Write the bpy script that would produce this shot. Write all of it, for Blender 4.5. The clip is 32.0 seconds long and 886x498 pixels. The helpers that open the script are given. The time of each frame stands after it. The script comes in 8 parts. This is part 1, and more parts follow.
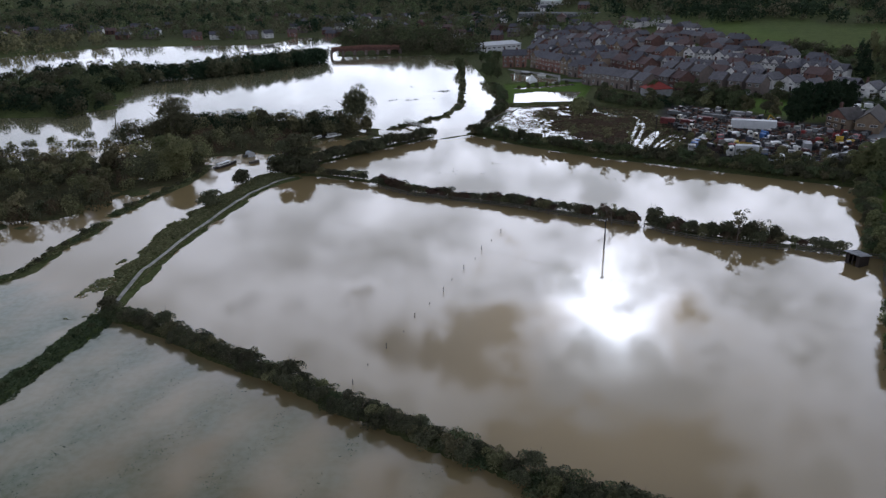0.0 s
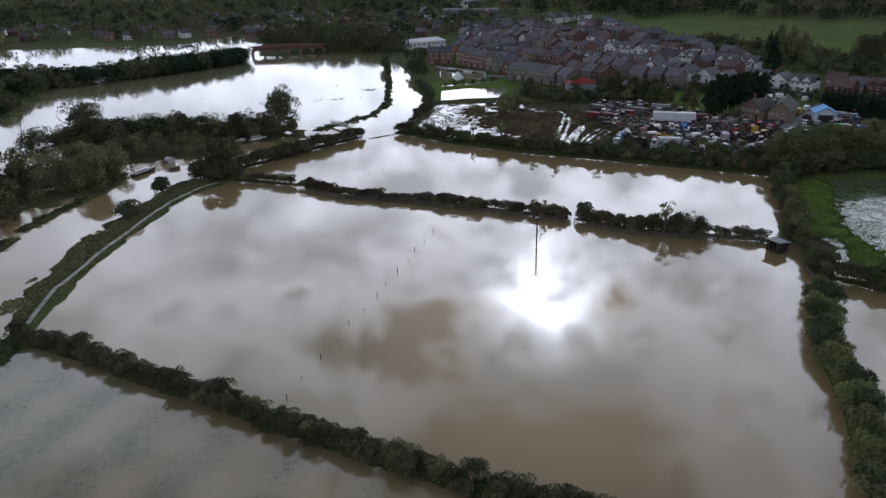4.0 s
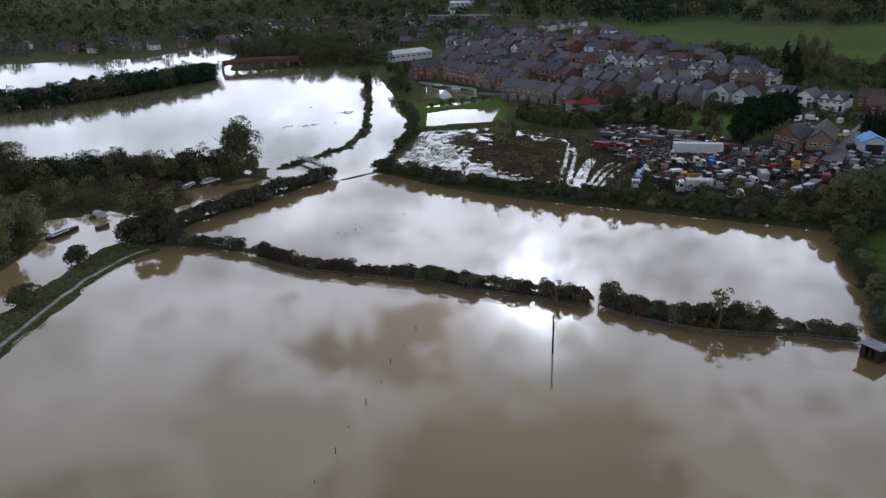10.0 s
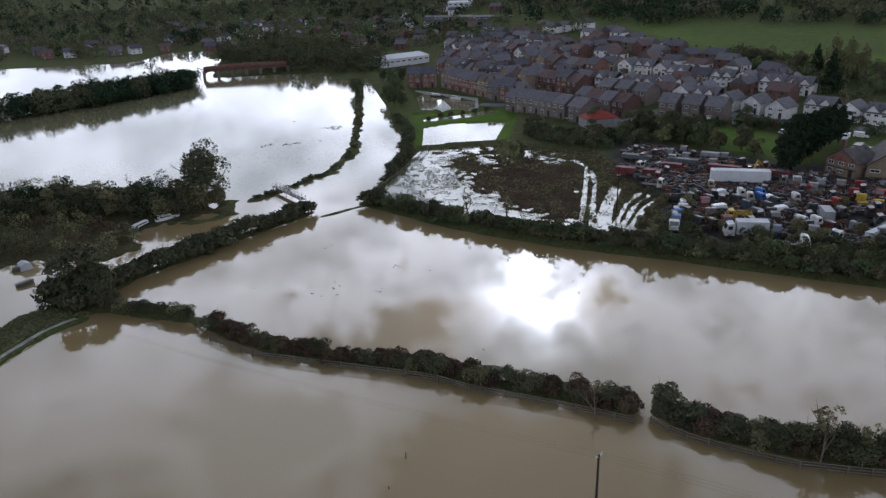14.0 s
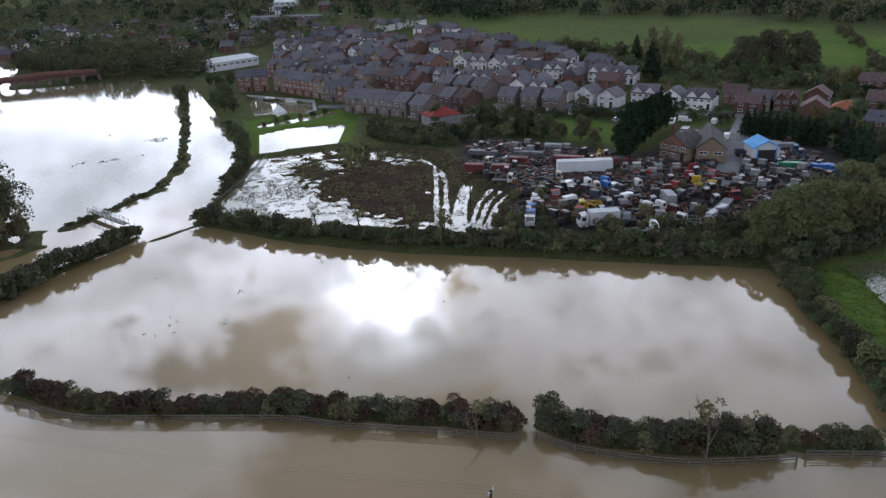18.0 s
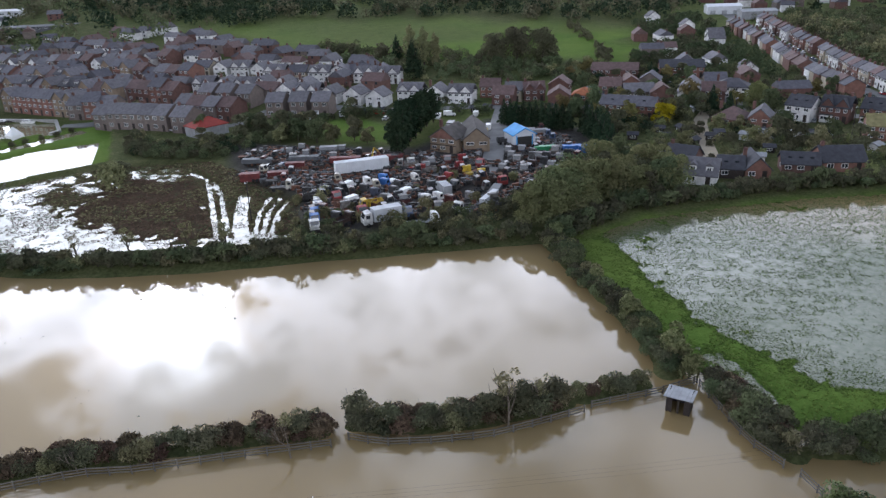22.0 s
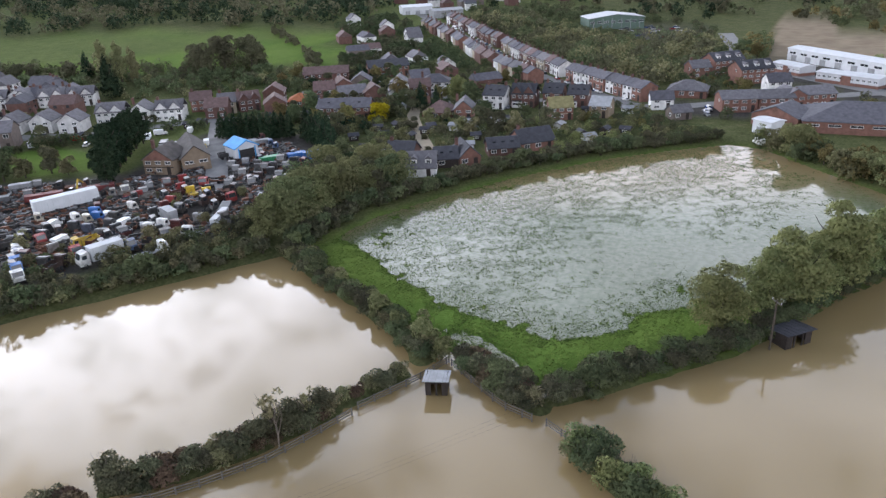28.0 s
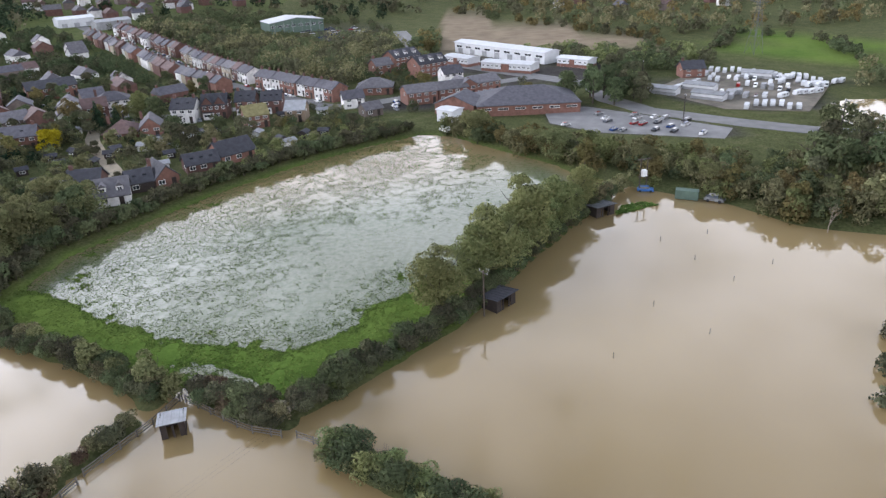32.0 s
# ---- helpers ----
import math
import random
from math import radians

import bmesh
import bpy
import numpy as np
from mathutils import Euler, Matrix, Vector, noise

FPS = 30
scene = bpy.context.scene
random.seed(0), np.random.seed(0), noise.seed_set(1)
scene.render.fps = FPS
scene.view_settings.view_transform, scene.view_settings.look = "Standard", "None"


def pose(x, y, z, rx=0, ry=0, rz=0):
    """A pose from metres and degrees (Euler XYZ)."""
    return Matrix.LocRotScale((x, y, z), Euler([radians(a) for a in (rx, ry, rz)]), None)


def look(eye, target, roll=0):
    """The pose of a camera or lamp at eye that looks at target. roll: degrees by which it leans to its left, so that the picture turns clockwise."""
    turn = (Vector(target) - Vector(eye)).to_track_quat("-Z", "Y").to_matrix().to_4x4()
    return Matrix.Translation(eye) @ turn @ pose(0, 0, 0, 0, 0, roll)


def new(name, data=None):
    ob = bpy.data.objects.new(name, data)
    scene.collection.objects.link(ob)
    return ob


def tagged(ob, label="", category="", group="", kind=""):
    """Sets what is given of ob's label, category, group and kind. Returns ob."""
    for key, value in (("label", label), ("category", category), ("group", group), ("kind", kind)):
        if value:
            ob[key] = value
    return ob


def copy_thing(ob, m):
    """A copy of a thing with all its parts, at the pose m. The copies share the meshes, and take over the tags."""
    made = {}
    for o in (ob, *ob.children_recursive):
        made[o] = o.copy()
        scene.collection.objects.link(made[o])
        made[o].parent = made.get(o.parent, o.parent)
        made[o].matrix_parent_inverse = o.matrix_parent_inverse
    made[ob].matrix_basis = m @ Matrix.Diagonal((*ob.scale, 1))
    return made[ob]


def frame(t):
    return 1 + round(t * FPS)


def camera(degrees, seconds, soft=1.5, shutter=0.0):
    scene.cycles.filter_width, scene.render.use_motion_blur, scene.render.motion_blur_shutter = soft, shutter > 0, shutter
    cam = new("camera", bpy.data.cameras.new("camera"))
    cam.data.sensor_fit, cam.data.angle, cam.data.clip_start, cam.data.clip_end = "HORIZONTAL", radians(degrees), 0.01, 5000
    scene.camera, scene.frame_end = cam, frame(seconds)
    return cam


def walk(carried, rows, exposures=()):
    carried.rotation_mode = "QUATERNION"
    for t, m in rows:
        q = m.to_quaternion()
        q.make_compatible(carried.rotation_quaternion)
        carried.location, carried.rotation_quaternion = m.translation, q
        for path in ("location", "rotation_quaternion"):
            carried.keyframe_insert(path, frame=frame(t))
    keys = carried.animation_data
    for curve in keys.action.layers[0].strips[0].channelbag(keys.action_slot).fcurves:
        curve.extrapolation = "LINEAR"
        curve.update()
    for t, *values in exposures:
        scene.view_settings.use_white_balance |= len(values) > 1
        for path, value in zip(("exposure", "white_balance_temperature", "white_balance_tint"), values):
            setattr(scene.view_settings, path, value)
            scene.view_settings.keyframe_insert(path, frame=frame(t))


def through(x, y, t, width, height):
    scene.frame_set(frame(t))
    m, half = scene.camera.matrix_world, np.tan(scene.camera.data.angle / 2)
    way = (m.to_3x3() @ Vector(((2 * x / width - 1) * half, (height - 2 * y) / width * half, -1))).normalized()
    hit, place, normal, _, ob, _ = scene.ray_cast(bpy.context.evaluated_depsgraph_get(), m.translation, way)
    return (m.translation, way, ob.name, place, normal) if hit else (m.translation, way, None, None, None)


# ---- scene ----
cam = camera(64.5, 32.0, soft=1.4)
PATH = [
    (0, (1.088, 1.12, 50.413), (1.062, 2.981, 49.682), -1.1),
    (1, (1.017, 1.065, 50.375), (1.044, 2.925, 49.639), -1.0),
    (2, (1.026, 1.129, 50.506), (1.108, 2.986, 49.768), -1.3),
    (3, (1.064, 1.518, 50.472), (1.2, 3.37, 49.73), -1.2),
    (4, (1.27, 3.357, 50.596), (1.433, 5.206, 49.853), -1.3),
    (4.5, (1.444, 5.111, 50.642), (1.623, 6.959, 49.898), -1.4),
    (6.5, (2.393, 15.464, 51.083), (2.581, 17.311, 50.337), -1.6),
    (7, (2.743, 18.601, 51.225), (2.932, 20.447, 50.481), -1.5),
    (8, (3.729, 25.568, 51.848), (3.918, 27.415, 51.104), -1.8),
    (9, (4.832, 32.902, 52.371), (5.022, 34.75, 51.629), -1.9),
    (10, (5.884, 40.369, 52.667), (6.074, 42.217, 51.927), -1.9),
    (11, (6.93, 48.236, 52.827), (7.12, 50.085, 52.087), -2.1),
    (12, (7.909, 56.33, 52.805), (8.1, 58.178, 52.064), -2.0),
    (13, (8.759, 64.368, 52.622), (8.951, 66.215, 51.879), -2.1),
    (13.5, (9.149, 68.138, 52.594), (9.342, 69.984, 51.85), -2.1),
    (15.5, (10.256, 79.844, 52.188), (10.454, 81.691, 51.446), -2.3),
    (16, (10.424, 80.959, 52.058), (10.649, 82.802, 51.314), -2.4),
    (17, (10.619, 81.111, 51.597), (11.034, 82.918, 50.848), -2.4),
    (17.5, (10.628, 81.013, 51.368), (11.143, 82.792, 50.615), -2.3),
    (18, (10.512, 80.956, 51.115), (11.118, 82.704, 50.355), -2.3),
    (19, (10.373, 80.937, 50.716), (11.148, 82.614, 49.952), -2.2),
    (20, (10.343, 81.11, 50.536), (11.248, 82.721, 49.77), -2.1),
    (21, (10.306, 81.21, 50.594), (11.325, 82.749, 49.824), -2.1),
    (22, (10.334, 81.122, 50.716), (11.464, 82.581, 49.943), -2.3),
    (23, (10.393, 81.0, 50.877), (11.616, 82.378, 50.1), -2.3),
    (24, (10.348, 80.972, 50.967), (11.658, 82.267, 50.188), -2.5),
    (25, (10.438, 81.078, 51.112), (11.828, 82.284, 50.329), -2.6),
    (25.5, (10.463, 81.047, 51.179), (11.891, 82.207, 50.394), -2.6),
    (27.5, (10.27, 80.935, 51.569), (11.834, 81.896, 50.776), -2.7),
    (28, (10.229, 81.027, 51.631), (11.825, 81.933, 50.837), -2.7),
    (29, (10.203, 80.973, 51.807), (11.857, 81.767, 51.01), -2.8),
    (30, (10.223, 81.022, 51.954), (11.928, 81.693, 51.152), -2.8),
    (30.5, (10.231, 81.031, 52.022), (11.958, 81.64, 51.218), -2.8),
    (31, (10.256, 81.005, 52.102), (12.012, 81.519, 51.294), -2.9),
    (31.5, (10.26, 80.864, 52.145), (12.053, 81.218, 51.333), -2.8),
    (32, (10.214, 80.842, 52.158), (12.03, 81.002, 51.337), -2.7),
]
walk(cam, [(t, look(eye, target, roll)) for t, eye, target, roll in PATH], exposures=[(0, -0.25, 6350, 12), (13, -0.07, 6350, 12), (16, 0.14, 6350, 12), (19, 0.40, 6350, 12), (23, 0.95, 6400, 12), (28, 1.22, 6600, 12.5), (32, 1.36, 6750, 13)])


# ---- light: a hazy low sun behind broken cloud ----
SUN_UP, SUN_EAST = 26.3, 14.0
sun = new("sun", bpy.data.lights.new("sun", "SUN"))
sun.data.energy, sun.data.angle, sun.data.color = 0.008, radians(11), (1.0, 0.95, 0.88)
SUN_WAY = Vector((math.sin(radians(SUN_EAST)) * math.cos(radians(SUN_UP)), math.cos(radians(SUN_EAST)) * math.cos(radians(SUN_UP)), math.sin(radians(SUN_UP))))
sun.matrix_world = look(SUN_WAY * 500, (0, 0, 0))


def make_sky():
    world = bpy.data.worlds.new("cloudy_sky")
    scene.world = world
    world.use_nodes = True
    t = world.node_tree
    bg = t.nodes["Background"]

    def n(kind, **props):
        node = t.nodes.new(kind)
        for k, v in props.items():
            setattr(node, k, v)
        return node

    sky = n("ShaderNodeTexSky", sky_type="NISHITA", sun_disc=False)
    sky.sun_elevation, sky.sun_rotation, sky.air_density, sky.dust_density = radians(SUN_UP), radians(SUN_EAST), 1.2, 0.8
    way = n("ShaderNodeTexCoord").outputs["Generated"]
    # clouds on a curved layer: the way over its height
    sep = n("ShaderNodeSeparateXYZ")
    t.links.new(way, sep.inputs[0])
    up = n("ShaderNodeMath", operation="MAXIMUM")
    high = n("ShaderNodeMath", operation="ADD")
    t.links.new(sep.outputs[2], high.inputs[0])
    high.inputs[1].default_value = 0.3
    t.links.new(high.outputs[0], up.inputs[0])
    up.inputs[1].default_value = 0.06
    flat = n("ShaderNodeVectorMath", operation="SCALE")
    inv = n("ShaderNodeMath", operation="DIVIDE")
    inv.inputs[0].default_value = 1.0
    t.links.new(up.outputs[0], inv.inputs[1])
    t.links.new(way, flat.inputs[0])
    t.links.new(inv.outputs[0], flat.inputs["Scale"])
    drift = n("ShaderNodeVectorMath", operation="ADD")
    drift.inputs[1].default_value = (13.87, -1.05, -19.07)
    t.links.new(flat.outputs[0], drift.inputs[0])
    big = n("ShaderNodeTexNoise")
    big.inputs["Scale"].default_value, big.inputs["Detail"].default_value, big.inputs["Roughness"].default_value = 4.0, 8, 0.55
    t.links.new(drift.outputs[0], big.inputs["Vector"])
    # smaller billows, and the two together
    small = n("ShaderNodeTexNoise")
    small.inputs["Scale"].default_value, small.inputs["Detail"].default_value, small.inputs["Roughness"].default_value = 11.0, 6, 0.6
    t.links.new(drift.outputs[0], small.inputs["Vector"])
    both = n("ShaderNodeMath", operation="MULTIPLY_ADD")
    t.links.new(small.outputs["Fac"], both.inputs[0])
    both.inputs[1].default_value = 0.34
    lower = n("ShaderNodeMath", operation="SUBTRACT")
    t.links.new(big.outputs["Fac"], lower.inputs[0])
    lower.inputs[1].default_value = 0.17
    t.links.new(lower.outputs[0], both.inputs[2])
    # crisp near the sun, an even veil away from it
    dot = n("ShaderNodeVectorMath", operation="DOT_PRODUCT")
    t.links.new(way, dot.inputs[0])
    dot.inputs[1].default_value = SUN_WAY
    pos = n("ShaderNodeMath", operation="MAXIMUM")
    t.links.new(dot.outputs["Value"], pos.inputs[0])
    pos.inputs[1].default_value = 0.0
    crisp = n("ShaderNodeMath", operation="POWER")
    t.links.new(pos.outputs[0], crisp.inputs[0])
    crisp.inputs[1].default_value = 8.0
    veil = n("ShaderNodeMix", data_type="FLOAT")
    amount = n("ShaderNodeMapRange")
    amount.inputs["To Min"].default_value = 0.3
    t.links.new(crisp.outputs[0], amount.inputs["Value"])
    t.links.new(amount.outputs[0], veil.inputs[0])
    veil.inputs[2].default_value = 0.53
    t.links.new(both.outputs[0], veil.inputs[3])
    # broken overhead, closing towards the horizon
    thin = n("ShaderNodeMath", operation="MULTIPLY_ADD")
    t.links.new(sep.outputs[2], thin.inputs[0])
    thin.inputs[1].default_value, thin.inputs[2].default_value = -0.58, 0.275
    dense = n("ShaderNodeMath", operation="ADD")
    t.links.new(veil.outputs[0], dense.inputs[0])
    t.links.new(thin.outputs[0], dense.inputs[1])
    # one wide break in the cloud, above the sun
    e, a = radians(40), radians(14)
    near = n("ShaderNodeVectorMath", operation="DOT_PRODUCT")
    t.links.new(way, near.inputs[0])
    near.inputs[1].default_value = (math.sin(a) * math.cos(e), math.cos(a) * math.cos(e), math.sin(e))
    near_up = n("ShaderNodeMath", operation="MAXIMUM")
    t.links.new(near.outputs["Value"], near_up.inputs[0])
    near_up.inputs[1].default_value = 0.0
    rift = n("ShaderNodeMath", operation="POWER")
    t.links.new(near_up.outputs[0], rift.inputs[0])
    rift.inputs[1].default_value = 100.0
    open_sky = n("ShaderNodeMath", operation="MULTIPLY_ADD")
    t.links.new(rift.outputs[0], open_sky.inputs[0])
    open_sky.inputs[1].default_value = -0.27
    t.links.new(dense.outputs[0], open_sky.inputs[2])
    cover = n("ShaderNodeValToRGB")
    cover.color_ramp.elements[0].position, cover.color_ramp.elements[1].position = 0.39, 0.49
    t.links.new(open_sky.outputs[0], cover.inputs["Fac"])
    tone = n("ShaderNodeValToRGB")
    tone.color_ramp.elements[0].position, tone.color_ramp.elements[0].color = 0.43, (17.4, 18.4, 21.3, 1)
    tone.color_ramp.elements[1].position, tone.color_ramp.elements[1].color = 0.60, (7.4, 8.1, 9.4, 1)
    t.links.new(veil.outputs[0], tone.inputs["Fac"])
    # cloud near the sun scatters more of it forward
    wide = n("ShaderNodeMath", operation="POWER")
    t.links.new(pos.outputs[0], wide.inputs[0])
    wide.inputs[1].default_value = 3.5
    glow = n("ShaderNodeMath", operation="MULTIPLY_ADD")
    t.links.new(wide.outputs[0], glow.inputs[0])
    glow.inputs[1].default_value, glow.inputs[2].default_value = 1.45, 0.76
    # and a bright aureole close round it
    tight = n("ShaderNodeMath", operation="POWER")
    t.links.new(pos.outputs[0], tight.inputs[0])
    tight.inputs[1].default_value = 500.0
    ragged = n("ShaderNodeMapRange")
    ragged.inputs["From Min"].default_value, ragged.inputs["From Max"].default_value = 0.40, 0.62
    ragged.inputs["To Min"].default_value, ragged.inputs["To Max"].default_value = 12.0, 3.0
    t.links.new(small.outputs["Fac"], ragged.inputs["Value"])
    ring = n("ShaderNodeMath", operation="MULTIPLY_ADD")
    t.links.new(tight.outputs[0], ring.inputs[0])
    t.links.new(ragged.outputs[0], ring.inputs[1])
    t.links.new(glow.outputs[0], ring.inputs[2])
    lit = n("ShaderNodeVectorMath", operation="SCALE")
    t.links.new(tone.outputs["Color"], lit.inputs[0])
    t.links.new(ring.outputs[0], lit.inputs["Scale"])
    mix = n("ShaderNodeMix", data_type="RGBA")
    t.links.new(cover.outputs["Color"], mix.inputs[0])
    t.links.new(sky.outputs[0], mix.inputs[6])
    t.links.new(lit.outputs[0], mix.inputs[7])
    t.links.new(mix.outputs[2], bg.inputs["Color"])
    bg.inputs["Strength"].default_value = 0.1


make_sky()


def rot_m(x, y, z, deg, s=1.0):
    """A pose on the ground, turned by deg about z, scaled by s."""
    return Matrix.Translation((x, y, z)) @ Matrix.Rotation(radians(deg), 4, "Z") @ Matrix.Diagonal((s, s, s, 1))


class Mesh:
    """Collects points and faces, then becomes one mesh."""

    def __init__(self):
        self.v, self.f, self.m = [], [], []

    def add(self, pts, faces, mat=0):
        n = len(self.v)
        self.v += [tuple(p) for p in pts]
        self.f += [tuple(n + i for i in q) for q in faces]
        self.m += [mat] * len(faces)
        return self

    def box(self, x0, y0, z0, x1, y1, z1, mat=0, taper=0.0, shift=0.0):
        """A box; taper draws the top in, shift slides it along x."""
        t = taper
        pts = [(x0, y0, z0), (x1, y0, z0), (x1, y1, z0), (x0, y1, z0),
               (x0 + t + shift, y0 + t, z1), (x1 - t + shift, y0 + t, z1), (x1 - t + shift, y1 - t, z1), (x0 + t + shift, y1 - t, z1)]
        return self.add(pts, [(3, 2, 1, 0), (4, 5, 6, 7), (0, 1, 5, 4), (1, 2, 6, 5), (2, 3, 7, 6), (3, 0, 4, 7)], mat)

    def tube(self, a, b, r0, r1, n=8, mat=0):
        a, b = Vector(a), Vector(b)
        q = (b - a).to_track_quat("Z", "Y")
        pts = []
        for c, r in ((a, r0), (b, r1)):
            pts += [c + q @ Vector((r * math.cos(2 * math.pi * i / n), r * math.sin(2 * math.pi * i / n), 0)) for i in range(n)]
        faces = [(i, (i + 1) % n, n + (i + 1) % n, n + i) for i in range(n)]
        faces += [tuple(range(n - 1, -1, -1)), tuple(range(n, 2 * n))]
        return self.add(pts, faces, mat)

    def profile(self, pts, y0, y1, mat=0):
        """An outline in x and z, drawn out along y."""
        n = len(pts)
        self.add([(x, y0, z) for x, z in pts] + [(x, y1, z) for x, z in pts],
                 [tuple(range(n))] + [tuple(range(2 * n - 1, n - 1, -1))] + [((i + 1) % n, i, n + i, n + (i + 1) % n) for i in range(n)], mat)
        return self

    def prism(self, pts, z0, z1, mat=0):
        """An outline in x and y, drawn up from z0 to z1."""
        n = len(pts)
        return self.add([(x, y, z0) for x, y in pts] + [(x, y, z1) for x, y in pts],
                        [tuple(range(n - 1, -1, -1)), tuple(range(n, 2 * n))] + [(i, (i + 1) % n, n + (i + 1) % n, n + i) for i in range(n)], mat)

    def data(self, name, mats, smooth=False):
        me = bpy.data.meshes.new(name)
        me.from_pydata(self.v, [], self.f)
        for m in mats:
            me.materials.append(m)
        me.polygons.foreach_set("material_index", self.m)
        if smooth:
            me.polygons.foreach_set("use_smooth", [True] * len(self.f))
        me.update()
        return me


def part(name, mesh, material, parent, label=""):
    """One mesh object under a thing or a part."""
    mats = material if isinstance(material, (list, tuple)) else [material]
    ob = new(name, mesh.data(name, mats) if isinstance(mesh, Mesh) else mesh)
    ob.parent = parent
    return tagged(ob, label)


def thing(name, label, category, group="", kind=""):
    return tagged(new(name), label, category, group, kind)


class Kind:
    """A thing that is built once and then copied."""

    def __init__(self, build):
        self.build, self.first = build, None

    def put(self, m, label=""):
        if self.first is None:
            self.first = self.build()
            self.clean = True
            self.first.matrix_basis = m
            ob = self.first
            self.base = m
        else:
            ob = copy_thing(self.first, m @ Matrix.Diagonal((1 / self.first.scale[0],) * 3 + (1,)))
        return tagged(ob, label)


# ---- plan of the ground, in metres ----
def smooth(a, b, v):
    u = np.clip((v - a) / (b - a), 0, 1)
    return u * u * (3 - 2 * u)


def hill(x, y):
    return np.minimum(45, 0.06 * np.maximum(0, 0.45 * x + 0.9 * y - 330)) * smooth(40, 140, x)


def seg_dist(x, y, line, closed=False):
    d = np.full(np.shape(x), 1e9)
    pts = list(line) + ([line[0]] if closed else [])
    for (ax, ay), (bx, by) in zip(pts, pts[1:]):
        l2 = (bx - ax) ** 2 + (by - ay) ** 2
        u = np.clip(((x - ax) * (bx - ax) + (y - ay) * (by - ay)) / l2, 0, 1)
        d = np.minimum(d, np.hypot(x - ax - u * (bx - ax), y - ay - u * (by - ay)))
    return d


def inside(x, y, poly):
    r = np.zeros(np.shape(x), bool)
    for (ax, ay), (bx, by) in zip(poly, poly[1:] + poly[:1]):
        if ay != by:
            r ^= ((ay > y) != (by > y)) & (x < (bx - ax) * (y - ay) / (by - ay) + ax)
    return r


def depth_in(x, y, poly):
    """How far inside a polygon (outside: minus)."""
    d = seg_dist(x, y, poly, True)
    return np.where(inside(x, y, poly), d, -d)


def wave(x, y, size, seed):
    """Soft noise on arrays, about -1 to 1."""
    rng = np.random.RandomState(seed)
    tab = rng.uniform(-1, 1, (64, 64))
    out, amp = 0, 1.0
    for k in range(3):
        u, v = x / size * 2 ** k + 7.3 * k, y / size * 2 ** k + 3.1 * k
        i, j = np.floor(u).astype(int), np.floor(v).astype(int)
        a, b = u - i, v - j
        a, b = a * a * (3 - 2 * a), b * b * (3 - 2 * b)
        g = lambda p, q: tab[p % 64, q % 64]
        out = out + amp * (g(i, j) * (1 - a) * (1 - b) + g(i + 1, j) * a * (1 - b) + g(i, j + 1) * (1 - a) * b + g(i + 1, j + 1) * a * b)
        amp *= 0.5
    return out / 1.4


FLOOD = [(8, 234), (26, 214), (46, 199), (65, 188), (82, 177), (99, 167), (108, 162), (124, 161), (143, 153), (158, 145), (178, 131), (195, 114),
         (204, 103), (203, 95), (193, 86), (175, 68), (166, 62), (154, 46), (146, 34), (134, 25), (130, 12), (122, -30), (110, -90), (-330, -90),
         (-420, 120), (-400, 430), (-314, 505), (-291, 538), (-266, 576), (-178, 585), (-106, 632), (-86, 590), (-74, 492), (-38, 492), (2, 458), (12, 462),
         (15, 420), (20, 356), (24, 310), (21, 278), (15, 258), (9, 241)]
GRASSFIELD = [(103, 163), (124, 161), (143, 153), (158, 145), (178, 131), (195, 114), (204, 103), (203, 95), (193, 86), (175, 68), (163, 62), (138, 66), (119, 77), (100, 86), (83, 102), (79, 110), (84, 127), (90, 140), (97, 154)]
POND = [(30, 318), (41, 323), (60, 320), (51, 293), (27, 291)]
BASIN = [(33, 392), (56, 364), (52, 345), (32, 350)]
LAWN = [(25, 289), (27, 341), (48, 344), (66, 350), (68, 335), (55, 291)]
LAWN_POOL = [(31, 333), (45, 338), (60, 344), (61, 338), (46, 331), (31, 328)]
MARSH = [(9, 240), (25, 288), (53, 288), (76, 269), (79, 240), (78, 222), (66, 196), (58, 203), (40, 216), (26, 219)]
BROWN = [(34, 246), (40, 259), (56, 268), (66, 255), (62, 240), (55, 212), (42, 222)]
YARD = [(66, 199), (78, 222), (74, 250), (88, 284), (123, 238), (163, 250), (173, 216), (147, 193), (120, 190), (103, 180)]
HILLFIELD = [(178, 500), (187, 402), (212, 358), (226, 335), (257, 307), (267, 283), (286, 282), (357, 350), (300, 445), (226, 525)]
PLOUGH = [(340, 107), (331, 12), (370, 8), (520, 118)]
COWFIELD = [(318, -8), (300, -30), (284, -50), (300, -78), (350, -90), (380, -40)]
GREENS = [(112, 262), (116, 276), (125, 290), (134, 284), (133, 266), (122, 250)]
SIDEPOOL = [(240, -29), (246, -42), (226, -52), (200, -40), (196, -20), (206, -15), (222, -22)]
CARPARK = [(231, 67), (229, 53), (200, 18), (190, 23), (199, 54), (210, 66)]
VANPARK = [(286, 4), (254, -30), (216, -8), (222, 14), (250, 30)]
FARPARK = [(380, 165), (430, 200), (452, 165), (400, 140)]
OFFICEYARD = [(300, 116), (262, 60), (268, 44), (300, 40), (345, 96)]
LINKYARD = [(226, 122), (246, 128), (258, 108), (272, 92), (262, 72), (246, 78), (232, 106)]
STREETYARD = [(236, 150), (246, 140), (262, 156), (276, 170), (270, 178), (252, 166)]
LEFTBUSH = [(-99, 147), (-92, 149), (-86, 153), (-81, 163), (-85, 178), (-95, 195), (-110, 209), (-126, 207), (-150, 190), (-150, 150)]
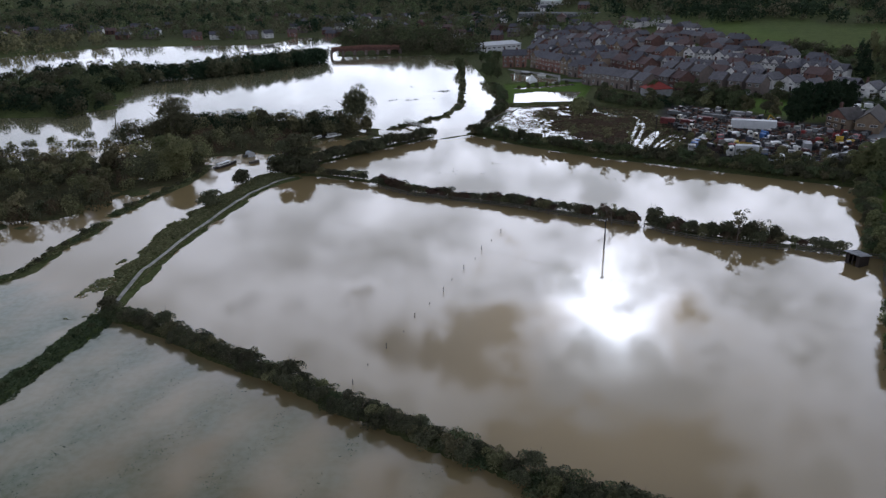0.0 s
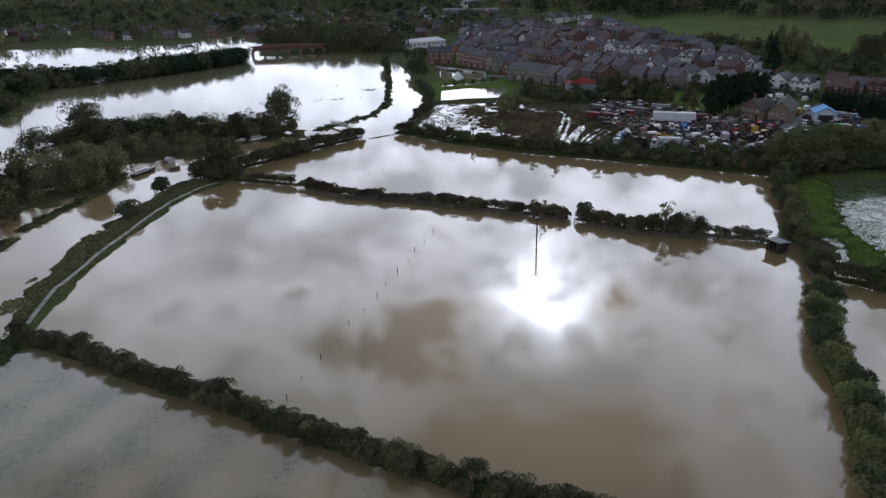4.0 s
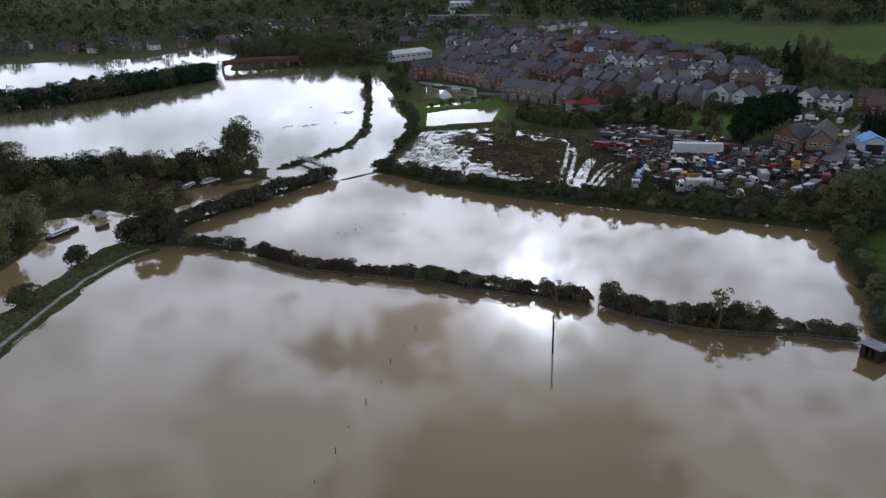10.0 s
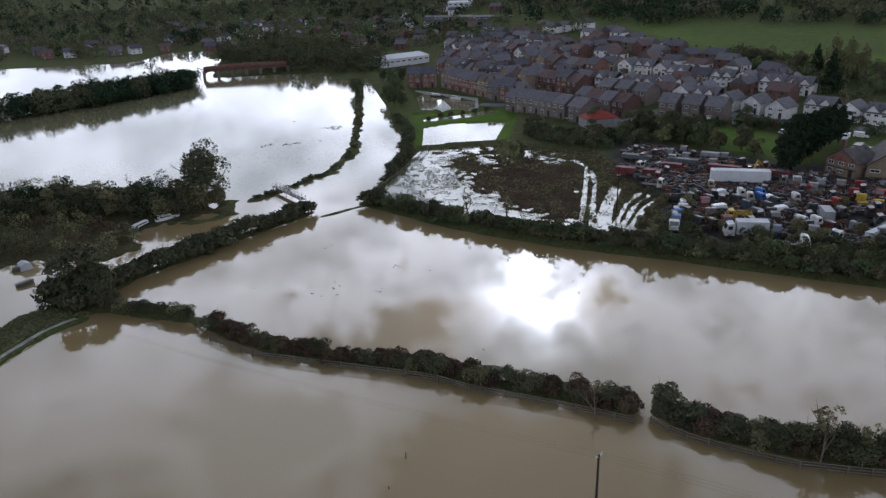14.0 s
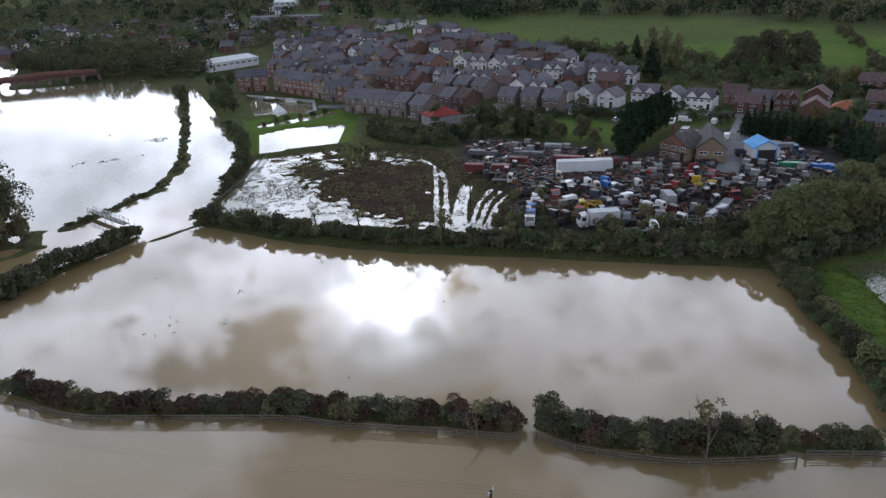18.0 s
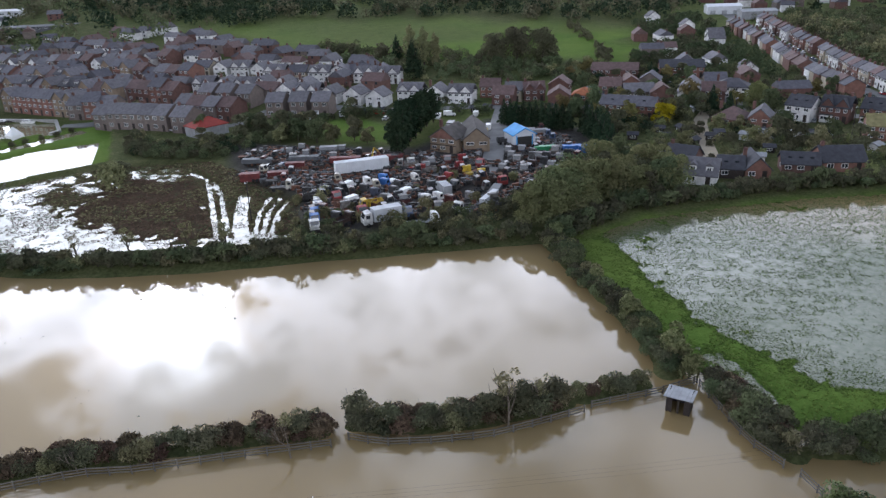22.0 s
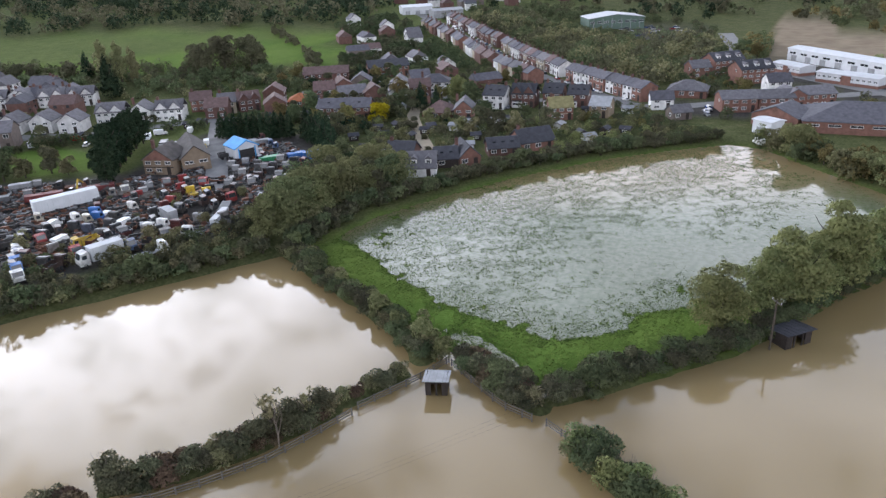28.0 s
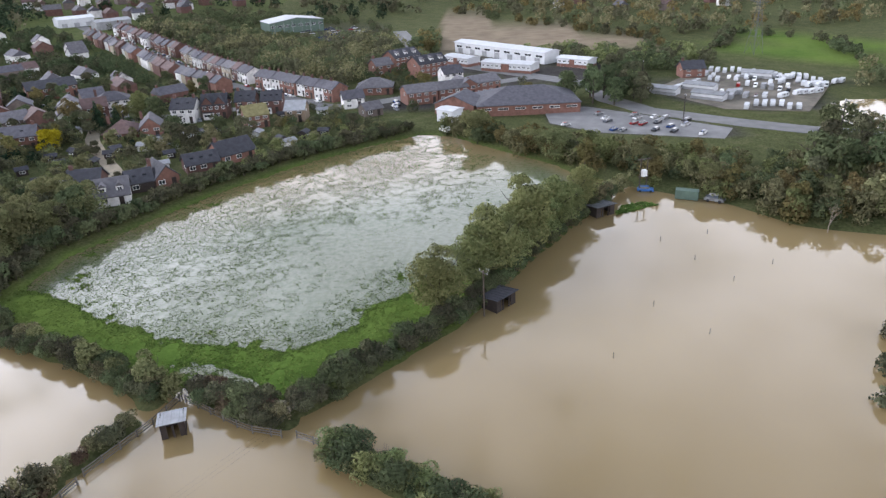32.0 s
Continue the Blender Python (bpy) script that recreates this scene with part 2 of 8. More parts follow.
MIDBUSH = [(-80, 172), (-69, 180), (-67, 193), (-77, 214), (-91, 219), (-95, 202)]
MOORING = [(-76, 206), (-66, 210), (-57, 212), (-47, 209), (-41, 211), (-36, 221), (-45, 223), (-46, 233), (-62, 238), (-80, 234), (-88, 222)]
ISLE = [(-112, 233), (-93, 231), (-68, 236), (-50, 226), (-36, 228), (-24, 235), (-30, 252), (-42, 261), (-75, 266), (-95, 260)]
WOOD = [(-185, 278), (-150, 277), (-141, 296), (-148, 330), (-157, 364), (-178, 410), (-205, 425), (-235, 370), (-240, 300)]
BANK = [(-54.6, 108), (-54.5, 120.4), (-53.3, 135), (-50.5, 153), (-47.9, 168), (-43.4, 179), (-39, 184), (-46, 190), (-51, 186), (-56, 171), (-58.5, 157), (-61, 146), (-61.5, 126), (-59, 111), (-55, 101)]
HEDGE_A = [(-54, 103), (-43, 96), (-31, 88), (-21, 81.5), (-13, 75.5), (-5.5, 71), (3, 65.5), (12, 60), (22, 55), (33, 50), (46, 45)]
HEDGE_B1 = [(-43.6, 188), (-34, 185.2), (-20, 178.6)]
HEDGE_B2 = [(-17.6, 176.3), (-7.3, 167.1), (6.1, 161.3), (16.6, 157.1), (22.1, 153.4), (30.6, 148.9), (39.6, 143.8)]
HEDGE_B3 = [(43.6, 142), (46, 139.1), (50.3, 135.8), (55.2, 132.7), (60.4, 130.5), (65, 128.8)]
HEDGE_B4 = [(67.5, 128), (74.8, 125.2)]
HEDGE_C = [(101, 165.5), (93.5, 150), (89, 139.5), (83.2, 128.5), (79.8, 124.5)]
HEDGE_C2 = [(81.5, 118.5), (78, 112.5), (76, 106)]
HEDGE_D = [(70.5, 99), (66.5, 92.5), (62, 84.5), (57, 70), (50.5, 56), (46, 45)]
HEDGE_E = [(78.5, 105), (88, 97.2), (100.5, 87), (118.8, 77.8), (137.3, 67), (151, 58.5)]
HEDGE_F = [(8.5, 235.3), (27.3, 217.1), (47.2, 201.7), (65.6, 190.7), (83.1, 179.7), (98.6, 170.2)]
HEDGE_G = [(-43, 187), (-36.8, 199.3), (-28.5, 207.3), (-21.8, 215.3), (-12.8, 223.8), (-5, 231)]
STRIP = [(-59, 78), (-57.6, 85.7), (-56.6, 90), (-55.6, 96.5), (-55, 101)]
THIN = [(-96, 108), (-80.5, 117), (-78.2, 121), (-78.2, 131.3), (-75.9, 147.5)]
THIN2 = [(-76.3, 154), (-73, 167), (-69, 179.4), (-68.3, 193)]
REED = [(8.3, 440), (8.3, 422), (7, 335), (5.2, 289), (-1.4, 266), (-11.8, 253.5), (-19, 244.5)]
RIVERBANK = [(15, 258), (21, 278), (24, 310), (21, 335)]
DITCH = [(8, 234), (-2.4, 227.5)]
FARBANK = [(-38, 484), (2, 459), (10, 455)]
FIELDEDGE = [(104, 165.5), (125, 165), (144, 157), (160, 149.5), (181, 134), (198, 116), (207, 106)]


def ground_z(x, y):
    """The height of the ground, on arrays."""
    x, y = np.asarray(x, float), np.asarray(y, float)
    rough = wave(x, y, 9, 1)
    land = 0.95 + hill(x, y) + 0.12 * rough
    sd = depth_in(x, y, FLOOD)
    z = np.where(sd < -8, land, np.minimum(land, np.clip(0.12 - 0.22 * sd + 0.1 * rough, -0.9, 3)))

    def ridge(line, half, top, slope=0.35, rag=0.5):
        nonlocal z
        d = seg_dist(x, y, line) + rag * wave(x, y, 4, 5)
        z = np.maximum(z, np.clip(top - slope * np.maximum(0, d - half), -0.9, 9))

    def isle(poly, top, slope=0.3, rag=1.0):
        nonlocal z
        d = depth_in(x, y, poly) + rag * wave(x, y, 5, 6)
        z = np.maximum(z, np.clip(slope * d, -0.9, top))

    for line in (HEDGE_A, HEDGE_B1, HEDGE_B2, HEDGE_B3, HEDGE_B4):
        ridge(line, 0.7, 0.25)
    for line in (HEDGE_C, HEDGE_C2, HEDGE_D, HEDGE_E, HEDGE_G):
        ridge(line, 0.7, 0.3)
    ridge(HEDGE_F, 1.1, 0.4)
    ridge(STRIP, 0.9, 0.35, 0.3, 0.9)
    ridge(THIN, 0.9, 0.25, 0.3, 0.7)
    ridge(THIN2, 0.8, 0.25, 0.3, 0.7)
    ridge(REED, 0.9, 0.18, 0.2, 1.4)
    ridge(DITCH, 0.5, 0.12, 0.25, 0.7)
    ridge(FARBANK, 1.0, 0.4)
    for poly in (LEFTBUSH, MIDBUSH, ISLE, MOORING):
        isle(poly, 0.35 + 0.0 * x, 0.16, 7.5)
    isle(WOOD, 0.8 + 0.0 * x, 0.2, 3.0)
    isle(BANK, 0.5 + 0.15 * rough, 0.22, 2.6)
    # the half-flooded meadow: a grassy rim and tufted shallows
    g = depth_in(x, y, GRASSFIELD)
    near = seg_dist(x, y, [(103, 160), (97, 150), (90, 136), (86, 121), (84, 110), (90, 102), (100, 93), (108, 88)])
    far = seg_dist(x, y, FIELDEDGE[:4])
    rim = np.maximum(0.40 - 0.06 * (near + 2.2 * wave(x, y, 7, 13)), 0.04 - 0.04 * far)
    dip = 0.85 * np.exp(-(seg_dist(x, y, [(83.2, 113.5), (85.6, 119), (87.4, 124)]) / 1.9) ** 2) + 0.45 * np.exp(-((x - 97.0) ** 2 + (y - 151.5) ** 2) / 4.0) + 0.4 * np.exp(-((x - 93.0) ** 2 + (y - 142.5) ** 2) / 3.0)
    edge = np.minimum(np.maximum(near - 7, 0), np.maximum(far - 6, 0))
    shallow = -0.04 - 0.0045 * np.minimum(edge, 26) - 0.12 * smooth(140, 170, x + 0.4 * (110 - y))
    tuft = 0.05 * wave(x, y, 3.2, 11) + 0.06 * wave(x, y, 1.5, 14) + 0.03 * wave(x, y, 15, 12)
    zf = np.maximum(np.clip(rim, -0.5, 0.4) - dip + 1.6 * tuft + 0.05 * wave(x, y, 6, 15), shallow + tuft)
    zf = np.where(x + 0.5 * (110 - y) > 160, np.minimum(zf, -0.2), zf)
    z = np.where(g > 0, np.maximum(np.clip(zf, -0.9, 0.6), np.minimum(z, 0.4) - 0.45 * smooth(0.8, 2.6, far + 0.8 * wave(x, y, 4, 17)) * (near > 9)), z)
    # the marsh by the river: pools, tracks and a brown rise
    m = depth_in(x, y, MARSH)
    b = depth_in(x, y, BROWN)
    zm = 0.15 - 0.34 * (1 - smooth(28, 46, x + 0.3 * (y - 245))) - 0.1 * smooth(258, 270, y + 0.2 * (x - 50)) + 0.12 * wave(x, y, 9, 21) + 0.26 * wave(x, y, 2.4, 22) + np.clip(0.03 * b, 0, 0.12) + 0.35 * smooth(66, 76, x) * smooth(232, 246, y)
    zm = zm + 0.3 * smooth(-3, 1, x - 55 - 0.3 * (y - 209))
    for line, w in (([(12, 243), (20, 263), (30, 288)], 1.3), ([(56, 210), (62, 205), (69, 202)], 1.4), ([(53, 214), (55.5, 209), (58, 206)], 1.0)):
        zm = np.minimum(zm, -0.15 + 0.45 * np.maximum(0, seg_dist(x, y, line) - w - 0.9 * wave(x, y, 3, 33)))
    for line, w in (([(68, 263), (69.3, 254.5), (64.6, 240), (59.8, 226.3), (53, 207.5)], 0.35), ([(69.6, 251), (66.6, 238.5), (61.8, 225.2), (54.6, 206.6)], 0.3), ([(70.6, 234.5), (64, 221.5), (58.8, 209)], 1.15),
                    ([(78.4, 225.7), (71.4, 218), (62, 203.8)], 0.3), ([(76.6, 227.3), (69.6, 219.4), (60.8, 204.7)], 0.3), ([(74.6, 228.8), (68.2, 221), (59.8, 206)], 0.25)):
        zm = np.minimum(zm, -0.12 + 0.07 * wave(x, y, 3.5, 36) + 0.42 * np.maximum(0, seg_dist(x, y, line) - w - 0.35 * wave(x, y, 5, 31)))
    z = np.where(m > 0, np.where(m > 2, zm, np.maximum(zm, 0.3 - 0.2 * m)), z)
    p = depth_in(x, y, LAWN)
    z = np.where(p > 0, np.clip(0.1 + 0.1 * p, 0, 0.6), z)
    for poly in (POND, LAWN_POOL, BASIN, SIDEPOOL):
        p = depth_in(x, y, poly)
        z = np.where(p > -1, np.minimum(z, -0.25 * p), z)
    lane = seg_dist(x, y, [(-55.5, 103), (-55.6, 112), (-56, 120), (-54.5, 135), (-51.8, 153), (-49, 168), (-45, 178), (-41, 183)])
    z = np.where(lane < 1.4, np.maximum(z, 0.3), z)
    return z


# ---- materials ----
class Nodes:
    """A small writer for node materials."""

    def __init__(self, name):
        self.mat = bpy.data.materials.new(name)
        self.mat.use_nodes = True
        self.t = self.mat.node_tree
        self.bsdf = self.t.nodes["Principled BSDF"]
        self.out = self.t.nodes["Material Output"]

    def n(self, kind, **props):
        node = self.t.nodes.new(kind)
        for k, v in props.items():
            setattr(node, k, v)
        return node

    def link(self, a, b):
        self.t.links.new(a, b)

    def pos(self):
        return self.n("ShaderNodeNewGeometry").outputs["Position"]

    def noise(self, scale, detail=4.0, vec=None, rough=0.55):
        node = self.n("ShaderNodeTexNoise")
        node.inputs["Scale"].default_value, node.inputs["Detail"].default_value, node.inputs["Roughness"].default_value = scale, detail, rough
        self.link(vec if vec is not None else self.pos(), node.inputs["Vector"])
        return node.outputs["Fac"]

    def ramp(self, fac, stops):
        node = self.n("ShaderNodeValToRGB")
        els = node.color_ramp.elements
        while len(els) < len(stops):
            els.new(0.5)
        for e, (p, c) in zip(els, stops):
            e.position, e.color = p, (*c, 1) if len(c) == 3 else c
        self.link(fac, node.inputs["Fac"])
        return node.outputs["Color"]

    def mix(self, fac, a, b, mode="MIX"):
        node = self.n("ShaderNodeMix", data_type="RGBA", blend_type=mode)
        for sock, v in ((node.inputs[0], fac), (node.inputs[6], a), (node.inputs[7], b)):
            if isinstance(v, (int, float)):
                sock.default_value = v
            elif isinstance(v, tuple):
                sock.default_value = (*v, 1) if len(v) == 3 else v
            else:
                self.link(v, sock)
        return node.outputs[2]

    def math(self, op, a, b=0.0):
        node = self.n("ShaderNodeMath", operation=op)
        for sock, v in zip(node.inputs, (a, b)):
            if isinstance(v, (int, float)):
                sock.default_value = v
            else:
                self.link(v, sock)
        return node.outputs[0]

    def bump(self, height, strength, distance=0.05):
        node = self.n("ShaderNodeBump")
        node.inputs["Strength"].default_value, node.inputs["Distance"].default_value = strength, distance
        self.link(height, node.inputs["Height"])
        self.link(node.outputs["Normal"], self.bsdf.inputs["Normal"])

    def done(self, color=None, rough=0.8, metal=0.0, spec=0.5):
        if color is not None:
            if isinstance(color, tuple):
                self.bsdf.inputs["Base Color"].default_value = (*color, 1)
            else:
                self.link(color, self.bsdf.inputs["Base Color"])
        if isinstance(rough, (int, float)):
            self.bsdf.inputs["Roughness"].default_value = rough
        else:
            self.link(rough, self.bsdf.inputs["Roughness"])
        self.bsdf.inputs["Metallic"].default_value = metal
        self.bsdf.inputs["Specular IOR Level"].default_value = spec
        return self.mat


def plain(name, color, rough=0.7, metal=0.0, wear=0.25, scale=1.5, spec=0.4):
    """Paint, render or sheet with soft stains, and its own shade on each object."""
    k = Nodes(name)
    a = k.noise(scale, 6)
    dark = tuple(c * (1 - wear) for c in color)
    lite = tuple(min(1, c * (1 + 0.5 * wear)) for c in color)
    col = k.ramp(a, [(0.3, dark), (0.7, lite)])
    ob = k.n("ShaderNodeObjectInfo").outputs["Random"]
    hsv = k.n("ShaderNodeHueSaturation")
    k.link(k.math("ADD", k.math("MULTIPLY", ob, 0.3), 0.85), hsv.inputs["Value"])
    k.link(col, hsv.inputs["Color"])
    return k.done(hsv.outputs["Color"], rough, metal, spec)


def paint_any(name, colors, rough=0.45):
    """Vehicle paint whose colour is drawn anew for each object."""
    k = Nodes(name)
    ob = k.n("ShaderNodeObjectInfo").outputs["Random"]
    node = k.n("ShaderNodeValToRGB")
    node.color_ramp.interpolation = "CONSTANT"
    els = node.color_ramp.elements
    while len(els) < len(colors):
        els.new(0.5)
    for i, (e, c) in enumerate(zip(els, colors)):
        e.position, e.color = i / len(colors), (*c, 1)
    k.link(ob, node.inputs["Fac"])
    dirt = k.ramp(k.noise(1.3, 6), [(0.38, (0.3, 0.26, 0.22)), (0.62, (0.95, 0.94, 0.92))])
    return k.done(k.mix(0.8, node.outputs["Color"], dirt, "MULTIPLY"), rough, 0.0, 0.5)


def leaves(name, dark, mid, lite, through=0.25):
    """Leaves: each clump its own shade, each plant its own tint, a little light through them."""
    k = Nodes(name)
    isl = k.n("ShaderNodeNewGeometry").outputs["Random Per Island"]
    near = lambda c, w: tuple(a + w * (b - a) for a, b in zip(c, mid))
    col = k.ramp(isl, [(0.0, near(dark, 0.45)), (0.55, mid), (1.0, near(lite, 0.4))])
    ob = k.n("ShaderNodeObjectInfo").outputs["Random"]
    hsv = k.n("ShaderNodeHueSaturation")
    k.link(k.math("ADD", k.math("MULTIPLY", ob, 0.05), 0.475), hsv.inputs["Hue"])
    k.link(k.math("ADD", k.math("MULTIPLY", k.math("FRACT", k.math("MULTIPLY", ob, 7.31)), 0.45), 0.78), hsv.inputs["Value"])
    k.link(col, hsv.inputs["Color"])
    k.done(hsv.outputs["Color"], 0.95, 0, 0.02)
    tr = k.n("ShaderNodeBsdfTranslucent")
    k.link(hsv.outputs["Color"], tr.inputs["Color"])
    sh = k.n("ShaderNodeMixShader")
    sh.inputs[0].default_value = through
    k.link(k.bsdf.outputs[0], sh.inputs[1])
    k.link(tr.outputs[0], sh.inputs[2])
    k.link(sh.outputs[0], k.out.inputs["Surface"])
    return k.mat


def ground_material():
    k = Nodes("ground")
    zone = k.n("ShaderNodeAttribute", attribute_name="zone")
    sep = k.n("ShaderNodeSeparateColor")
    k.link(zone.outputs["Color"], sep.inputs["Color"])
    fine, mid, big = k.noise(1.7, 6), k.noise(0.22, 5), k.noise(0.03, 4)
    verge = k.mix(0.6, k.ramp(mid, [(0.3, (0.036, 0.045, 0.018)), (0.5, (0.072, 0.082, 0.031)), (0.72, (0.13, 0.122, 0.06))]),
                  k.ramp(fine, [(0.3, (0.025, 0.032, 0.013)), (0.7, (0.11, 0.115, 0.05))]))
    grass = k.mix(0.5, k.ramp(mid, [(0.3, (0.055, 0.095, 0.018)), (0.7, (0.10, 0.155, 0.032))]), k.ramp(fine, [(0.3, (0.035, 0.062, 0.012)), (0.7, (0.115, 0.16, 0.042))]))
    grass = k.mix(0.35, grass, k.ramp(big, [(0.35, (0.06, 0.125, 0.016)), (0.65, (0.15, 0.20, 0.04))]))
    brown = k.mix(0.5, k.ramp(mid, [(0.3, (0.028, 0.02, 0.013)), (0.7, (0.085, 0.06, 0.035))]), k.ramp(fine, [(0.3, (0.02, 0.018, 0.01)), (0.7, (0.10, 0.072, 0.045))]))
    hard = k.mix(0.5, k.ramp(mid, [(0.3, (0.03, 0.028, 0.026)), (0.7, (0.085, 0.078, 0.07))]), k.ramp(fine, [(0.3, (0.025, 0.023, 0.02)), (0.7, (0.08, 0.073, 0.066))]))
    plough = k.ramp(k.noise(0.12, 5), [(0.3, (0.17, 0.13, 0.09)), (0.7, (0.25, 0.20, 0.14))])
    col = k.mix(sep.outputs[0], verge, grass)
    col = k.mix(sep.outputs[1], col, brown)
    col = k.mix(sep.outputs[2], col, hard)
    col = k.mix(zone.outputs["Alpha"], col, plough)
    k.bump(fine, 0.6, 0.25)
    return k.done(col, 0.97, 0, 0.02)


def water_material():
    """Silty flood water: a brown body under a smooth, faintly rippled face."""
    k = Nodes("flood_water")
    big = k.noise(0.012, 4)
    silt = k.n("ShaderNodeAttribute", attribute_name="silt").outputs["Fac"]
    col = k.ramp(big, [(0.3, (0.195, 0.137, 0.063)), (0.7, (0.252, 0.184, 0.090))])
    weed = k.mix(0.5, k.ramp(k.noise(0.06, 4), [(0.3, (0.085, 0.115, 0.06)), (0.7, (0.15, 0.16, 0.11))]), k.ramp(k.noise(0.9, 5), [(0.36, (0.045, 0.07, 0.025)), (0.6, (0.14, 0.155, 0.105))]))
    col = k.mix(silt, weed, col)
    streak = k.n("ShaderNodeMapping")
    streak.inputs["Scale"].default_value = (0.25, 0.05, 1)
    streak.inputs["Rotation"].default_value = (0, 0, radians(35))
    k.link(k.pos(), streak.inputs["Vector"])
    rip = k.noise(0.9, 3)
    calm = k.ramp(k.noise(0.6, 5, streak.outputs["Vector"]), [(0.42, (0, 0, 0)), (0.68, (1, 1, 1))])
    k.bump(k.math("MULTIPLY", rip, k.math("ADD", calm, 0.25)), 0.10, 0.05)
    k.bsdf.inputs["IOR"].default_value = 1.5
    k.link(k.math("ADD", k.math("MULTIPLY", silt, 0.26), 0.24), k.bsdf.inputs["Specular IOR Level"])
    ruffled = k.math("MULTIPLY", k.math("SUBTRACT", 1.0, silt), 0.04)
    return k.done(col, k.math("ADD", k.math("ADD", k.math("MULTIPLY", calm, 0.05), 0.03), ruffled), 0, 0.5)


GROUND, WATER = ground_material(), water_material()
LEAF_HEDGE = leaves("leaves_hedge", (0.055, 0.056, 0.034), (0.099, 0.100, 0.058), (0.172, 0.162, 0.098), 0.3)
LEAF_GREEN = leaves("leaves_green", (0.056, 0.07, 0.0364), (0.098, 0.12, 0.0598), (0.165, 0.185, 0.0962), 0.3)
LEAF_BRIGHT = leaves("leaves_bright", (0.1, 0.118, 0.0506), (0.185, 0.205, 0.0862), (0.27, 0.29, 0.1323), 0.4)
LEAF_DARK = leaves("leaves_dark", (0.009, 0.019, 0.0112), (0.026, 0.043, 0.0238), (0.057, 0.081, 0.0438), 0.1)
LEAF_AUTUMN = leaves("leaves_autumn", (0.08, 0.068, 0.028), (0.16, 0.135, 0.056), (0.235, 0.20, 0.09), 0.3)
LEAF_YELLOW = leaves("leaves_yellow", (0.2, 0.15, 0.01), (0.42, 0.34, 0.02), (0.55, 0.47, 0.05), 0.3)
LEAF_BROWN = leaves("leaves_brown", (0.050, 0.034, 0.023), (0.098, 0.068, 0.045), (0.165, 0.120, 0.078), 0.15)
LEAF_OLIVE = leaves("leaves_olive", (0.087, 0.085, 0.0448), (0.174, 0.166, 0.0851), (0.292, 0.271, 0.1518), 0.3)
LEAF_WILLOW = leaves("leaves_willow", (0.085, 0.095, 0.045), (0.16, 0.168, 0.078), (0.25, 0.255, 0.125), 0.35)
BLADE = leaves("grass_blades", (0.04, 0.064, 0.016), (0.1, 0.15, 0.036), (0.185, 0.235, 0.07), 0.35)
DIPPED = leaves("dipped_grass", (0.035, 0.062, 0.016), (0.085, 0.135, 0.034), (0.15, 0.21, 0.06), 0.3)
BARK = plain("bark", (0.07, 0.055, 0.042), 0.95, 0, 0.5, 4)
DEADWOOD = plain("dead_wood", (0.16, 0.13, 0.10), 0.9, 0, 0.3, 4)
TIMBER = plain("weathered_timber", (0.12, 0.106, 0.088), 0.85, 0, 0.35, 4)
DARKTIMBER = plain("dark_timber", (0.03, 0.022, 0.018), 0.8, 0, 0.4, 3)
BRICK = plain("red_brick", (0.185, 0.093, 0.07), 0.9, 0, 0.3, 0.8)
BRICK_DARK = plain("dark_brick", (0.12, 0.062, 0.05), 0.9, 0, 0.3, 0.8)
BRICK_BUFF = plain("buff_brick", (0.22, 0.165, 0.115), 0.9, 0, 0.25, 0.8)
BRICK_GREY = plain("grey_brown_brick", (0.15, 0.12, 0.105), 0.9, 0, 0.25, 0.8)
RENDER = plain("white_render", (0.64, 0.63, 0.61), 0.85, 0, 0.3, 0.7)
CREAM = plain("cream_render", (0.36, 0.31, 0.235), 0.85, 0, 0.2, 0.7)
SLATE = plain("slate", (0.092, 0.089, 0.101), 0.8, 0, 0.3, 0.9, 0.2)
TILE_GREY = plain("grey_tiles", (0.13, 0.123, 0.131), 0.8, 0, 0.3, 0.9, 0.2)
TILE_RED = plain("red_tiles", (0.122, 0.08, 0.074), 0.8, 0, 0.3, 0.9, 0.2)
TILE_BROWN = plain("brown_grey_tiles", (0.082, 0.072, 0.066), 0.8, 0, 0.4, 0.6, 0.2)
TILE_ORANGE = plain("orange_tiles", (0.36, 0.13, 0.06), 0.8, 0, 0.25, 0.9, 0.2)
TILE_MOSS = plain("mossy_tiles", (0.17, 0.15, 0.07), 0.8, 0, 0.35, 0.8, 0.2)
TILE_BLACK = plain("black_slate", (0.05, 0.05, 0.057), 0.8, 0, 0.3, 0.9, 0.2)
WHITE = plain("white_paint", (0.75, 0.75, 0.73), 0.5, 0, 0.15, 2)
GLASS = plain("window_glass", (0.025, 0.03, 0.035), 0.08, 0, 0.1, 1, 0.8)
SHEET = plain("grey_sheet", (0.28, 0.285, 0.29), 0.65, 0.2, 0.25, 0.7, 0.25)
SHEET_WHITE = plain("white_sheet", (0.5, 0.51, 0.52), 0.65, 0, 0.12, 0.5, 0.25)
SHEET_GREEN = plain("green_sheet", (0.085, 0.125, 0.10), 0.65, 0, 0.2, 0.6, 0.25)
SHEET_BLUE = plain("blue_sheet", (0.05, 0.3, 0.62), 0.65, 0, 0.15, 0.6, 0.25)
SHEET_RED = plain("red_sheet", (0.27, 0.04, 0.03), 0.7, 0, 0.2, 0.6, 0.2)
SHEET_DULLRED = plain("dull_red_sheet", (0.13, 0.032, 0.03), 0.65, 0, 0.4, 0.8, 0.25)
SHEET_DARK = plain("dark_grey_sheet", (0.10, 0.105, 0.11), 0.65, 0, 0.3, 0.7, 0.25)
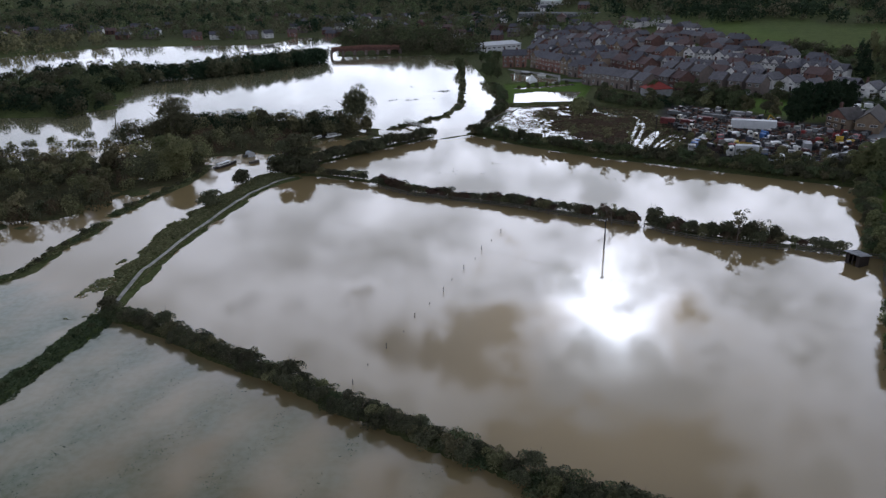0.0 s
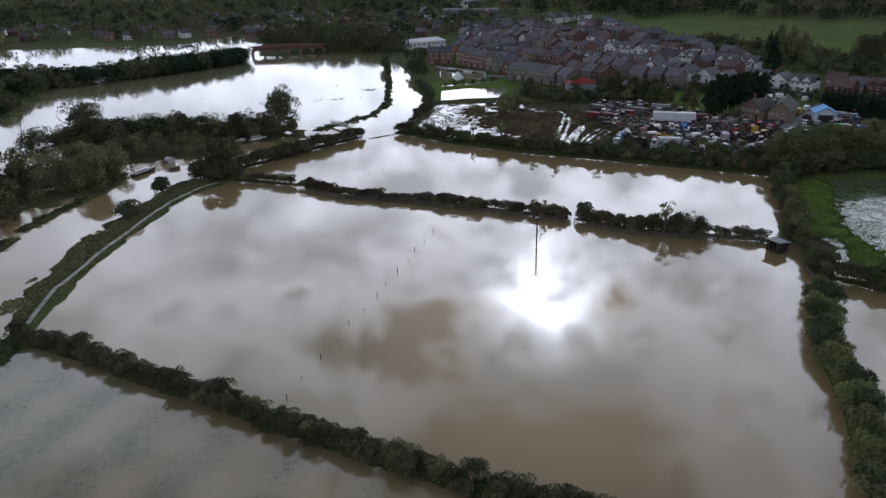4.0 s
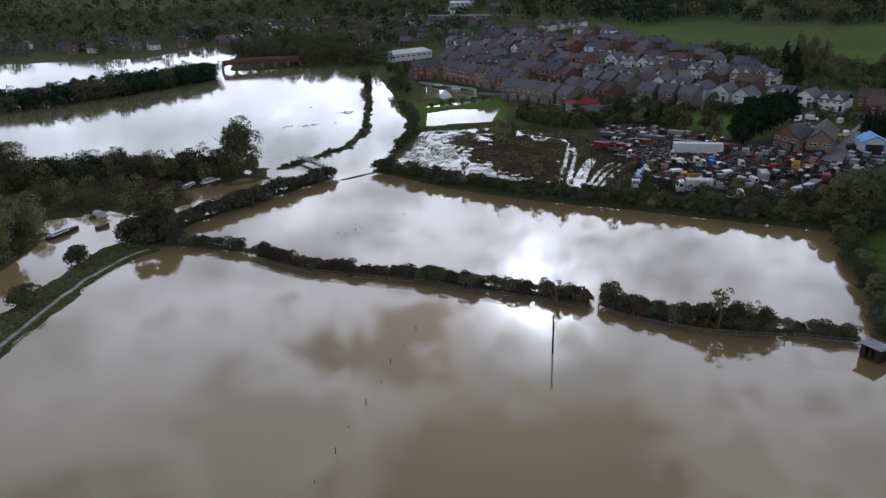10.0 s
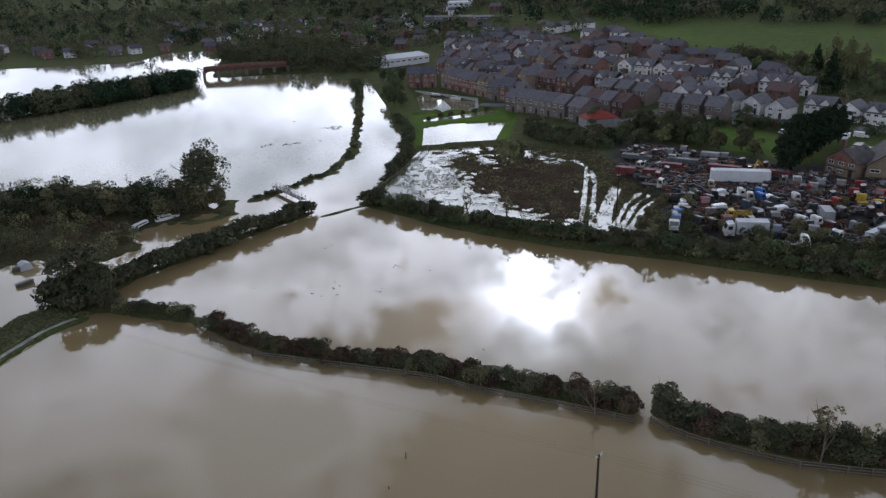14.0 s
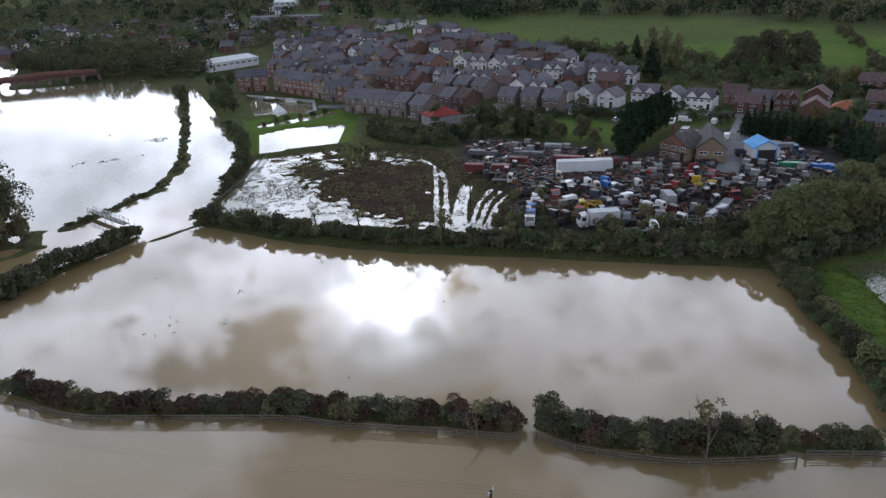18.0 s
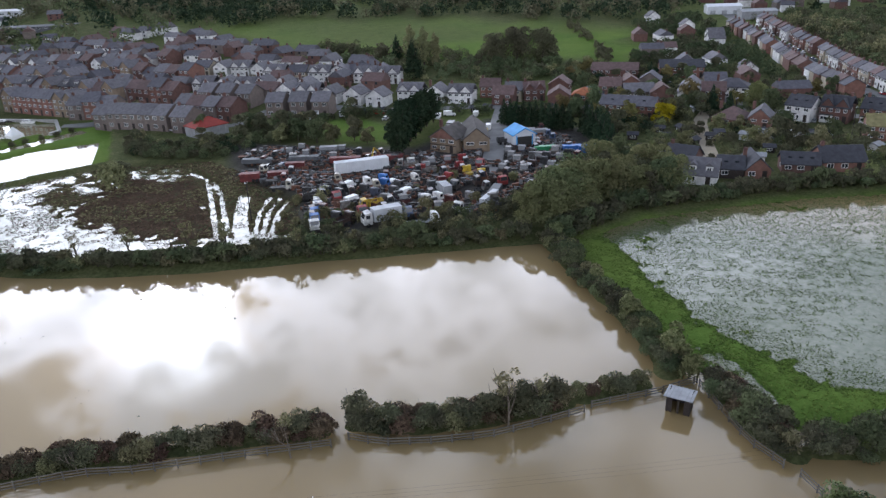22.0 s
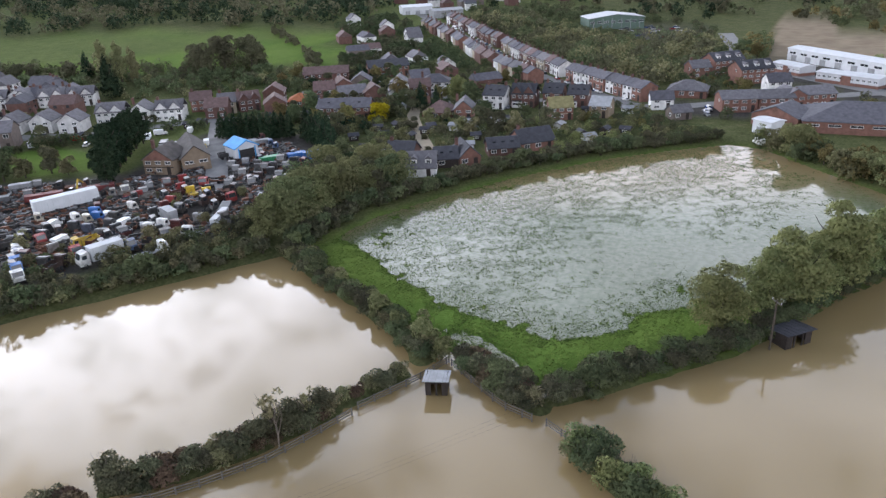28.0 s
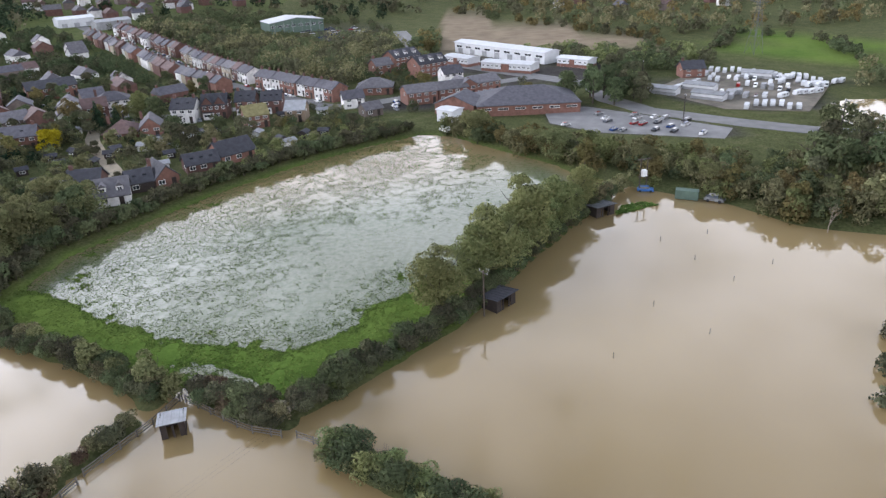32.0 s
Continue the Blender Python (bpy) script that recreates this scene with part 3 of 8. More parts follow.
PAVED = plain("worn_tarmac", (0.21, 0.205, 0.20), 0.9, 0, 0.25, 0.25, 0.2)
DIRTYARD = plain("dirt_and_gravel", (0.17, 0.15, 0.12), 0.95, 0, 0.4, 0.2, 0.1)
ASPHALT = plain("asphalt", (0.15, 0.147, 0.143), 0.85, 0, 0.25, 0.3)
WETLANE = plain("wet_concrete", (0.2, 0.195, 0.19), 0.8, 0, 0.35, 0.25, 0.1)
GRAVEL = plain("gravel_lane", (0.33, 0.27, 0.19), 0.95, 0, 0.25, 0.3)
PALEPATH = plain("pale_path", (0.24, 0.225, 0.19), 0.6, 0, 0.75, 0.45)
CONCRETE = plain("concrete", (0.33, 0.32, 0.30), 0.9, 0, 0.25, 0.8)
RUBBER = plain("tyre_rubber", (0.018, 0.018, 0.018), 0.85, 0, 0.2, 3)
STEEL = plain("galvanised_steel", (0.38, 0.39, 0.40), 0.5, 0.6, 0.2, 2)
RUST = plain("rusty_steel", (0.14, 0.06, 0.035), 0.85, 0.1, 0.5, 2.5)
CHASSIS = plain("chassis_black", (0.03, 0.028, 0.026), 0.8, 0, 0.4, 3)
PAINT_CAB = paint_any("cab_paint", [(0.58, 0.57, 0.54), (0.06, 0.06, 0.065), (0.45, 0.42, 0.34), (0.05, 0.052, 0.055), (0.12, 0.025, 0.022), (0.06, 0.055, 0.05), (0.10, 0.10, 0.10), (0.55, 0.54, 0.48), (0.05, 0.09, 0.18), (0.05, 0.052, 0.055), (0.6, 0.6, 0.58), (0.24, 0.24, 0.24)])
PAINT_BODY = paint_any("body_paint", [(0.05, 0.05, 0.055), (0.10, 0.028, 0.025), (0.09, 0.085, 0.08), (0.3, 0.3, 0.29), (0.04, 0.04, 0.045), (0.10, 0.055, 0.04), (0.04, 0.05, 0.09), (0.16, 0.13, 0.07)])
PAINT_CAR = paint_any("car_paint", [(0.55, 0.56, 0.58), (0.02, 0.02, 0.025), (0.7, 0.7, 0.7), (0.1, 0.11, 0.13), (0.02, 0.06, 0.2), (0.3, 0.02, 0.02), (0.2, 0.21, 0.22), (0.65, 0.66, 0.67)], 0.25)
PAINT_DARK = paint_any("dull_dark_paint", [(0.05, 0.05, 0.055), (0.09, 0.025, 0.022), (0.05, 0.05, 0.05), (0.2, 0.19, 0.18), (0.05, 0.06, 0.09), (0.03, 0.03, 0.032), (0.05, 0.03, 0.025), (0.10, 0.10, 0.10)])
YELLOW = plain("yellow_paint", (0.46, 0.31, 0.03), 0.6, 0, 0.5, 1.6)
DULLWHITE = plain("grimy_white_paint", (0.6, 0.59, 0.56), 0.55, 0, 0.5, 1.1)
RED = plain("red_paint", (0.24, 0.028, 0.026), 0.6, 0, 0.5, 1.6)
BLUE = plain("blue_paint", (0.035, 0.13, 0.36), 0.5, 0, 0.2, 2)
GREEN = plain("green_paint", (0.03, 0.24, 0.10), 0.5, 0, 0.2, 2)


# ---- ground, water, roads ----
def steps(lo, hi, step, far):
    """Grid lines: close between lo and hi, then ever wider out to far."""
    mid = list(np.arange(lo, hi + 0.01, step))
    out, d = [], step
    v = hi
    while v < far:
        d = min(d * 1.3, 200)
        v += d
        out.append(v)
    left, d, v = [], step, lo
    while v > -far:
        d = min(d * 1.3, 200)
        v -= d
        left.append(v)
    return np.array(left[::-1] + mid + out)


def finer(v, lo, hi, step):
    """The same lines, but closer between lo and hi."""
    return np.concatenate([v[v < lo - 0.2], np.arange(lo, hi, step), v[v > hi + 0.2]])


xs, ys = finer(finer(steps(-115, 208, 1.6, 3200), 80, 168, 0.8), 10, 79, 0.7), finer(finer(steps(40, 345, 1.6, 3200), 84, 168, 0.8), 200, 276, 0.7)
GX, GY = np.meshgrid(xs, ys)
GZ = ground_z(GX, GY) + smooth(1200, 2600, np.hypot(GX, GY)) * 30


def gz(x, y):
    """The height of the ground's sheet at one place."""
    i, j = min(max(np.searchsorted(xs, x) - 1, 0), len(xs) - 2), min(max(np.searchsorted(ys, y) - 1, 0), len(ys) - 2)
    a, b = (x - xs[i]) / (xs[i + 1] - xs[i]), (y - ys[j]) / (ys[j + 1] - ys[j])
    return float((GZ[j, i] * (1 - a) + GZ[j, i + 1] * a) * (1 - b) + (GZ[j + 1, i] * (1 - a) + GZ[j + 1, i + 1] * a) * b)


def make_ground():
    x, y, z = GX, GY, GZ
    nx, ny = len(xs), len(ys)
    me = bpy.data.meshes.new("ground")
    idx = np.arange(nx * ny).reshape(ny, nx)
    quads = np.stack([idx[:-1, :-1], idx[:-1, 1:], idx[1:, 1:], idx[1:, :-1]], -1).reshape(-1, 4)
    me.from_pydata(np.stack([x, y, z], -1).reshape(-1, 3).tolist(), [], quads.tolist())
    me.polygons.foreach_set("use_smooth", [True] * len(quads))
    soft = 1.2 * wave(x, y, 5, 41)
    q = lambda poly, w=3.0: smooth(-w, w, depth_in(x, y, poly) + soft)
    sheet = lambda line, half, w=2.0: 1 - smooth(half - w, half + w, seg_dist(x, y, line) + soft)
    patch = smooth(-0.2, 0.5, wave(x, y, 60, 43))
    grass = np.clip(q(GRASSFIELD) + q(LAWN, 1) + q(HILLFIELD) * (1 - 0.6 * smooth(446, 458, 0.45 * x + 0.9 * y + 3 * soft)) + q(GREENS) + q(COWFIELD) + 0.2 * q(BANK) + 0.35 * sheet(STRIP, 3) + 0.25 * patch * (y > 240), 0, 1)
    marsh = np.clip(0.6 * (q(LEFTBUSH) + q(MIDBUSH) + q(ISLE) + q(MOORING)) + q(BROWN, 2) * 0.9 + 0.35 * q(MARSH) + 0.5 * sheet(REED, 4), 0, 1)
    hard = np.clip(q(YARD) + q(CARPARK, 1) + q(VANPARK, 1) + q(FARPARK, 1) + q(OFFICEYARD, 1) + q(LINKYARD, 1) + 0.8 * q(STREETYARD, 1), 0, 1)
    zone = np.stack([grass, marsh, hard, q(PLOUGH, 2)], -1).reshape(-1, 4).astype(np.float32)
    at = me.attributes.new("zone", "FLOAT_COLOR", "POINT")
    at.data.foreach_set("color", zone.ravel())
    me.materials.append(GROUND)
    return tagged(new("ground", me), "low meadows, gardens and a grassy hill", "ground", kind="structure")


make_ground()


def make_water():
    """One level sheet; the silt in it differs from field to field."""
    wx, wy = finer(np.arange(-440, 252, 4.0), -62, 50, 1.2), finer(np.arange(-95, 645, 4.0), 14, 106, 1.2)
    x, y = np.meshgrid(wx, wy)
    nx, ny = len(wx), len(wy)
    idx = np.arange(nx * ny).reshape(ny, nx)
    me = bpy.data.meshes.new("water")
    me.from_pydata(np.stack([x, y, 0 * x], -1).reshape(-1, 3).tolist(), [], np.stack([idx[:-1, :-1], idx[:-1, 1:], idx[1:, 1:], idx[1:, :-1]], -1).reshape(-1, 4).tolist())
    clear = smooth(-3, 6, depth_in(x, y, GRASSFIELD)) * (1 - 0.9 * smooth(138, 182, x + 0.5 * (y - 110)))
    clear = np.maximum(clear, smooth(0, 5, near_side(x, y)) * np.clip(0.45 + 0.22 * np.sin((x * 0.906 - y * 0.423) * 0.62 + 0.9 * wave(x, y, 26, 73)) + 0.3 * wave(x, y, 4, 78) - 0.012 * (x + 30), 0, 1))
    clear = np.maximum(clear, 0.6 * smooth(240, 262, y - 0.2 * x))
    clear = np.maximum(clear, 0.85 * smooth(0, 3, depth_in(x, y, MARSH)))
    at = me.attributes.new("silt", "FLOAT", "POINT")
    at.data.foreach_set("value", (1 - clear).ravel().astype(np.float32))
    me.materials.append(WATER)
    return tagged(new("water", me), "silty brown flood water standing over the fields", "water", kind="structure")


def near_side(x, y):
    """How far the near field lies on this side of the first hedge."""
    return -((x + 54) * 0.56 + (y - 103) * 0.83)


make_water()


def along(line, step):
    """Points every step metres along a line, with the way it runs."""
    out, left = [], 0.0
    for (ax, ay), (bx, by) in zip(line, line[1:]):
        l = math.hypot(bx - ax, by - ay)
        s = left
        while s < l:
            out.append((ax + (bx - ax) * s / l, ay + (by - ay) * s / l, math.degrees(math.atan2(by - ay, bx - ax))))
            s += step
        left = s - l
    return out


ROADS = []


def road(name, line, width, mat, label, category="road", lift=0.06, step=4.0):
    ROADS.append((line, width))
    pts = along(line, step)
    ax, ay = line[-1]
    pts.append((ax, ay, pts[-1][2]))
    m = Mesh()
    rows = []
    for x, y, deg in pts:
        a = radians(deg + 90)
        zc = max(gz(x, y), 0.1)
        for s in (-0.5, 0.5):
            px, py = x + s * width * math.cos(a), y + s * width * math.sin(a)
            rows.append((px, py, max(gz(px, py), zc) + lift))
    n = len(pts)
    m.add(rows + [(x, y, z - 0.5) for x, y, z in rows], [(2 * i, 2 * i + 1, 2 * i + 3, 2 * i + 2) for i in range(n - 1)]
          + [(2 * i, 2 * i + 2, 2 * n + 2 * i + 2, 2 * n + 2 * i) for i in range(n - 1)]
          + [(2 * i + 3, 2 * i + 1, 2 * n + 2 * i + 1, 2 * n + 2 * i + 3) for i in range(n - 1)])
    return tagged(new(name, m.data(name, [mat])), label, category, kind="structure")


def paved(name, poly, mat, label):
    """A hard surface laid over the ground, with a shallow edge."""
    m = Mesh()
    top = max(gz(x, y) for x, y in poly) + 0.1
    m.prism(poly if sum(ax * by - bx * ay for (ax, ay), (bx, by) in zip(poly, poly[1:] + poly[:1])) > 0 else poly[::-1], top - 0.5, top)
    return tagged(new(name, m.data(name, [mat])), label, "pavement", kind="structure")


paved("pavement_market", CARPARK, PAVED, "pale worn tarmac of a supermarket car park")
paved("pavement_vans", VANPARK, DIRTYARD, "dirt and gravel surface of a storage yard")
STREET = [(243, 122), (238, 131), (241, 140), (256, 157), (273.5, 177), (300, 203.5), (340, 239), (397, 296), (432, 330)]
MAINROAD = [(430, 137), (346, 117), (318, 104), (281, 66), (262, 47), (240, 46), (222, 36), (205, 13), (196, -2), (184, -30)]
road("road", STREET, 7, ASPHALT, "residential street between brick terraces")
road("road_main", MAINROAD, 8, ASPHALT, "main road past the supermarket", lift=0.09)
road("road_link", [(243, 122), (262, 96), (268, 88), (281, 66)], 6.5, ASPHALT, "asphalt link road with pale markings", lift=0.12)
road("road_yard", [(122, 205), (141, 224), (160, 243), (180, 262)], 5.5, WETLANE, "wet concrete lane into the lorry yard")
road("road_lane", [(156, 167), (166, 172), (174, 178), (188, 189), (204, 200), (222, 208)], 4.0, GRAVEL, "pale gravel lane between gardens")
road("road_row", [(128, 318), (150, 286), (172, 268), (196, 240), (214, 214), (228, 196), (251, 140)], 5.5, ASPHALT, "narrow back street behind the houses", lift=0.1)
road("road_estate", [(56, 352), (70, 345), (88, 322), (98, 305), (118, 318), (140, 300)], 5, ASPHALT, "estate road with parked cars")
road("road_close", [(222, 262), (240, 250), (252, 232), (246, 214), (228, 204)], 7, ASPHALT, "cul-de-sac beside brick flats")
road("footpath", [(-55, 106), (-55.6, 112), (-56, 120), (-54.5, 135), (-51.8, 153), (-49, 168), (-45, 178), (-41, 183)], 0.75, PALEPATH, "pale muddy footpath along the flood bank", "path", 0.03, 2.0)


# ---- plants ----
def leaf_mesh(name, seed, blobs, count, size, mats, stems=(), mat=0, low=-0.35, tints=None):
    """A crown: many small leaf sprays on lumpy shells, with its stems in the same mesh."""
    rng = np.random.RandomState(seed)
    blobs = np.array(blobs, float)
    w = blobs[:, 3] * blobs[:, 4] + blobs[:, 5] * blobs[:, 3]
    pick = rng.choice(len(blobs), count, p=w / w.sum())
    d = rng.normal(size=(count, 3))
    d /= np.linalg.norm(d, axis=1)[:, None]
    d[:, 2] = np.where(d[:, 2] < low, -d[:, 2], d[:, 2])
    r = 1 - 0.35 * rng.rand(count) ** 1.6 + 0.10 * rng.rand(count) ** 4
    c = blobs[pick, :3] + d * blobs[pick, 3:6] * r[:, None]
    n = d + 0.75 * rng.normal(size=(count, 3))
    n /= np.linalg.norm(n, axis=1)[:, None]
    a = np.cross(n, rng.normal(size=(count, 3)))
    a /= np.linalg.norm(a, axis=1)[:, None]
    b = np.cross(n, a)
    s = size * (0.55 + 0.9 * rng.rand(count))[:, None]
    e = s * (0.4 + 0.3 * rng.rand(count))[:, None]
    v = np.stack([c + b * e - a * 0.45 * s, c - b * e - a * 0.45 * s, c + a * s], 1).reshape(-1, 3)
    m = Mesh()
    m.v, m.f, m.m = v.tolist(), np.arange(count * 3).reshape(-1, 3).tolist(), ([mat] * count if tints is None else np.asarray(tints)[pick].tolist())
    for p, q, r0, r1 in stems:
        m.tube(p, q, r0, r1, 3 if r0 < 0.03 else 5, 1)
    me = m.data(name, mats)
    # leaves shade as one soft crown
    soft = 0.85 * d + 0.4 * n + np.array([0, 0, 0.2])
    soft /= np.linalg.norm(soft, axis=1)[:, None]
    normals = np.zeros((len(me.vertices), 3))
    normals[:count * 3] = np.repeat(soft, 3, 0)
    me.polygons.foreach_set("use_smooth", [True] * len(me.polygons))
    me.normals_split_custom_set_from_vertices(normals.tolist())
    return me


def shrub_mesh(name, seed, w, h, mat, count=520, size=0.3):
    rng = random.Random(seed)
    blobs = [(rng.uniform(-0.45, 0.45) * w, rng.uniform(-0.4, 0.4) * w, h * rng.uniform(0.3, 0.7), w * rng.uniform(0.3, 0.5), w * rng.uniform(0.3, 0.45), h * rng.uniform(0.24, 0.36)) for _ in range(6)]
    blobs.append((0, 0, h * 0.36, w * 0.55, w * 0.5, h * 0.36))
    stems = []
    for _ in range(6):
        a, l = rng.uniform(0, 6.28), rng.uniform(0.75, 1.12)
        stems.append(((0.15 * math.cos(a), 0.15 * math.sin(a), -0.4), (0.5 * w * math.cos(a) * rng.random(), 0.5 * w * math.sin(a) * rng.random(), h * l), 0.045, 0.012))
    for _ in range(12):
        a, q, l = rng.uniform(0, 6.28), rng.uniform(0.1, 0.5) * w, rng.uniform(0.85, 1.22)
        stems.append(((0.6 * q * math.cos(a), 0.6 * q * math.sin(a), h * 0.35), (q * math.cos(a + 0.3), q * math.sin(a + 0.3), h * l * (1 - 0.35 * q / w)), 0.022, 0.008))
    return leaf_mesh(name, seed, blobs, count, size, [mat, BARK], stems)


def limbs(rng, h, spread, n, r):
    """A tapered trunk with limbs that fork once."""
    lean = (rng.uniform(-0.04, 0.04) * h, rng.uniform(-0.04, 0.04) * h)
    top = (lean[0], lean[1], h * 0.62)
    out = [((0, 0, -0.5), (lean[0] * 0.5, lean[1] * 0.5, h * 0.3), r, r * 0.8), ((lean[0] * 0.5, lean[1] * 0.5, h * 0.3), top, r * 0.8, r * 0.4)]
    for i in range(n):
        a = 6.28 * i / n + rng.uniform(-0.4, 0.4)
        z = h * rng.uniform(0.25, 0.5)
        k = z / (h * 0.62)
        p = (lean[0] * k, lean[1] * k, z)
        l = spread * rng.uniform(0.45, 0.8)
        q = (p[0] + l * math.cos(a), p[1] + l * math.sin(a), z + h * rng.uniform(0.15, 0.35))
        out.append((p, q, r * 0.4, r * 0.15))
        for _ in range(2):
            b = a + rng.uniform(-0.8, 0.8)
            out.append((q, (q[0] + 0.35 * l * math.cos(b), q[1] + 0.35 * l * math.sin(b), q[2] + h * rng.uniform(0.05, 0.18)), r * 0.15, r * 0.04))
    return out


def tree_kind(seed, h, w, leaf, label, shape="round", count=900, size=0.45, category="tree", name=""):
    def build():
        rng = random.Random(seed)
        t = thing(name or category, label, category)
        trunk = Mesh()
        for p, q, r0, r1 in limbs(rng, h, w * 0.5, 4, 0.028 * h):
            trunk.tube(p, q, r0, r1, 5)
        part("trunk", trunk, BARK, t)
        blobs = []
        if shape == "cone":
            for i in range(16):
                k = i / 15
                r = 0.5 * w * (1 - 0.85 * k ** 1.5) * rng.uniform(0.8, 1.1)
                a = rng.uniform(0, 6.28)
                o = 0.25 * r
                blobs.append((o * math.cos(a), o * math.sin(a), h * (0.07 + 0.86 * k), r, r, h * 0.1))
        elif shape == "oval":
            for i in range(22):
                k = i / 21
                r = 0.5 * w * math.sin(math.pi * (0.12 + 0.8 * k)) ** 0.7
                a, q = rng.uniform(0, 6.28), rng.uniform(0.2, 0.55) * r
                blobs.append((q * math.cos(a), q * math.sin(a), h * (0.1 + 0.82 * k), r * 0.62, r * 0.62, h * 0.1))
        elif shape == "bush":
            for i in range(16):
                a, q = rng.uniform(0, 6.28), rng.uniform(0, 0.3) * w
                blobs.append((q * math.cos(a), q * math.sin(a), h * rng.uniform(0.12, 0.66), w * rng.uniform(0.2, 0.28), w * rng.uniform(0.2, 0.28), h * rng.uniform(0.2, 0.3)))
        elif shape == "dome":
            for i in range(15):
                a, d = rng.uniform(0, 6.28), rng.uniform(0, 0.33) * w
                blobs.append((d * math.cos(a), d * math.sin(a), h * rng.uniform(0.2, 0.74), w * rng.uniform(0.16, 0.28), w * rng.uniform(0.16, 0.28), h * rng.uniform(0.14, 0.23)))
        else:
            for i in range(13):
                a, d = rng.uniform(0, 6.28), rng.uniform(0.05, 0.36) * w
                blobs.append((d * math.cos(a), d * math.sin(a), h * rng.uniform(0.42, 0.86), w * rng.uniform(0.12, 0.21), w * rng.uniform(0.12, 0.21), h * rng.uniform(0.08, 0.15)))
        part("crown", leaf_mesh("crown", seed, blobs, int(count * 2.1), size * 0.78, [leaf]), None, t)
        return t

    return Kind(build)


def bare_kind(seed, h, label):
    def build():
        rng = random.Random(seed)
        t = thing("bare_tree", label, "tree")
        m = Mesh()

        def grow(p, a, tilt, l, r, n):
            q = (p[0] + l * math.sin(tilt) * math.cos(a), p[1] + l * math.sin(tilt) * math.sin(a), p[2] + l * math.cos(tilt))
            m.tube(p, q, r, r * 0.6, 5)
            if n:
                for _ in range(rng.choice((2, 3, 3))):
                    grow(q, a + rng.uniform(-1.3, 1.3), min(1.4, max(0.0, tilt + rng.uniform(-0.5, 0.6))), l * rng.uniform(0.55, 0.85), r * 0.6, n - 1)

        grow((0, 0, -0.4), 0, 0.05, h * 0.34, 0.022 * h, 4)
        part("trunk", m, DEADWOOD, t)
        return t

    return Kind(build)


SHAPES = [(2.6, 3.0, LEAF_HEDGE), (2.9, 2.5, LEAF_HEDGE), (2.3, 2.2, LEAF_GREEN), (2.8, 3.4, LEAF_HEDGE), (2.5, 2.7, LEAF_OLIVE), (3.0, 3.2, LEAF_GREEN), (2.5, 2.4, LEAF_BROWN), (3.4, 1.6, LEAF_GREEN), (2.8, 2.8, LEAF_BRIGHT)]
SHRUBS = [shrub_mesh("shrub", 100 + i, w, h, mat, int(165 * w * h) + 260, 0.175) for i, (w, h, mat) in enumerate(SHAPES)]
FARSHRUBS = [shrub_mesh("shrub", 100 + i, w, h, mat, int(62 * w * h) + 110, 0.29) for i, (w, h, mat) in enumerate(SHAPES)]


def hedge(line, label, pick, step=1.6, low=0.8, high=1.15, wander=0.5, rows=1, seed=1, skip=0.0, far=False):
    """One hedge: shrubs set closely along a line."""
    rng = random.Random(seed)
    t = thing("hedge", label, "hedge")
    x0, y0 = line[0]
    t.location = (x0, y0, gz(x0, y0))
    for r in range(rows):
        for x, y, deg in along(line, step):
            if rng.random() < skip:
                continue
            a = radians(deg + 90)
            o = rng.gauss(0, wander * 0.5) + (r - (rows - 1) / 2) * 1.4
            px, py = x + o * math.cos(a) + rng.uniform(-0.4, 0.4), y + o * math.sin(a) + rng.uniform(-0.4, 0.4)
            ob = part("shrub", (FARSHRUBS if far else SHRUBS)[rng.choice(pick)], None, t)
            s = rng.uniform(low, high)
            ob.matrix_basis = Matrix.Translation((px - x0, py - y0, max(gz(px, py), -0.1) - gz(x0, y0) - 0.1)) @ Matrix.Rotation(rng.uniform(0, 6.28), 4, "Z") @ Matrix.Diagonal((s * rng.uniform(0.9, 1.15), s, s * rng.uniform(0.85, 1.15), 1))
    return t


hedge(HEDGE_A, "dense dark green hedge standing in flood water", (0, 1, 3, 0, 7, 1, 4), 1.7, 0.58, 0.86, 0.45, 2, 11)
hedge(HEDGE_B1, "clipped dark hedge along a flooded field", (0, 1, 4), 1.7, 0.75, 1.0, 0.4, 1, 12)
hedge(HEDGE_B2, "gappy hawthorn hedge with autumn tints above flood water", (0, 1, 4, 6, 6, 6), 1.95, 0.62, 1.12, 0.5, 2, 13, 0.05)
hedge(HEDGE_B3, "tall rounded hawthorn hedge above flood water", (0, 1, 3, 4, 6, 6), 1.9, 0.75, 1.1, 0.7, 2, 14)
hedge(HEDGE_B4, "thin brownish hedge beside a field shelter", (4, 6, 1), 1.5, 0.65, 0.9, 0.4, 1, 15)
hedge(HEDGE_C, "mixed green hedge between flooded meadows", (0, 2, 4, 5), 2.0, 0.7, 1.1, 0.7, 2, 16)
hedge(HEDGE_C2, "bushy hedge with brown patches beside a rail fence", (4, 6, 3, 5), 1.8, 0.75, 1.15, 0.6, 2, 17)
hedge(HEDGE_D, "thick mixed green hedge in flood water", (2, 5, 8, 4, 8), 1.9, 0.8, 1.2, 0.8, 2, 18)
hedge(HEDGE_E, "tall mixed hedgerow beneath trees", (2, 5, 3, 2), 2.1, 0.75, 1.1, 0.5, 2, 19)
hedge(HEDGE_F, "overgrown bank of brambles and hawthorn", (0, 3, 5, 7, 4), 2.1, 0.75, 1.15, 0.8, 2, 20, far=True)
hedge(HEDGE_G, "dark scrubby hedge along a ditch", (0, 3, 1), 2.0, 0.85, 1.25, 0.6, 2, 21, far=True)
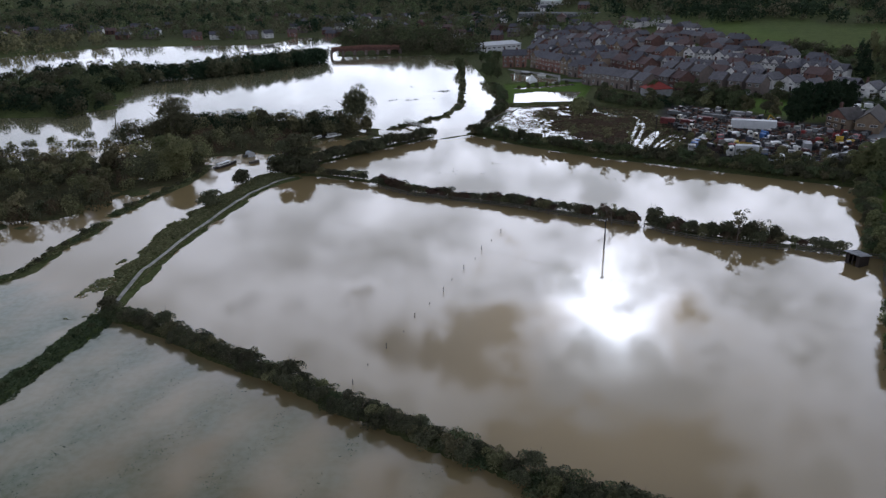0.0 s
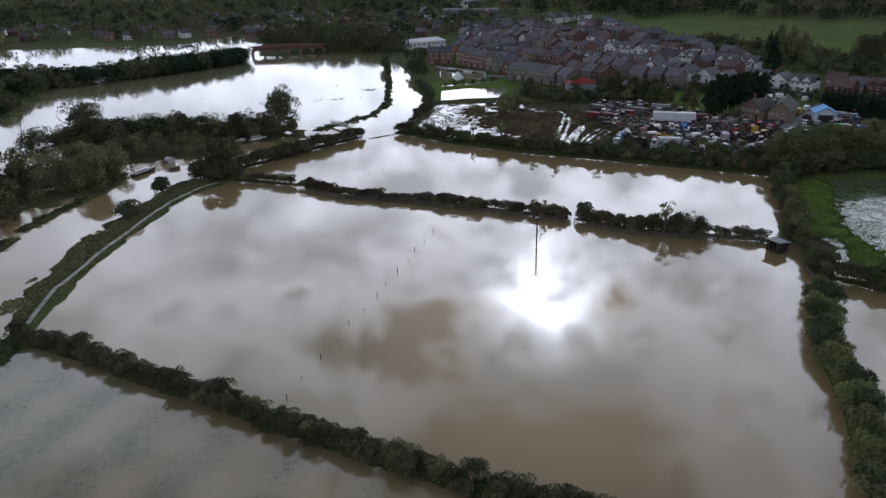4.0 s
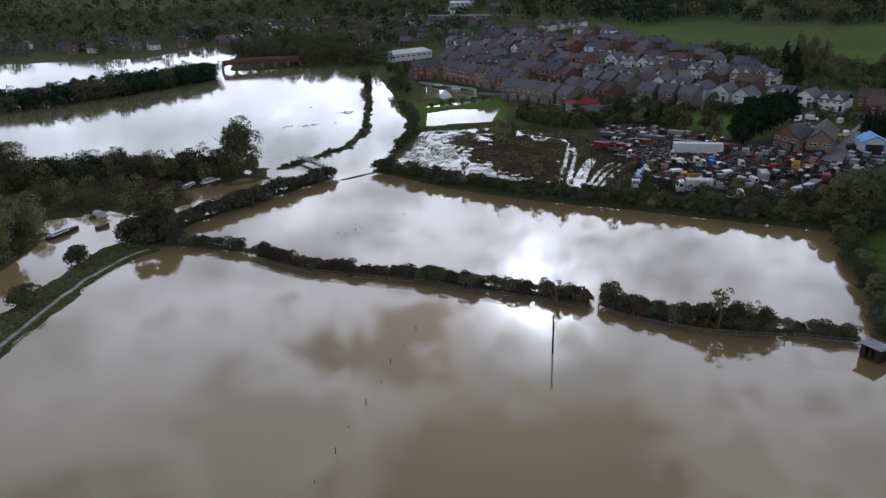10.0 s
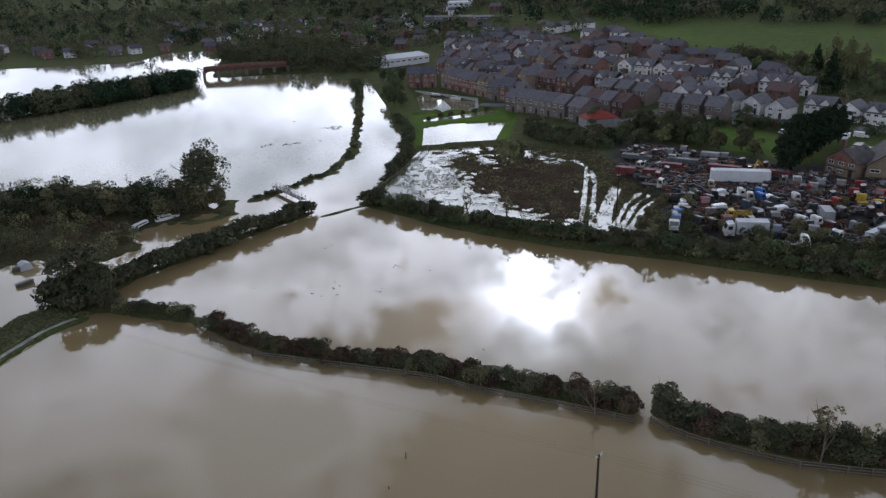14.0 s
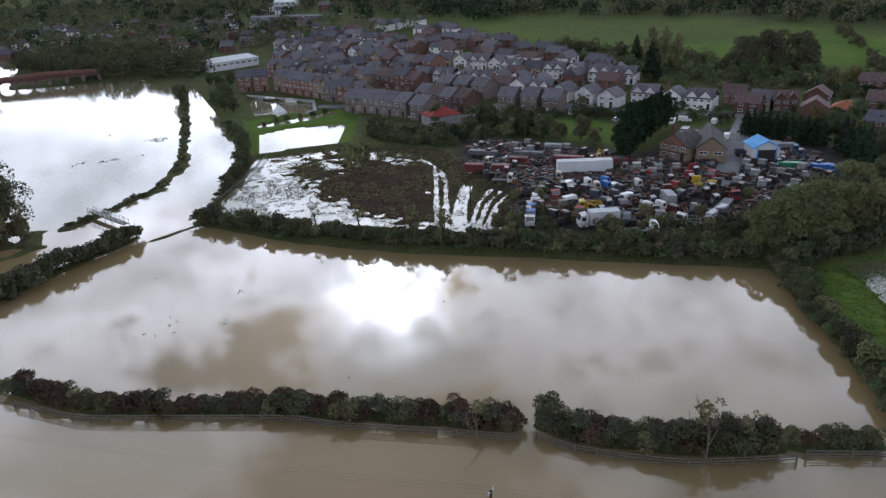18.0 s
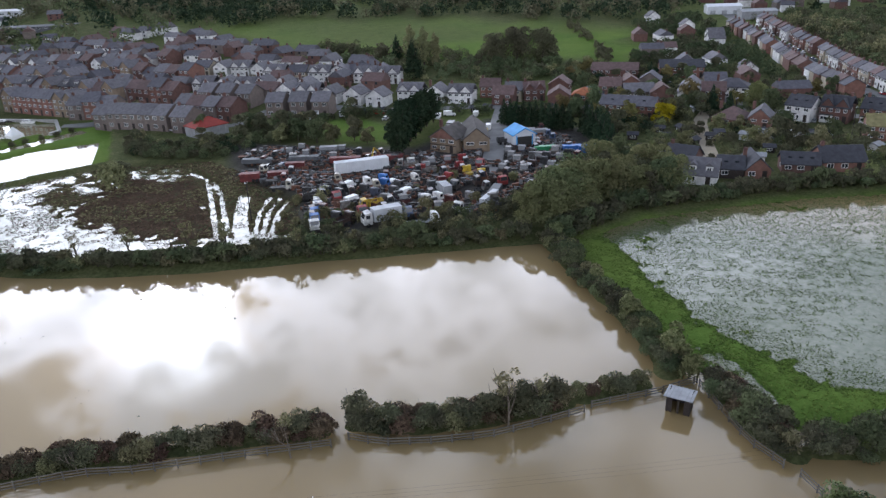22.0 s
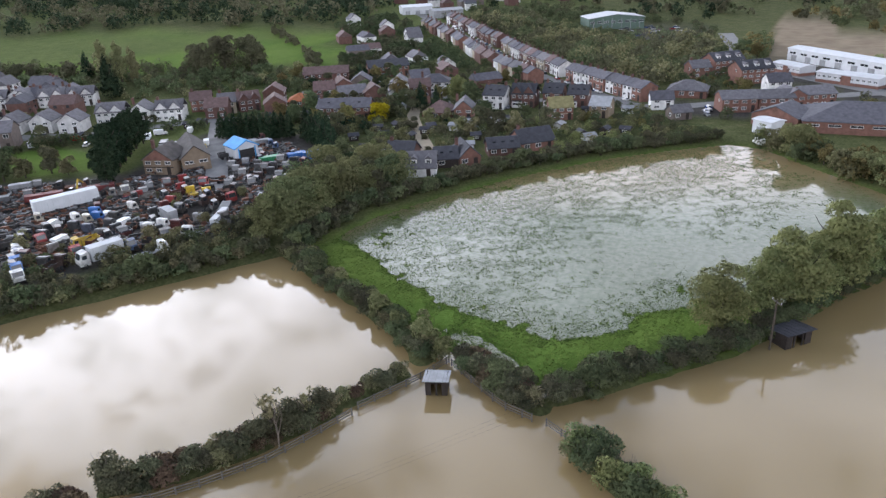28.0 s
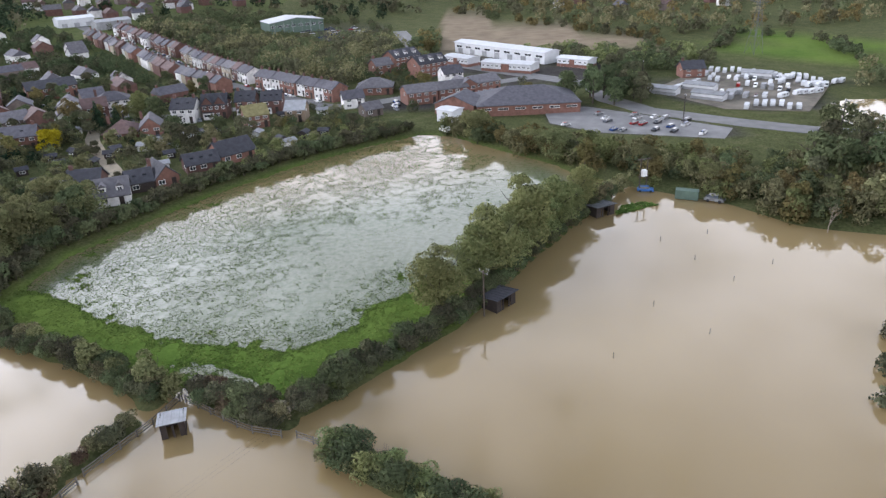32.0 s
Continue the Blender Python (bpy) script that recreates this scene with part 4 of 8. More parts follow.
hedge(STRIP, "low weedy growth on a narrow bank", (7, 2), 1.8, 0.3, 0.5, 0.9, 1, 22, 0.2)
hedge(THIN, "low scrub along a submerged bank", (7, 1), 2.0, 0.25, 0.55, 0.5, 1, 23, 0.15, far=True)
hedge(THIN2, "low scrub along a submerged ditch", (7, 1), 1.7, 0.3, 0.5, 0.4, 1, 24, 0.0, True)
hedge(REED, "straggling reeds and scrub along a river bank", (7, 4, 1), 2.4, 0.25, 0.6, 1.0, 1, 25, 0.25, far=True)
hedge(RIVERBANK, "dark bushes along the river bank", (0, 3, 5), 2.4, 0.7, 1.1, 1.0, 1, 26, far=True)
hedge(FIELDEDGE, "dense green hedge below village gardens", (0, 3, 5, 2), 2.2, 0.8, 1.2, 1.0, 2, 27, far=True)
hedge([(9, 238), (14, 255), (22, 281)], "reedy scrub beside a flooded track", (7, 1), 2.2, 0.4, 0.6, 0.6, 1, 28, 0.2, far=True)

OAK = tree_kind(1, 13.5, 14, LEAF_HEDGE, "tall dark broadleaf tree on a flooded bank", "dome", count=2600, size=0.4)
ROUND = [tree_kind(10, 9, 8, LEAF_GREEN, "rounded green broadleaf tree with dense crown", "dome", 1000, 0.5), tree_kind(11, 8, 6.5, LEAF_HEDGE, "dark green broadleaf tree with dense crown", "dome", 850, 0.48),
         tree_kind(12, 7, 6, LEAF_OLIVE, "olive green bushy tree with dense crown", "dome", 800, 0.48), tree_kind(13, 10, 7.5, LEAF_GREEN, "tall green broadleaf garden tree", "round", 900, 0.5)]
BRIGHT = [tree_kind(20, 10, 8.5, LEAF_BRIGHT, "light green ash tree in a hedgerow", "oval", 4200, 0.27, name="ash_tree"), tree_kind(21, 9, 8, LEAF_BRIGHT, "yellowish green tree in a hedgerow", "oval", 3800, 0.27, name="ash_tree")]
AUTUMN = [tree_kind(30, 8, 7, LEAF_AUTUMN, "tree in brown autumn leaf", "dome", 850, 0.48, name="autumn_tree"), tree_kind(31, 7, 6.5, LEAF_OLIVE, "willow scrub in faded autumn leaf", "dome", 800, 0.48, name="autumn_tree")]
CYPRESS = tree_kind(40, 14.5, 8.0, LEAF_DARK, "very tall dense dark conifer behind the yard", "oval", 3600, 0.42, name="conifer")
POPLAR = tree_kind(42, 17, 6.5, LEAF_OLIVE, "tall thin poplar in a field hedge", "oval", 1500, 0.5, name="poplar")
SPRUCE = tree_kind(41, 9, 4.4, LEAF_DARK, "dark conifer in a screening row", "cone", 800, 0.42, name="conifer")
WILLOW = tree_kind(50, 10, 12, LEAF_WILLOW, "broad willow with grey-green crown", "dome", 3200, 0.42, name="willow")
SALLOW = tree_kind(52, 5.2, 4.2, LEAF_WILLOW, "small pale willow in a hedge", "dome", 900, 0.3, name="willow")
GOLD = tree_kind(51, 6.5, 6, LEAF_YELLOW, "small tree in bright yellow leaf", "dome", 1200, 0.36)
BUSH = [tree_kind(60, 3.6, 4.6, LEAF_HEDGE, "dark rounded bush on wet ground", "bush", 480, 0.38, "bush"), tree_kind(61, 4.5, 5, LEAF_OLIVE, "scrubby willow bush on wet ground", "bush", 500, 0.4, "bush"),
        tree_kind(62, 3.2, 5, LEAF_BROWN, "brownish thorn bush on wet ground", "bush", 420, 0.38, "bush")]
BARE = [bare_kind(70, 5.5, "dead leafless tree in a hedge"), bare_kind(71, 7.0, "thin leafless tree in a hedge")]


def plant(kind, x, y, s=1.0, turn=None, label=""):
    return kind.put(rot_m(x, y, max(gz(x, y), -0.15) - 0.05, (x * 37 + y * 53) % 360 if turn is None else turn, s), label)


TAKEN = []


def clear_of(x, y, r):
    return all(abs(x - a) > r + q or abs(y - b) > r + q for a, b, q in TAKEN)


def scatter(poly, n, kinds, lo, hi, seed, gap=2.0, avoid=()):
    """Plants strewn over a stretch of the plan, kept apart from each other, roofs and open ground."""
    rng = random.Random(seed)
    xs, ys = [p[0] for p in poly], [p[1] for p in poly]
    placed, tries = [], 0
    while len(placed) < n and tries < n * 30:
        tries += 1
        x, y = rng.uniform(min(xs), max(xs)), rng.uniform(min(ys), max(ys))
        if not inside(np.array([x]), np.array([y]), poly)[0] or not clear_of(x, y, 2.0):
            continue
        if any(depth_in(np.array([x]), np.array([y]), a)[0] > -1.5 for a in avoid) or any(math.hypot(x - a, y - b) < gap for a, b in placed):
            continue
        placed.append((x, y))
        plant(rng.choice(kinds), x, y, rng.uniform(lo, hi))


plant(OAK, -32.2, 246, 1.2)
for x, y, s in ((102, 90, 1.1), (110.5, 85, 1.05), (115, 82, 1.4), (119, 79, 1.05), (124, 76.5, 1.45), (129, 73.5, 1.1), (133.5, 70.5, 1.25), (139, 67.5, 0.9), (144, 64.5, 0.95)):
    plant(BRIGHT[int(x) % 2], x, y, s)
for x, y, s in ((147, 60, 0.75), (152, 57, 0.8), (156, 54, 0.7)):
    plant(ROUND[2], x, y, s)
for x, y, s in ((83.5, 127, 0.7), (81.5, 124, 0.55), (87, 136.5, 0.6)):
    plant(ROUND[2], x, y, s)
for x, y, s in ((79, 109, 0.45), (88.5, 98.5, 0.45)):
    plant(ROUND[1], x, y, s)
for x, y, s in ((114.5, 233.5, 0.85), (117.5, 237, 0.98), (122, 241.5, 0.92), (127, 245, 0.86), (132, 249, 0.86), (137, 253, 0.85), (142, 257, 0.82), (147, 260, 0.75)):
    plant(CYPRESS, x, y, s)
for x, y, s in ((203, 338, 1.0), (198.5, 342, 1.05), (207, 335, 0.85)):
    plant(POPLAR, x, y, s)
for x, y, _ in along([(159.5, 240), (168, 219)], 2.1):
    plant(SPRUCE, x, y, 0.9)
for x, y, s in ((168.5, 215, 1.05), (166, 211, 1.1), (163.5, 207, 1.05), (161, 203.5, 1.1), (158, 200, 1.05), (155.5, 196.5, 1.0), (153, 193, 0.95), (167, 206, 1.0), (151, 190, 0.8)):
    plant(SPRUCE, x, y, s)
for x, y, s in ((107, 171, 0.95), (113, 174, 1.0), (119, 173, 1.05), (125, 173, 0.95), (131, 169, 0.75), (104, 173, 0.7), (137, 167, 0.65)):
    plant(WILLOW, x, y, s)
plant(GOLD, 192, 205, 1.15)
for x, y, s in ((86.8, 136, 0.95), (84.5, 131.5, 0.75), (82.2, 125.5, 1.05), (80.5, 122, 0.85), (92.5, 147.5, 0.7), (98, 158, 0.8), (101.5, 164, 0.9)):
    plant(SALLOW, x, y, s)
THORN = tree_kind(54, 5.0, 4.8, LEAF_HEDGE, "tall dark hawthorn in a hedge above flood water", "bush", 900, 0.24, "bush")
SAPLING = tree_kind(53, 7.5, 3.2, LEAF_OLIVE, "thin tall sapling with sparse leaves on a flooded bank", "round", 170, 0.3, name="sapling")
for x, y, s in ((30.5, 217.5, 0.8), (38.2, 211.8, 0.95), (47.3, 206, 1.0), (52.6, 201, 1.0), (62.3, 192, 0.9), (71, 186.5, 0.7)):
    plant(SAPLING, x, y, s)
plant(SAPLING, 57.5, 131.4, 1.0)
for x, y, s in ((53.4, 133.2, 0.7), (56.2, 131.8, 0.95), (59.6, 130.6, 1.05), (63.2, 129.4, 0.9)):
    plant(THORN, x, y, s)
plant(SAPLING, 61.3, 129.4, 0.75)
plant(SAPLING, 36, 144.6, 0.6)
plant(BARE[0], 34.9, 141.8, 1.1)
plant(BARE[1], 56.7, 130, 0.95)
plant(BARE[1], 60.5, 128.4, 0.9)
plant(BARE[1], 131, 22, 0.9)
plant(BARE[0], 16, 155, 0.7)
for x, y, s in ((-47, 190, 1.6), (-44, 193, 1.7), (-40, 190, 1.5), (54, 275, 1.3), (-55, 104, 0.8)):
    plant(BUSH[0], x, y, s)


# ---- buildings ----
def casement(m, xs_, zs_, put):
    """One piece: a white frame with a bar, and two panes set back in it. put maps (across, out, up) to a point."""
    n0 = len(m.v)
    y = (-0.05, -0.01, 0.05)
    nx, nz = len(xs_), len(zs_)
    pts = [put(x, y[0], z) for z in zs_ for x in xs_]
    faces, mats = [], []
    at = lambda i, j: j * nx + i
    for j in range(nz - 1):
        for i in range(nx - 1):
            if i % 2 == 1 and j == 1:
                k = len(pts)
                pts += [put(xs_[i], y[1], zs_[j]), put(xs_[i + 1], y[1], zs_[j]), put(xs_[i + 1], y[1], zs_[j + 1]), put(xs_[i], y[1], zs_[j + 1])]
                ring = [at(i, j), at(i + 1, j), at(i + 1, j + 1), at(i, j + 1)]
                faces += [(ring[a], ring[(a + 1) % 4], k + (a + 1) % 4, k + a) for a in range(4)] + [(k, k + 1, k + 2, k + 3)]
                mats += [0] * 4 + [1]
            else:
                faces.append((at(i, j), at(i + 1, j), at(i + 1, j + 1), at(i, j + 1)))
                mats.append(0)
    k = len(pts)
    pts += [put(x, y[2], z) for x, z in ((xs_[0], zs_[0]), (xs_[-1], zs_[0]), (xs_[-1], zs_[-1]), (xs_[0], zs_[-1]))]
    edge = [at(0, 0), at(nx - 1, 0), at(nx - 1, nz - 1), at(0, nz - 1)]
    faces += [(edge[(a + 1) % 4], edge[a], k + a, k + (a + 1) % 4) for a in range(4)]
    mats += [0] * 4
    m.v += [tuple(p) for p in pts]
    m.f += [tuple(n0 + q for q in fc) for fc in faces]
    m.m += mats


def window(m, x, z, w, h, y, bars=1):
    """A casement 5 cm proud of the wall face at y."""
    f, g = 0.08, 0.04
    xs_ = [x - w / 2, x - w / 2 + f]
    for i in range(bars):
        c = x - w / 2 + w * (i + 1) / (bars + 1)
        xs_ += [c - g, c + g]
    xs_ += [x + w / 2 - f, x + w / 2]
    casement(m, xs_, [z, z + f, z + h - f, z + h], lambda a, o, u: (a, y + o, u))


def side_window(m, y, z, w, h, x, out):
    """The same on a gable wall at x that faces out (1 or -1)."""
    f = 0.08
    casement(m, [y - w / 2, y - w / 2 + f, y + w / 2 - f, y + w / 2], [z, z + f, z + h - f, z + h], lambda a, o, u: (x - out * o, a, u))


def slab(m, pts, t, mat=0):
    """A roof plane of some thickness through four corners."""
    a, b, c = (Vector(p) for p in pts[:3])
    n = (b - a).cross(c - b).normalized() * t
    k = len(pts)
    low = [Vector(p) - n for p in pts]
    m.add(list(pts) + low, [tuple(range(k)), tuple(range(2 * k - 1, k - 1, -1))] + [((i + 1) % k, i, k + i, k + (i + 1) % k) for i in range(k)], mat)


def house_kind(label, w, d, eave_m, rise_m, wall, roof, form="gable", storeys=2, bays=2, chimneys=1, door=True, dormers=0, bay=None, category="house", lights=0, band=None, name="house", sides=True):
    """A house: its front is on the x axis from -w/2 to w/2, it goes back by d. form: gable (ridge along the front), front (gable to the front), hip, or twin (two front gables)."""
    def build():
        t = thing(name, label, category)
        tall = 0.8 if bays else 1.0
        eave, rise = eave_m * tall, rise_m * (0.85 if bays else 1.0)
        o, top = 0.35, eave + rise
        x0, x1 = -w / 2, w / 2
        walls = Mesh()
        walls.box(x0, 0, -1.5, x1, d, eave)
        if form == "gable":
            walls.add([(x0, 0, eave), (x0, d, eave), (x0, d / 2, top), (x0 + 0.25, 0, eave), (x0 + 0.25, d, eave), (x0 + 0.25, d / 2, top)], [(0, 2, 1), (3, 4, 5), (0, 3, 5, 2), (1, 2, 5, 4)])
            walls.add([(x1, 0, eave), (x1, d, eave), (x1, d / 2, top), (x1 - 0.25, 0, eave), (x1 - 0.25, d, eave), (x1 - 0.25, d / 2, top)], [(0, 1, 2), (3, 5, 4), (0, 2, 5, 3), (1, 4, 5, 2)])
        elif form == "front":
            for y in (0, d - 0.25):
                walls.add([(x0, y, eave), (x1, y, eave), (0, y, top), (x0, y + 0.25, eave), (x1, y + 0.25, eave), (0, y + 0.25, top)], [(0, 1, 2), (3, 5, 4), (1, 4, 5, 2), (0, 2, 5, 3)])
        elif form == "twin":
            for c in (-w / 4, w / 4):
                walls.add([(c - w / 4, 0, eave), (c + w / 4, 0, eave), (c, 0, top - 0.2), (c - w / 4, 0.25, eave), (c + w / 4, 0.25, eave), (c, 0.25, top - 0.2)], [(0, 1, 2), (3, 5, 4), (1, 4, 5, 2), (0, 2, 5, 3)])
        part("wall", walls, wall, t)
        r = Mesh()
        k = rise / (d / 2)
        if form == "front":
            k = rise / (w / 2)
            e0 = eave - o * k
            r.profile([(x0 - o, e0), (0, top), (x1 + o, e0), (x1 + o, e0 + 0.22), (0.12, top + 0.24), (-0.12, top + 0.24), (x0 - o, e0 + 0.22)], -o, d + o)
        elif form == "hip":
            i, e0 = min(d / 2, w / 2 - 0.1), eave - o * k
            c = [(x0 - o, -o), (x1 + o, -o), (x1 + o, d + o), (x0 - o, d + o)]
            r.add([(x, y, e0) for x, y in c] + [(x, y, e0 + 0.2) for x, y in c] + [(x0 + i, d / 2, top + 0.2), (x1 - i, d / 2, top + 0.2)],
                  [(3, 2, 1, 0), (0, 1, 5, 4), (1, 2, 6, 5), (2, 3, 7, 6), (3, 0, 4, 7), (4, 5, 9, 8), (6, 7, 8, 9), (5, 6, 9), (7, 4, 8)])
        else:
            e0 = eave - o * k
            ring = [(-o, e0), (d / 2, top), (d + o, e0), (d + o, e0 + 0.22), (d / 2 + 0.12, top + 0.24), (d / 2 - 0.12, top + 0.24), (-o, e0 + 0.22)]
            n = len(ring)
            r.add([(x0 - o, y, z) for y, z in ring] + [(x1 + o, y, z) for y, z in ring], [tuple(range(n - 1, -1, -1)), tuple(range(n, 2 * n))] + [(i, (i + 1) % n, n + (i + 1) % n, n + i) for i in range(n)])
        ro = part("roof", r, roof, t)
        if form == "twin":
            for c in (-w / 4, w / 4):
                m = Mesh()
                m.profile([(c - w / 4 - 0.12, eave - 0.1), (c, top - 0.2), (c + w / 4 + 0.12, eave - 0.1), (c + w / 4 + 0.12, eave + 0.12), (c, top + 0.06), (c - w / 4 - 0.12, eave + 0.12)], -o, d / 2)
                part("gable_roof", m, roof, ro)
        for i in range(lights):
            m = Mesh()
            x, y = x0 + w * (i + 0.7) / (lights + 0.4), d * 0.24
            z = eave + rise * 0.48
            m.box(x - 0.4, y - 0.3, z + 0.16, x + 0.4, y + 0.3, z + 0.42)
            part("rooflight", m, GLASS, ro, "small roof window")
        for i in range(chimneys):
            m = Mesh()
            x = (x0 + 0.7, x1 - 0.7, 0)[i]
            y = d / 2 if form != "front" else d * 0.6
            m.box(x - 0.4, y - 0.3, top - 1.0, x + 0.4, y + 0.3, top + 1.0)
            m.box(x - 0.46, y - 0.36, top + 1.0, x + 0.46, y + 0.36, top + 1.12)
            for p in (-0.2, 0.2):
                m.tube((x + p, y, top + 1.12), (x + p, y, top + 1.45), 0.1, 0.09, 6)
            part("chimney", m, BRICK_DARK, t)
        h = eave / storeys
        for s in range(storeys):
            for b in range(bays):
                x = x0 + w * (b + 0.5) / bays
                if door and s == 0 and b == bays - 1:
                    m = Mesh()
                    m.box(x - 0.5, -0.06, 0, x + 0.5, 0.1, 2.1)
                    m.box(x - 0.3, -0.09, 1.3, x + 0.3, 0.1, 1.9)
                    part("door", m, DARKTIMBER, t)
                    continue
                m = Mesh()
                window(m, x, s * h + 0.38 * h, min(1.5, w / bays * 0.55), h * 0.45, 0)
                part("window", m, [WHITE, GLASS], t)
        if sides:
            for x, out in ((x0, -1), (x1, 1)):
                m = Mesh()
                side_window(m, d * 0.4, (storeys - 1) * h + 0.4 * h, 0.9, h * 0.42, x, out)
                part("window", m, [WHITE, GLASS], t)
        for i in range(dormers):
            x = x0 + w * (i + 0.5) / dormers
            m = Mesh()
            m.box(x - 0.75, d * 0.12, eave, x + 0.75, d * 0.42, eave + rise * 0.7)
            m.add([(x - 0.95, d * 0.08, eave + rise * 0.66), (x + 0.95, d * 0.08, eave + rise * 0.66), (x, d * 0.08, eave + rise * 0.66 + 0.8),
                   (x - 0.95, d * 0.46, eave + rise * 0.66), (x + 0.95, d * 0.46, eave + rise * 0.66), (x, d * 0.46, eave + rise * 0.66 + 0.8)], [(0, 1, 2), (5, 4, 3), (1, 4, 5, 2), (0, 2, 5, 3), (0, 3, 4, 1)], 1)
            g = Mesh()
            window(g, x, eave + rise * 0.18, 1.0, rise * 0.4, d * 0.12)
            part("window", g, [WHITE, GLASS], ro)
            part("dormer", m, [RENDER, TILE_GREY], ro, "white gabled dormer")
        if bay:
            m = Mesh()
            m.box(x0 + 0.4, -0.8, 0, x0 + w * 0.48, 0.1, h * 0.95)
            m.box(x0 + 0.3, -0.95, h * 0.95, x0 + w * 0.48 + 0.1, 0.1, h * 0.95 + 0.2, 1)
            part("bay_window", m, [bay, roof], t)
            m = Mesh()
            window(m, (x0 + 0.4 + x0 + w * 0.48) / 2, h * 0.35, w * 0.36, h * 0.45, -0.8, 2)
            part("window", m, [WHITE, GLASS], t)
        if band:
            m = Mesh()
            m.box(x0 - 0.02, -0.04, eave * 0.47, x1 + 0.02, -0.004, eave * 0.53)
            part("string_course", m, band, t)
        return t

    return Kind(build)


def face(kind, a, b, label="", front=True):
    """Set a house with its front wall between two points of the plan (left and right as one faces it)."""
    (ax, ay), (bx, by) = a, b
    x, y = (ax + bx) / 2, (ay + by) / 2
    deg = math.degrees(math.atan2(by - ay, bx - ax))
    TAKEN.append((x - 4 * math.sin(radians(deg)), y + 4 * math.cos(radians(deg)), 6))
    return kind.put(rot_m(x, y, gz(x, y) + 0.05, deg), label)


TERRACE = [house_kind("narrow red brick terraced house with slate roof", 5.2, 6.6, 5.5, 2.2, BRICK, SLATE, bays=2, chimneys=1, sides=False),
           house_kind("narrow white-fronted terraced house with slate roof", 5.2, 6.6, 5.5, 2.2, RENDER, SLATE, bays=2, chimneys=1, sides=False),
           house_kind("narrow cream terraced house with grey tiles", 5.2, 6.6, 5.5, 2.2, CREAM, TILE_GREY, bays=2, chimneys=1, sides=False),
           house_kind("narrow dark brick terraced house with brown tiles", 5.2, 6.6, 5.7, 2.3, BRICK_DARK, TILE_RED, bays=2, chimneys=1, sides=False)]
TOWN3 = [house_kind("three-storey red brick town house with slate roof", 6, 9, 8, 3.0, BRICK, SLATE, storeys=3, bays=2, chimneys=1, sides=False),
         house_kind("three-storey dark brick town house with dormer", 6, 9, 8, 3.0, BRICK_DARK, TILE_BLACK, storeys=3, bays=2, dormers=1, chimneys=0, sides=False),
         house_kind("three-storey buff town house with front gable", 6, 9, 8, 3.0, BRICK_BUFF, TILE_GREY, "front", storeys=3, bays=2, chimneys=0, sides=False),
         house_kind("grey-brown brick town house with tiled roof", 6, 9, 6.6, 3.0, BRICK_GREY, TILE_GREY, storeys=2, bays=2, chimneys=1, sides=False),
         house_kind("brown brick town house with red tiled roof", 6, 9, 6.6, 3.0, BRICK_DARK, TILE_RED, storeys=2, bays=2, chimneys=1, sides=False)]
SEMI = [house_kind("pair of white rendered houses with twin gables", 9, 8, 4.8, 3.0, RENDER, TILE_GREY, "twin", bays=4, chimneys=1, sides=False),
        house_kind("white rendered house with grey tiled roof", 7, 8, 4.8, 2.8, RENDER, TILE_GREY, "front", bays=2, chimneys=1, sides=False),
        house_kind("rendered house with slate roof and chimney", 8, 8, 4.8, 2.8, CREAM, SLATE, bays=3, chimneys=2, sides=False)]
BACK = [house_kind("small brick house among gardens", 8, 8, 5, 2.8, BRICK, TILE_RED, bays=2, chimneys=1, door=False, sides=False), house_kind("small pale house among gardens", 8, 8, 5, 2.8, RENDER, SLATE, bays=2, chimneys=1, door=False, sides=False),
        house_kind("small brown house among gardens", 9, 8, 5, 3, BRICK_GREY, TILE_GREY, bays=2, chimneys=1, door=False, sides=False)]


def row(kinds, a, b, width, seed, gap=0.0, jitter=0.0):
    """Houses side by side from a to b."""
    rng = random.Random(seed)
    l = math.hypot(b[0] - a[0], b[1] - a[1])
    n = max(1, int(l / (width + gap)))
    ux, uy = (b[0] - a[0]) / l, (b[1] - a[1]) / l
    for i in range(n):
        s = i * (width + gap) + gap / 2
        j = rng.uniform(-jitter, jitter)
        p = (a[0] + ux * s - uy * j, a[1] + uy * s + ux * j)
        face(rng.choice(kinds), p, (p[0] + ux * width, p[1] + uy * width))


# the street end beside the half-flooded meadow
face(house_kind("white rendered pair of houses with black slate roof", 7.4, 8, 5.6, 3, RENDER, TILE_BLACK, bays=3, chimneys=2, lights=2, bay=RENDER), (220.9, 182.7), (221.3, 175.3))
face(house_kind("dark brick pair of houses with pale bay windows", 7.8, 8, 5.6, 3.2, BRICK_DARK, TILE_BLACK, "twin", bays=4, chimneys=2, lights=2, bay=RENDER), (225.2, 174.4), (226.6, 166.8))
face(house_kind("red brick house with dark slate roof", 6.2, 8, 5.6, 3, BRICK, TILE_BLACK, bays=2, chimneys=2, lights=2, bay=RENDER), (230, 165), (230.8, 159))
face(house_kind("dark brick house with slate roof and roof windows", 6.4, 8, 5.2, 2.8, BRICK_DARK, TILE_BLACK, bays=2, chimneys=1, lights=3, bay=RENDER), (231.5, 157), (232.4, 150.7))
face(house_kind("brick house with mossy tiled roof", 7, 8.5, 4.8, 2.8, BRICK, TILE_MOSS, bays=3, chimneys=1, band=CREAM), (211.5, 155.6), (214.8, 149.4))
face(house_kind("pale brick house with grey-blue roof", 6, 8, 4.6, 2.4, BRICK_BUFF, SHEET, bays=2, chimneys=0), (219.3, 146), (219.7, 139.8))
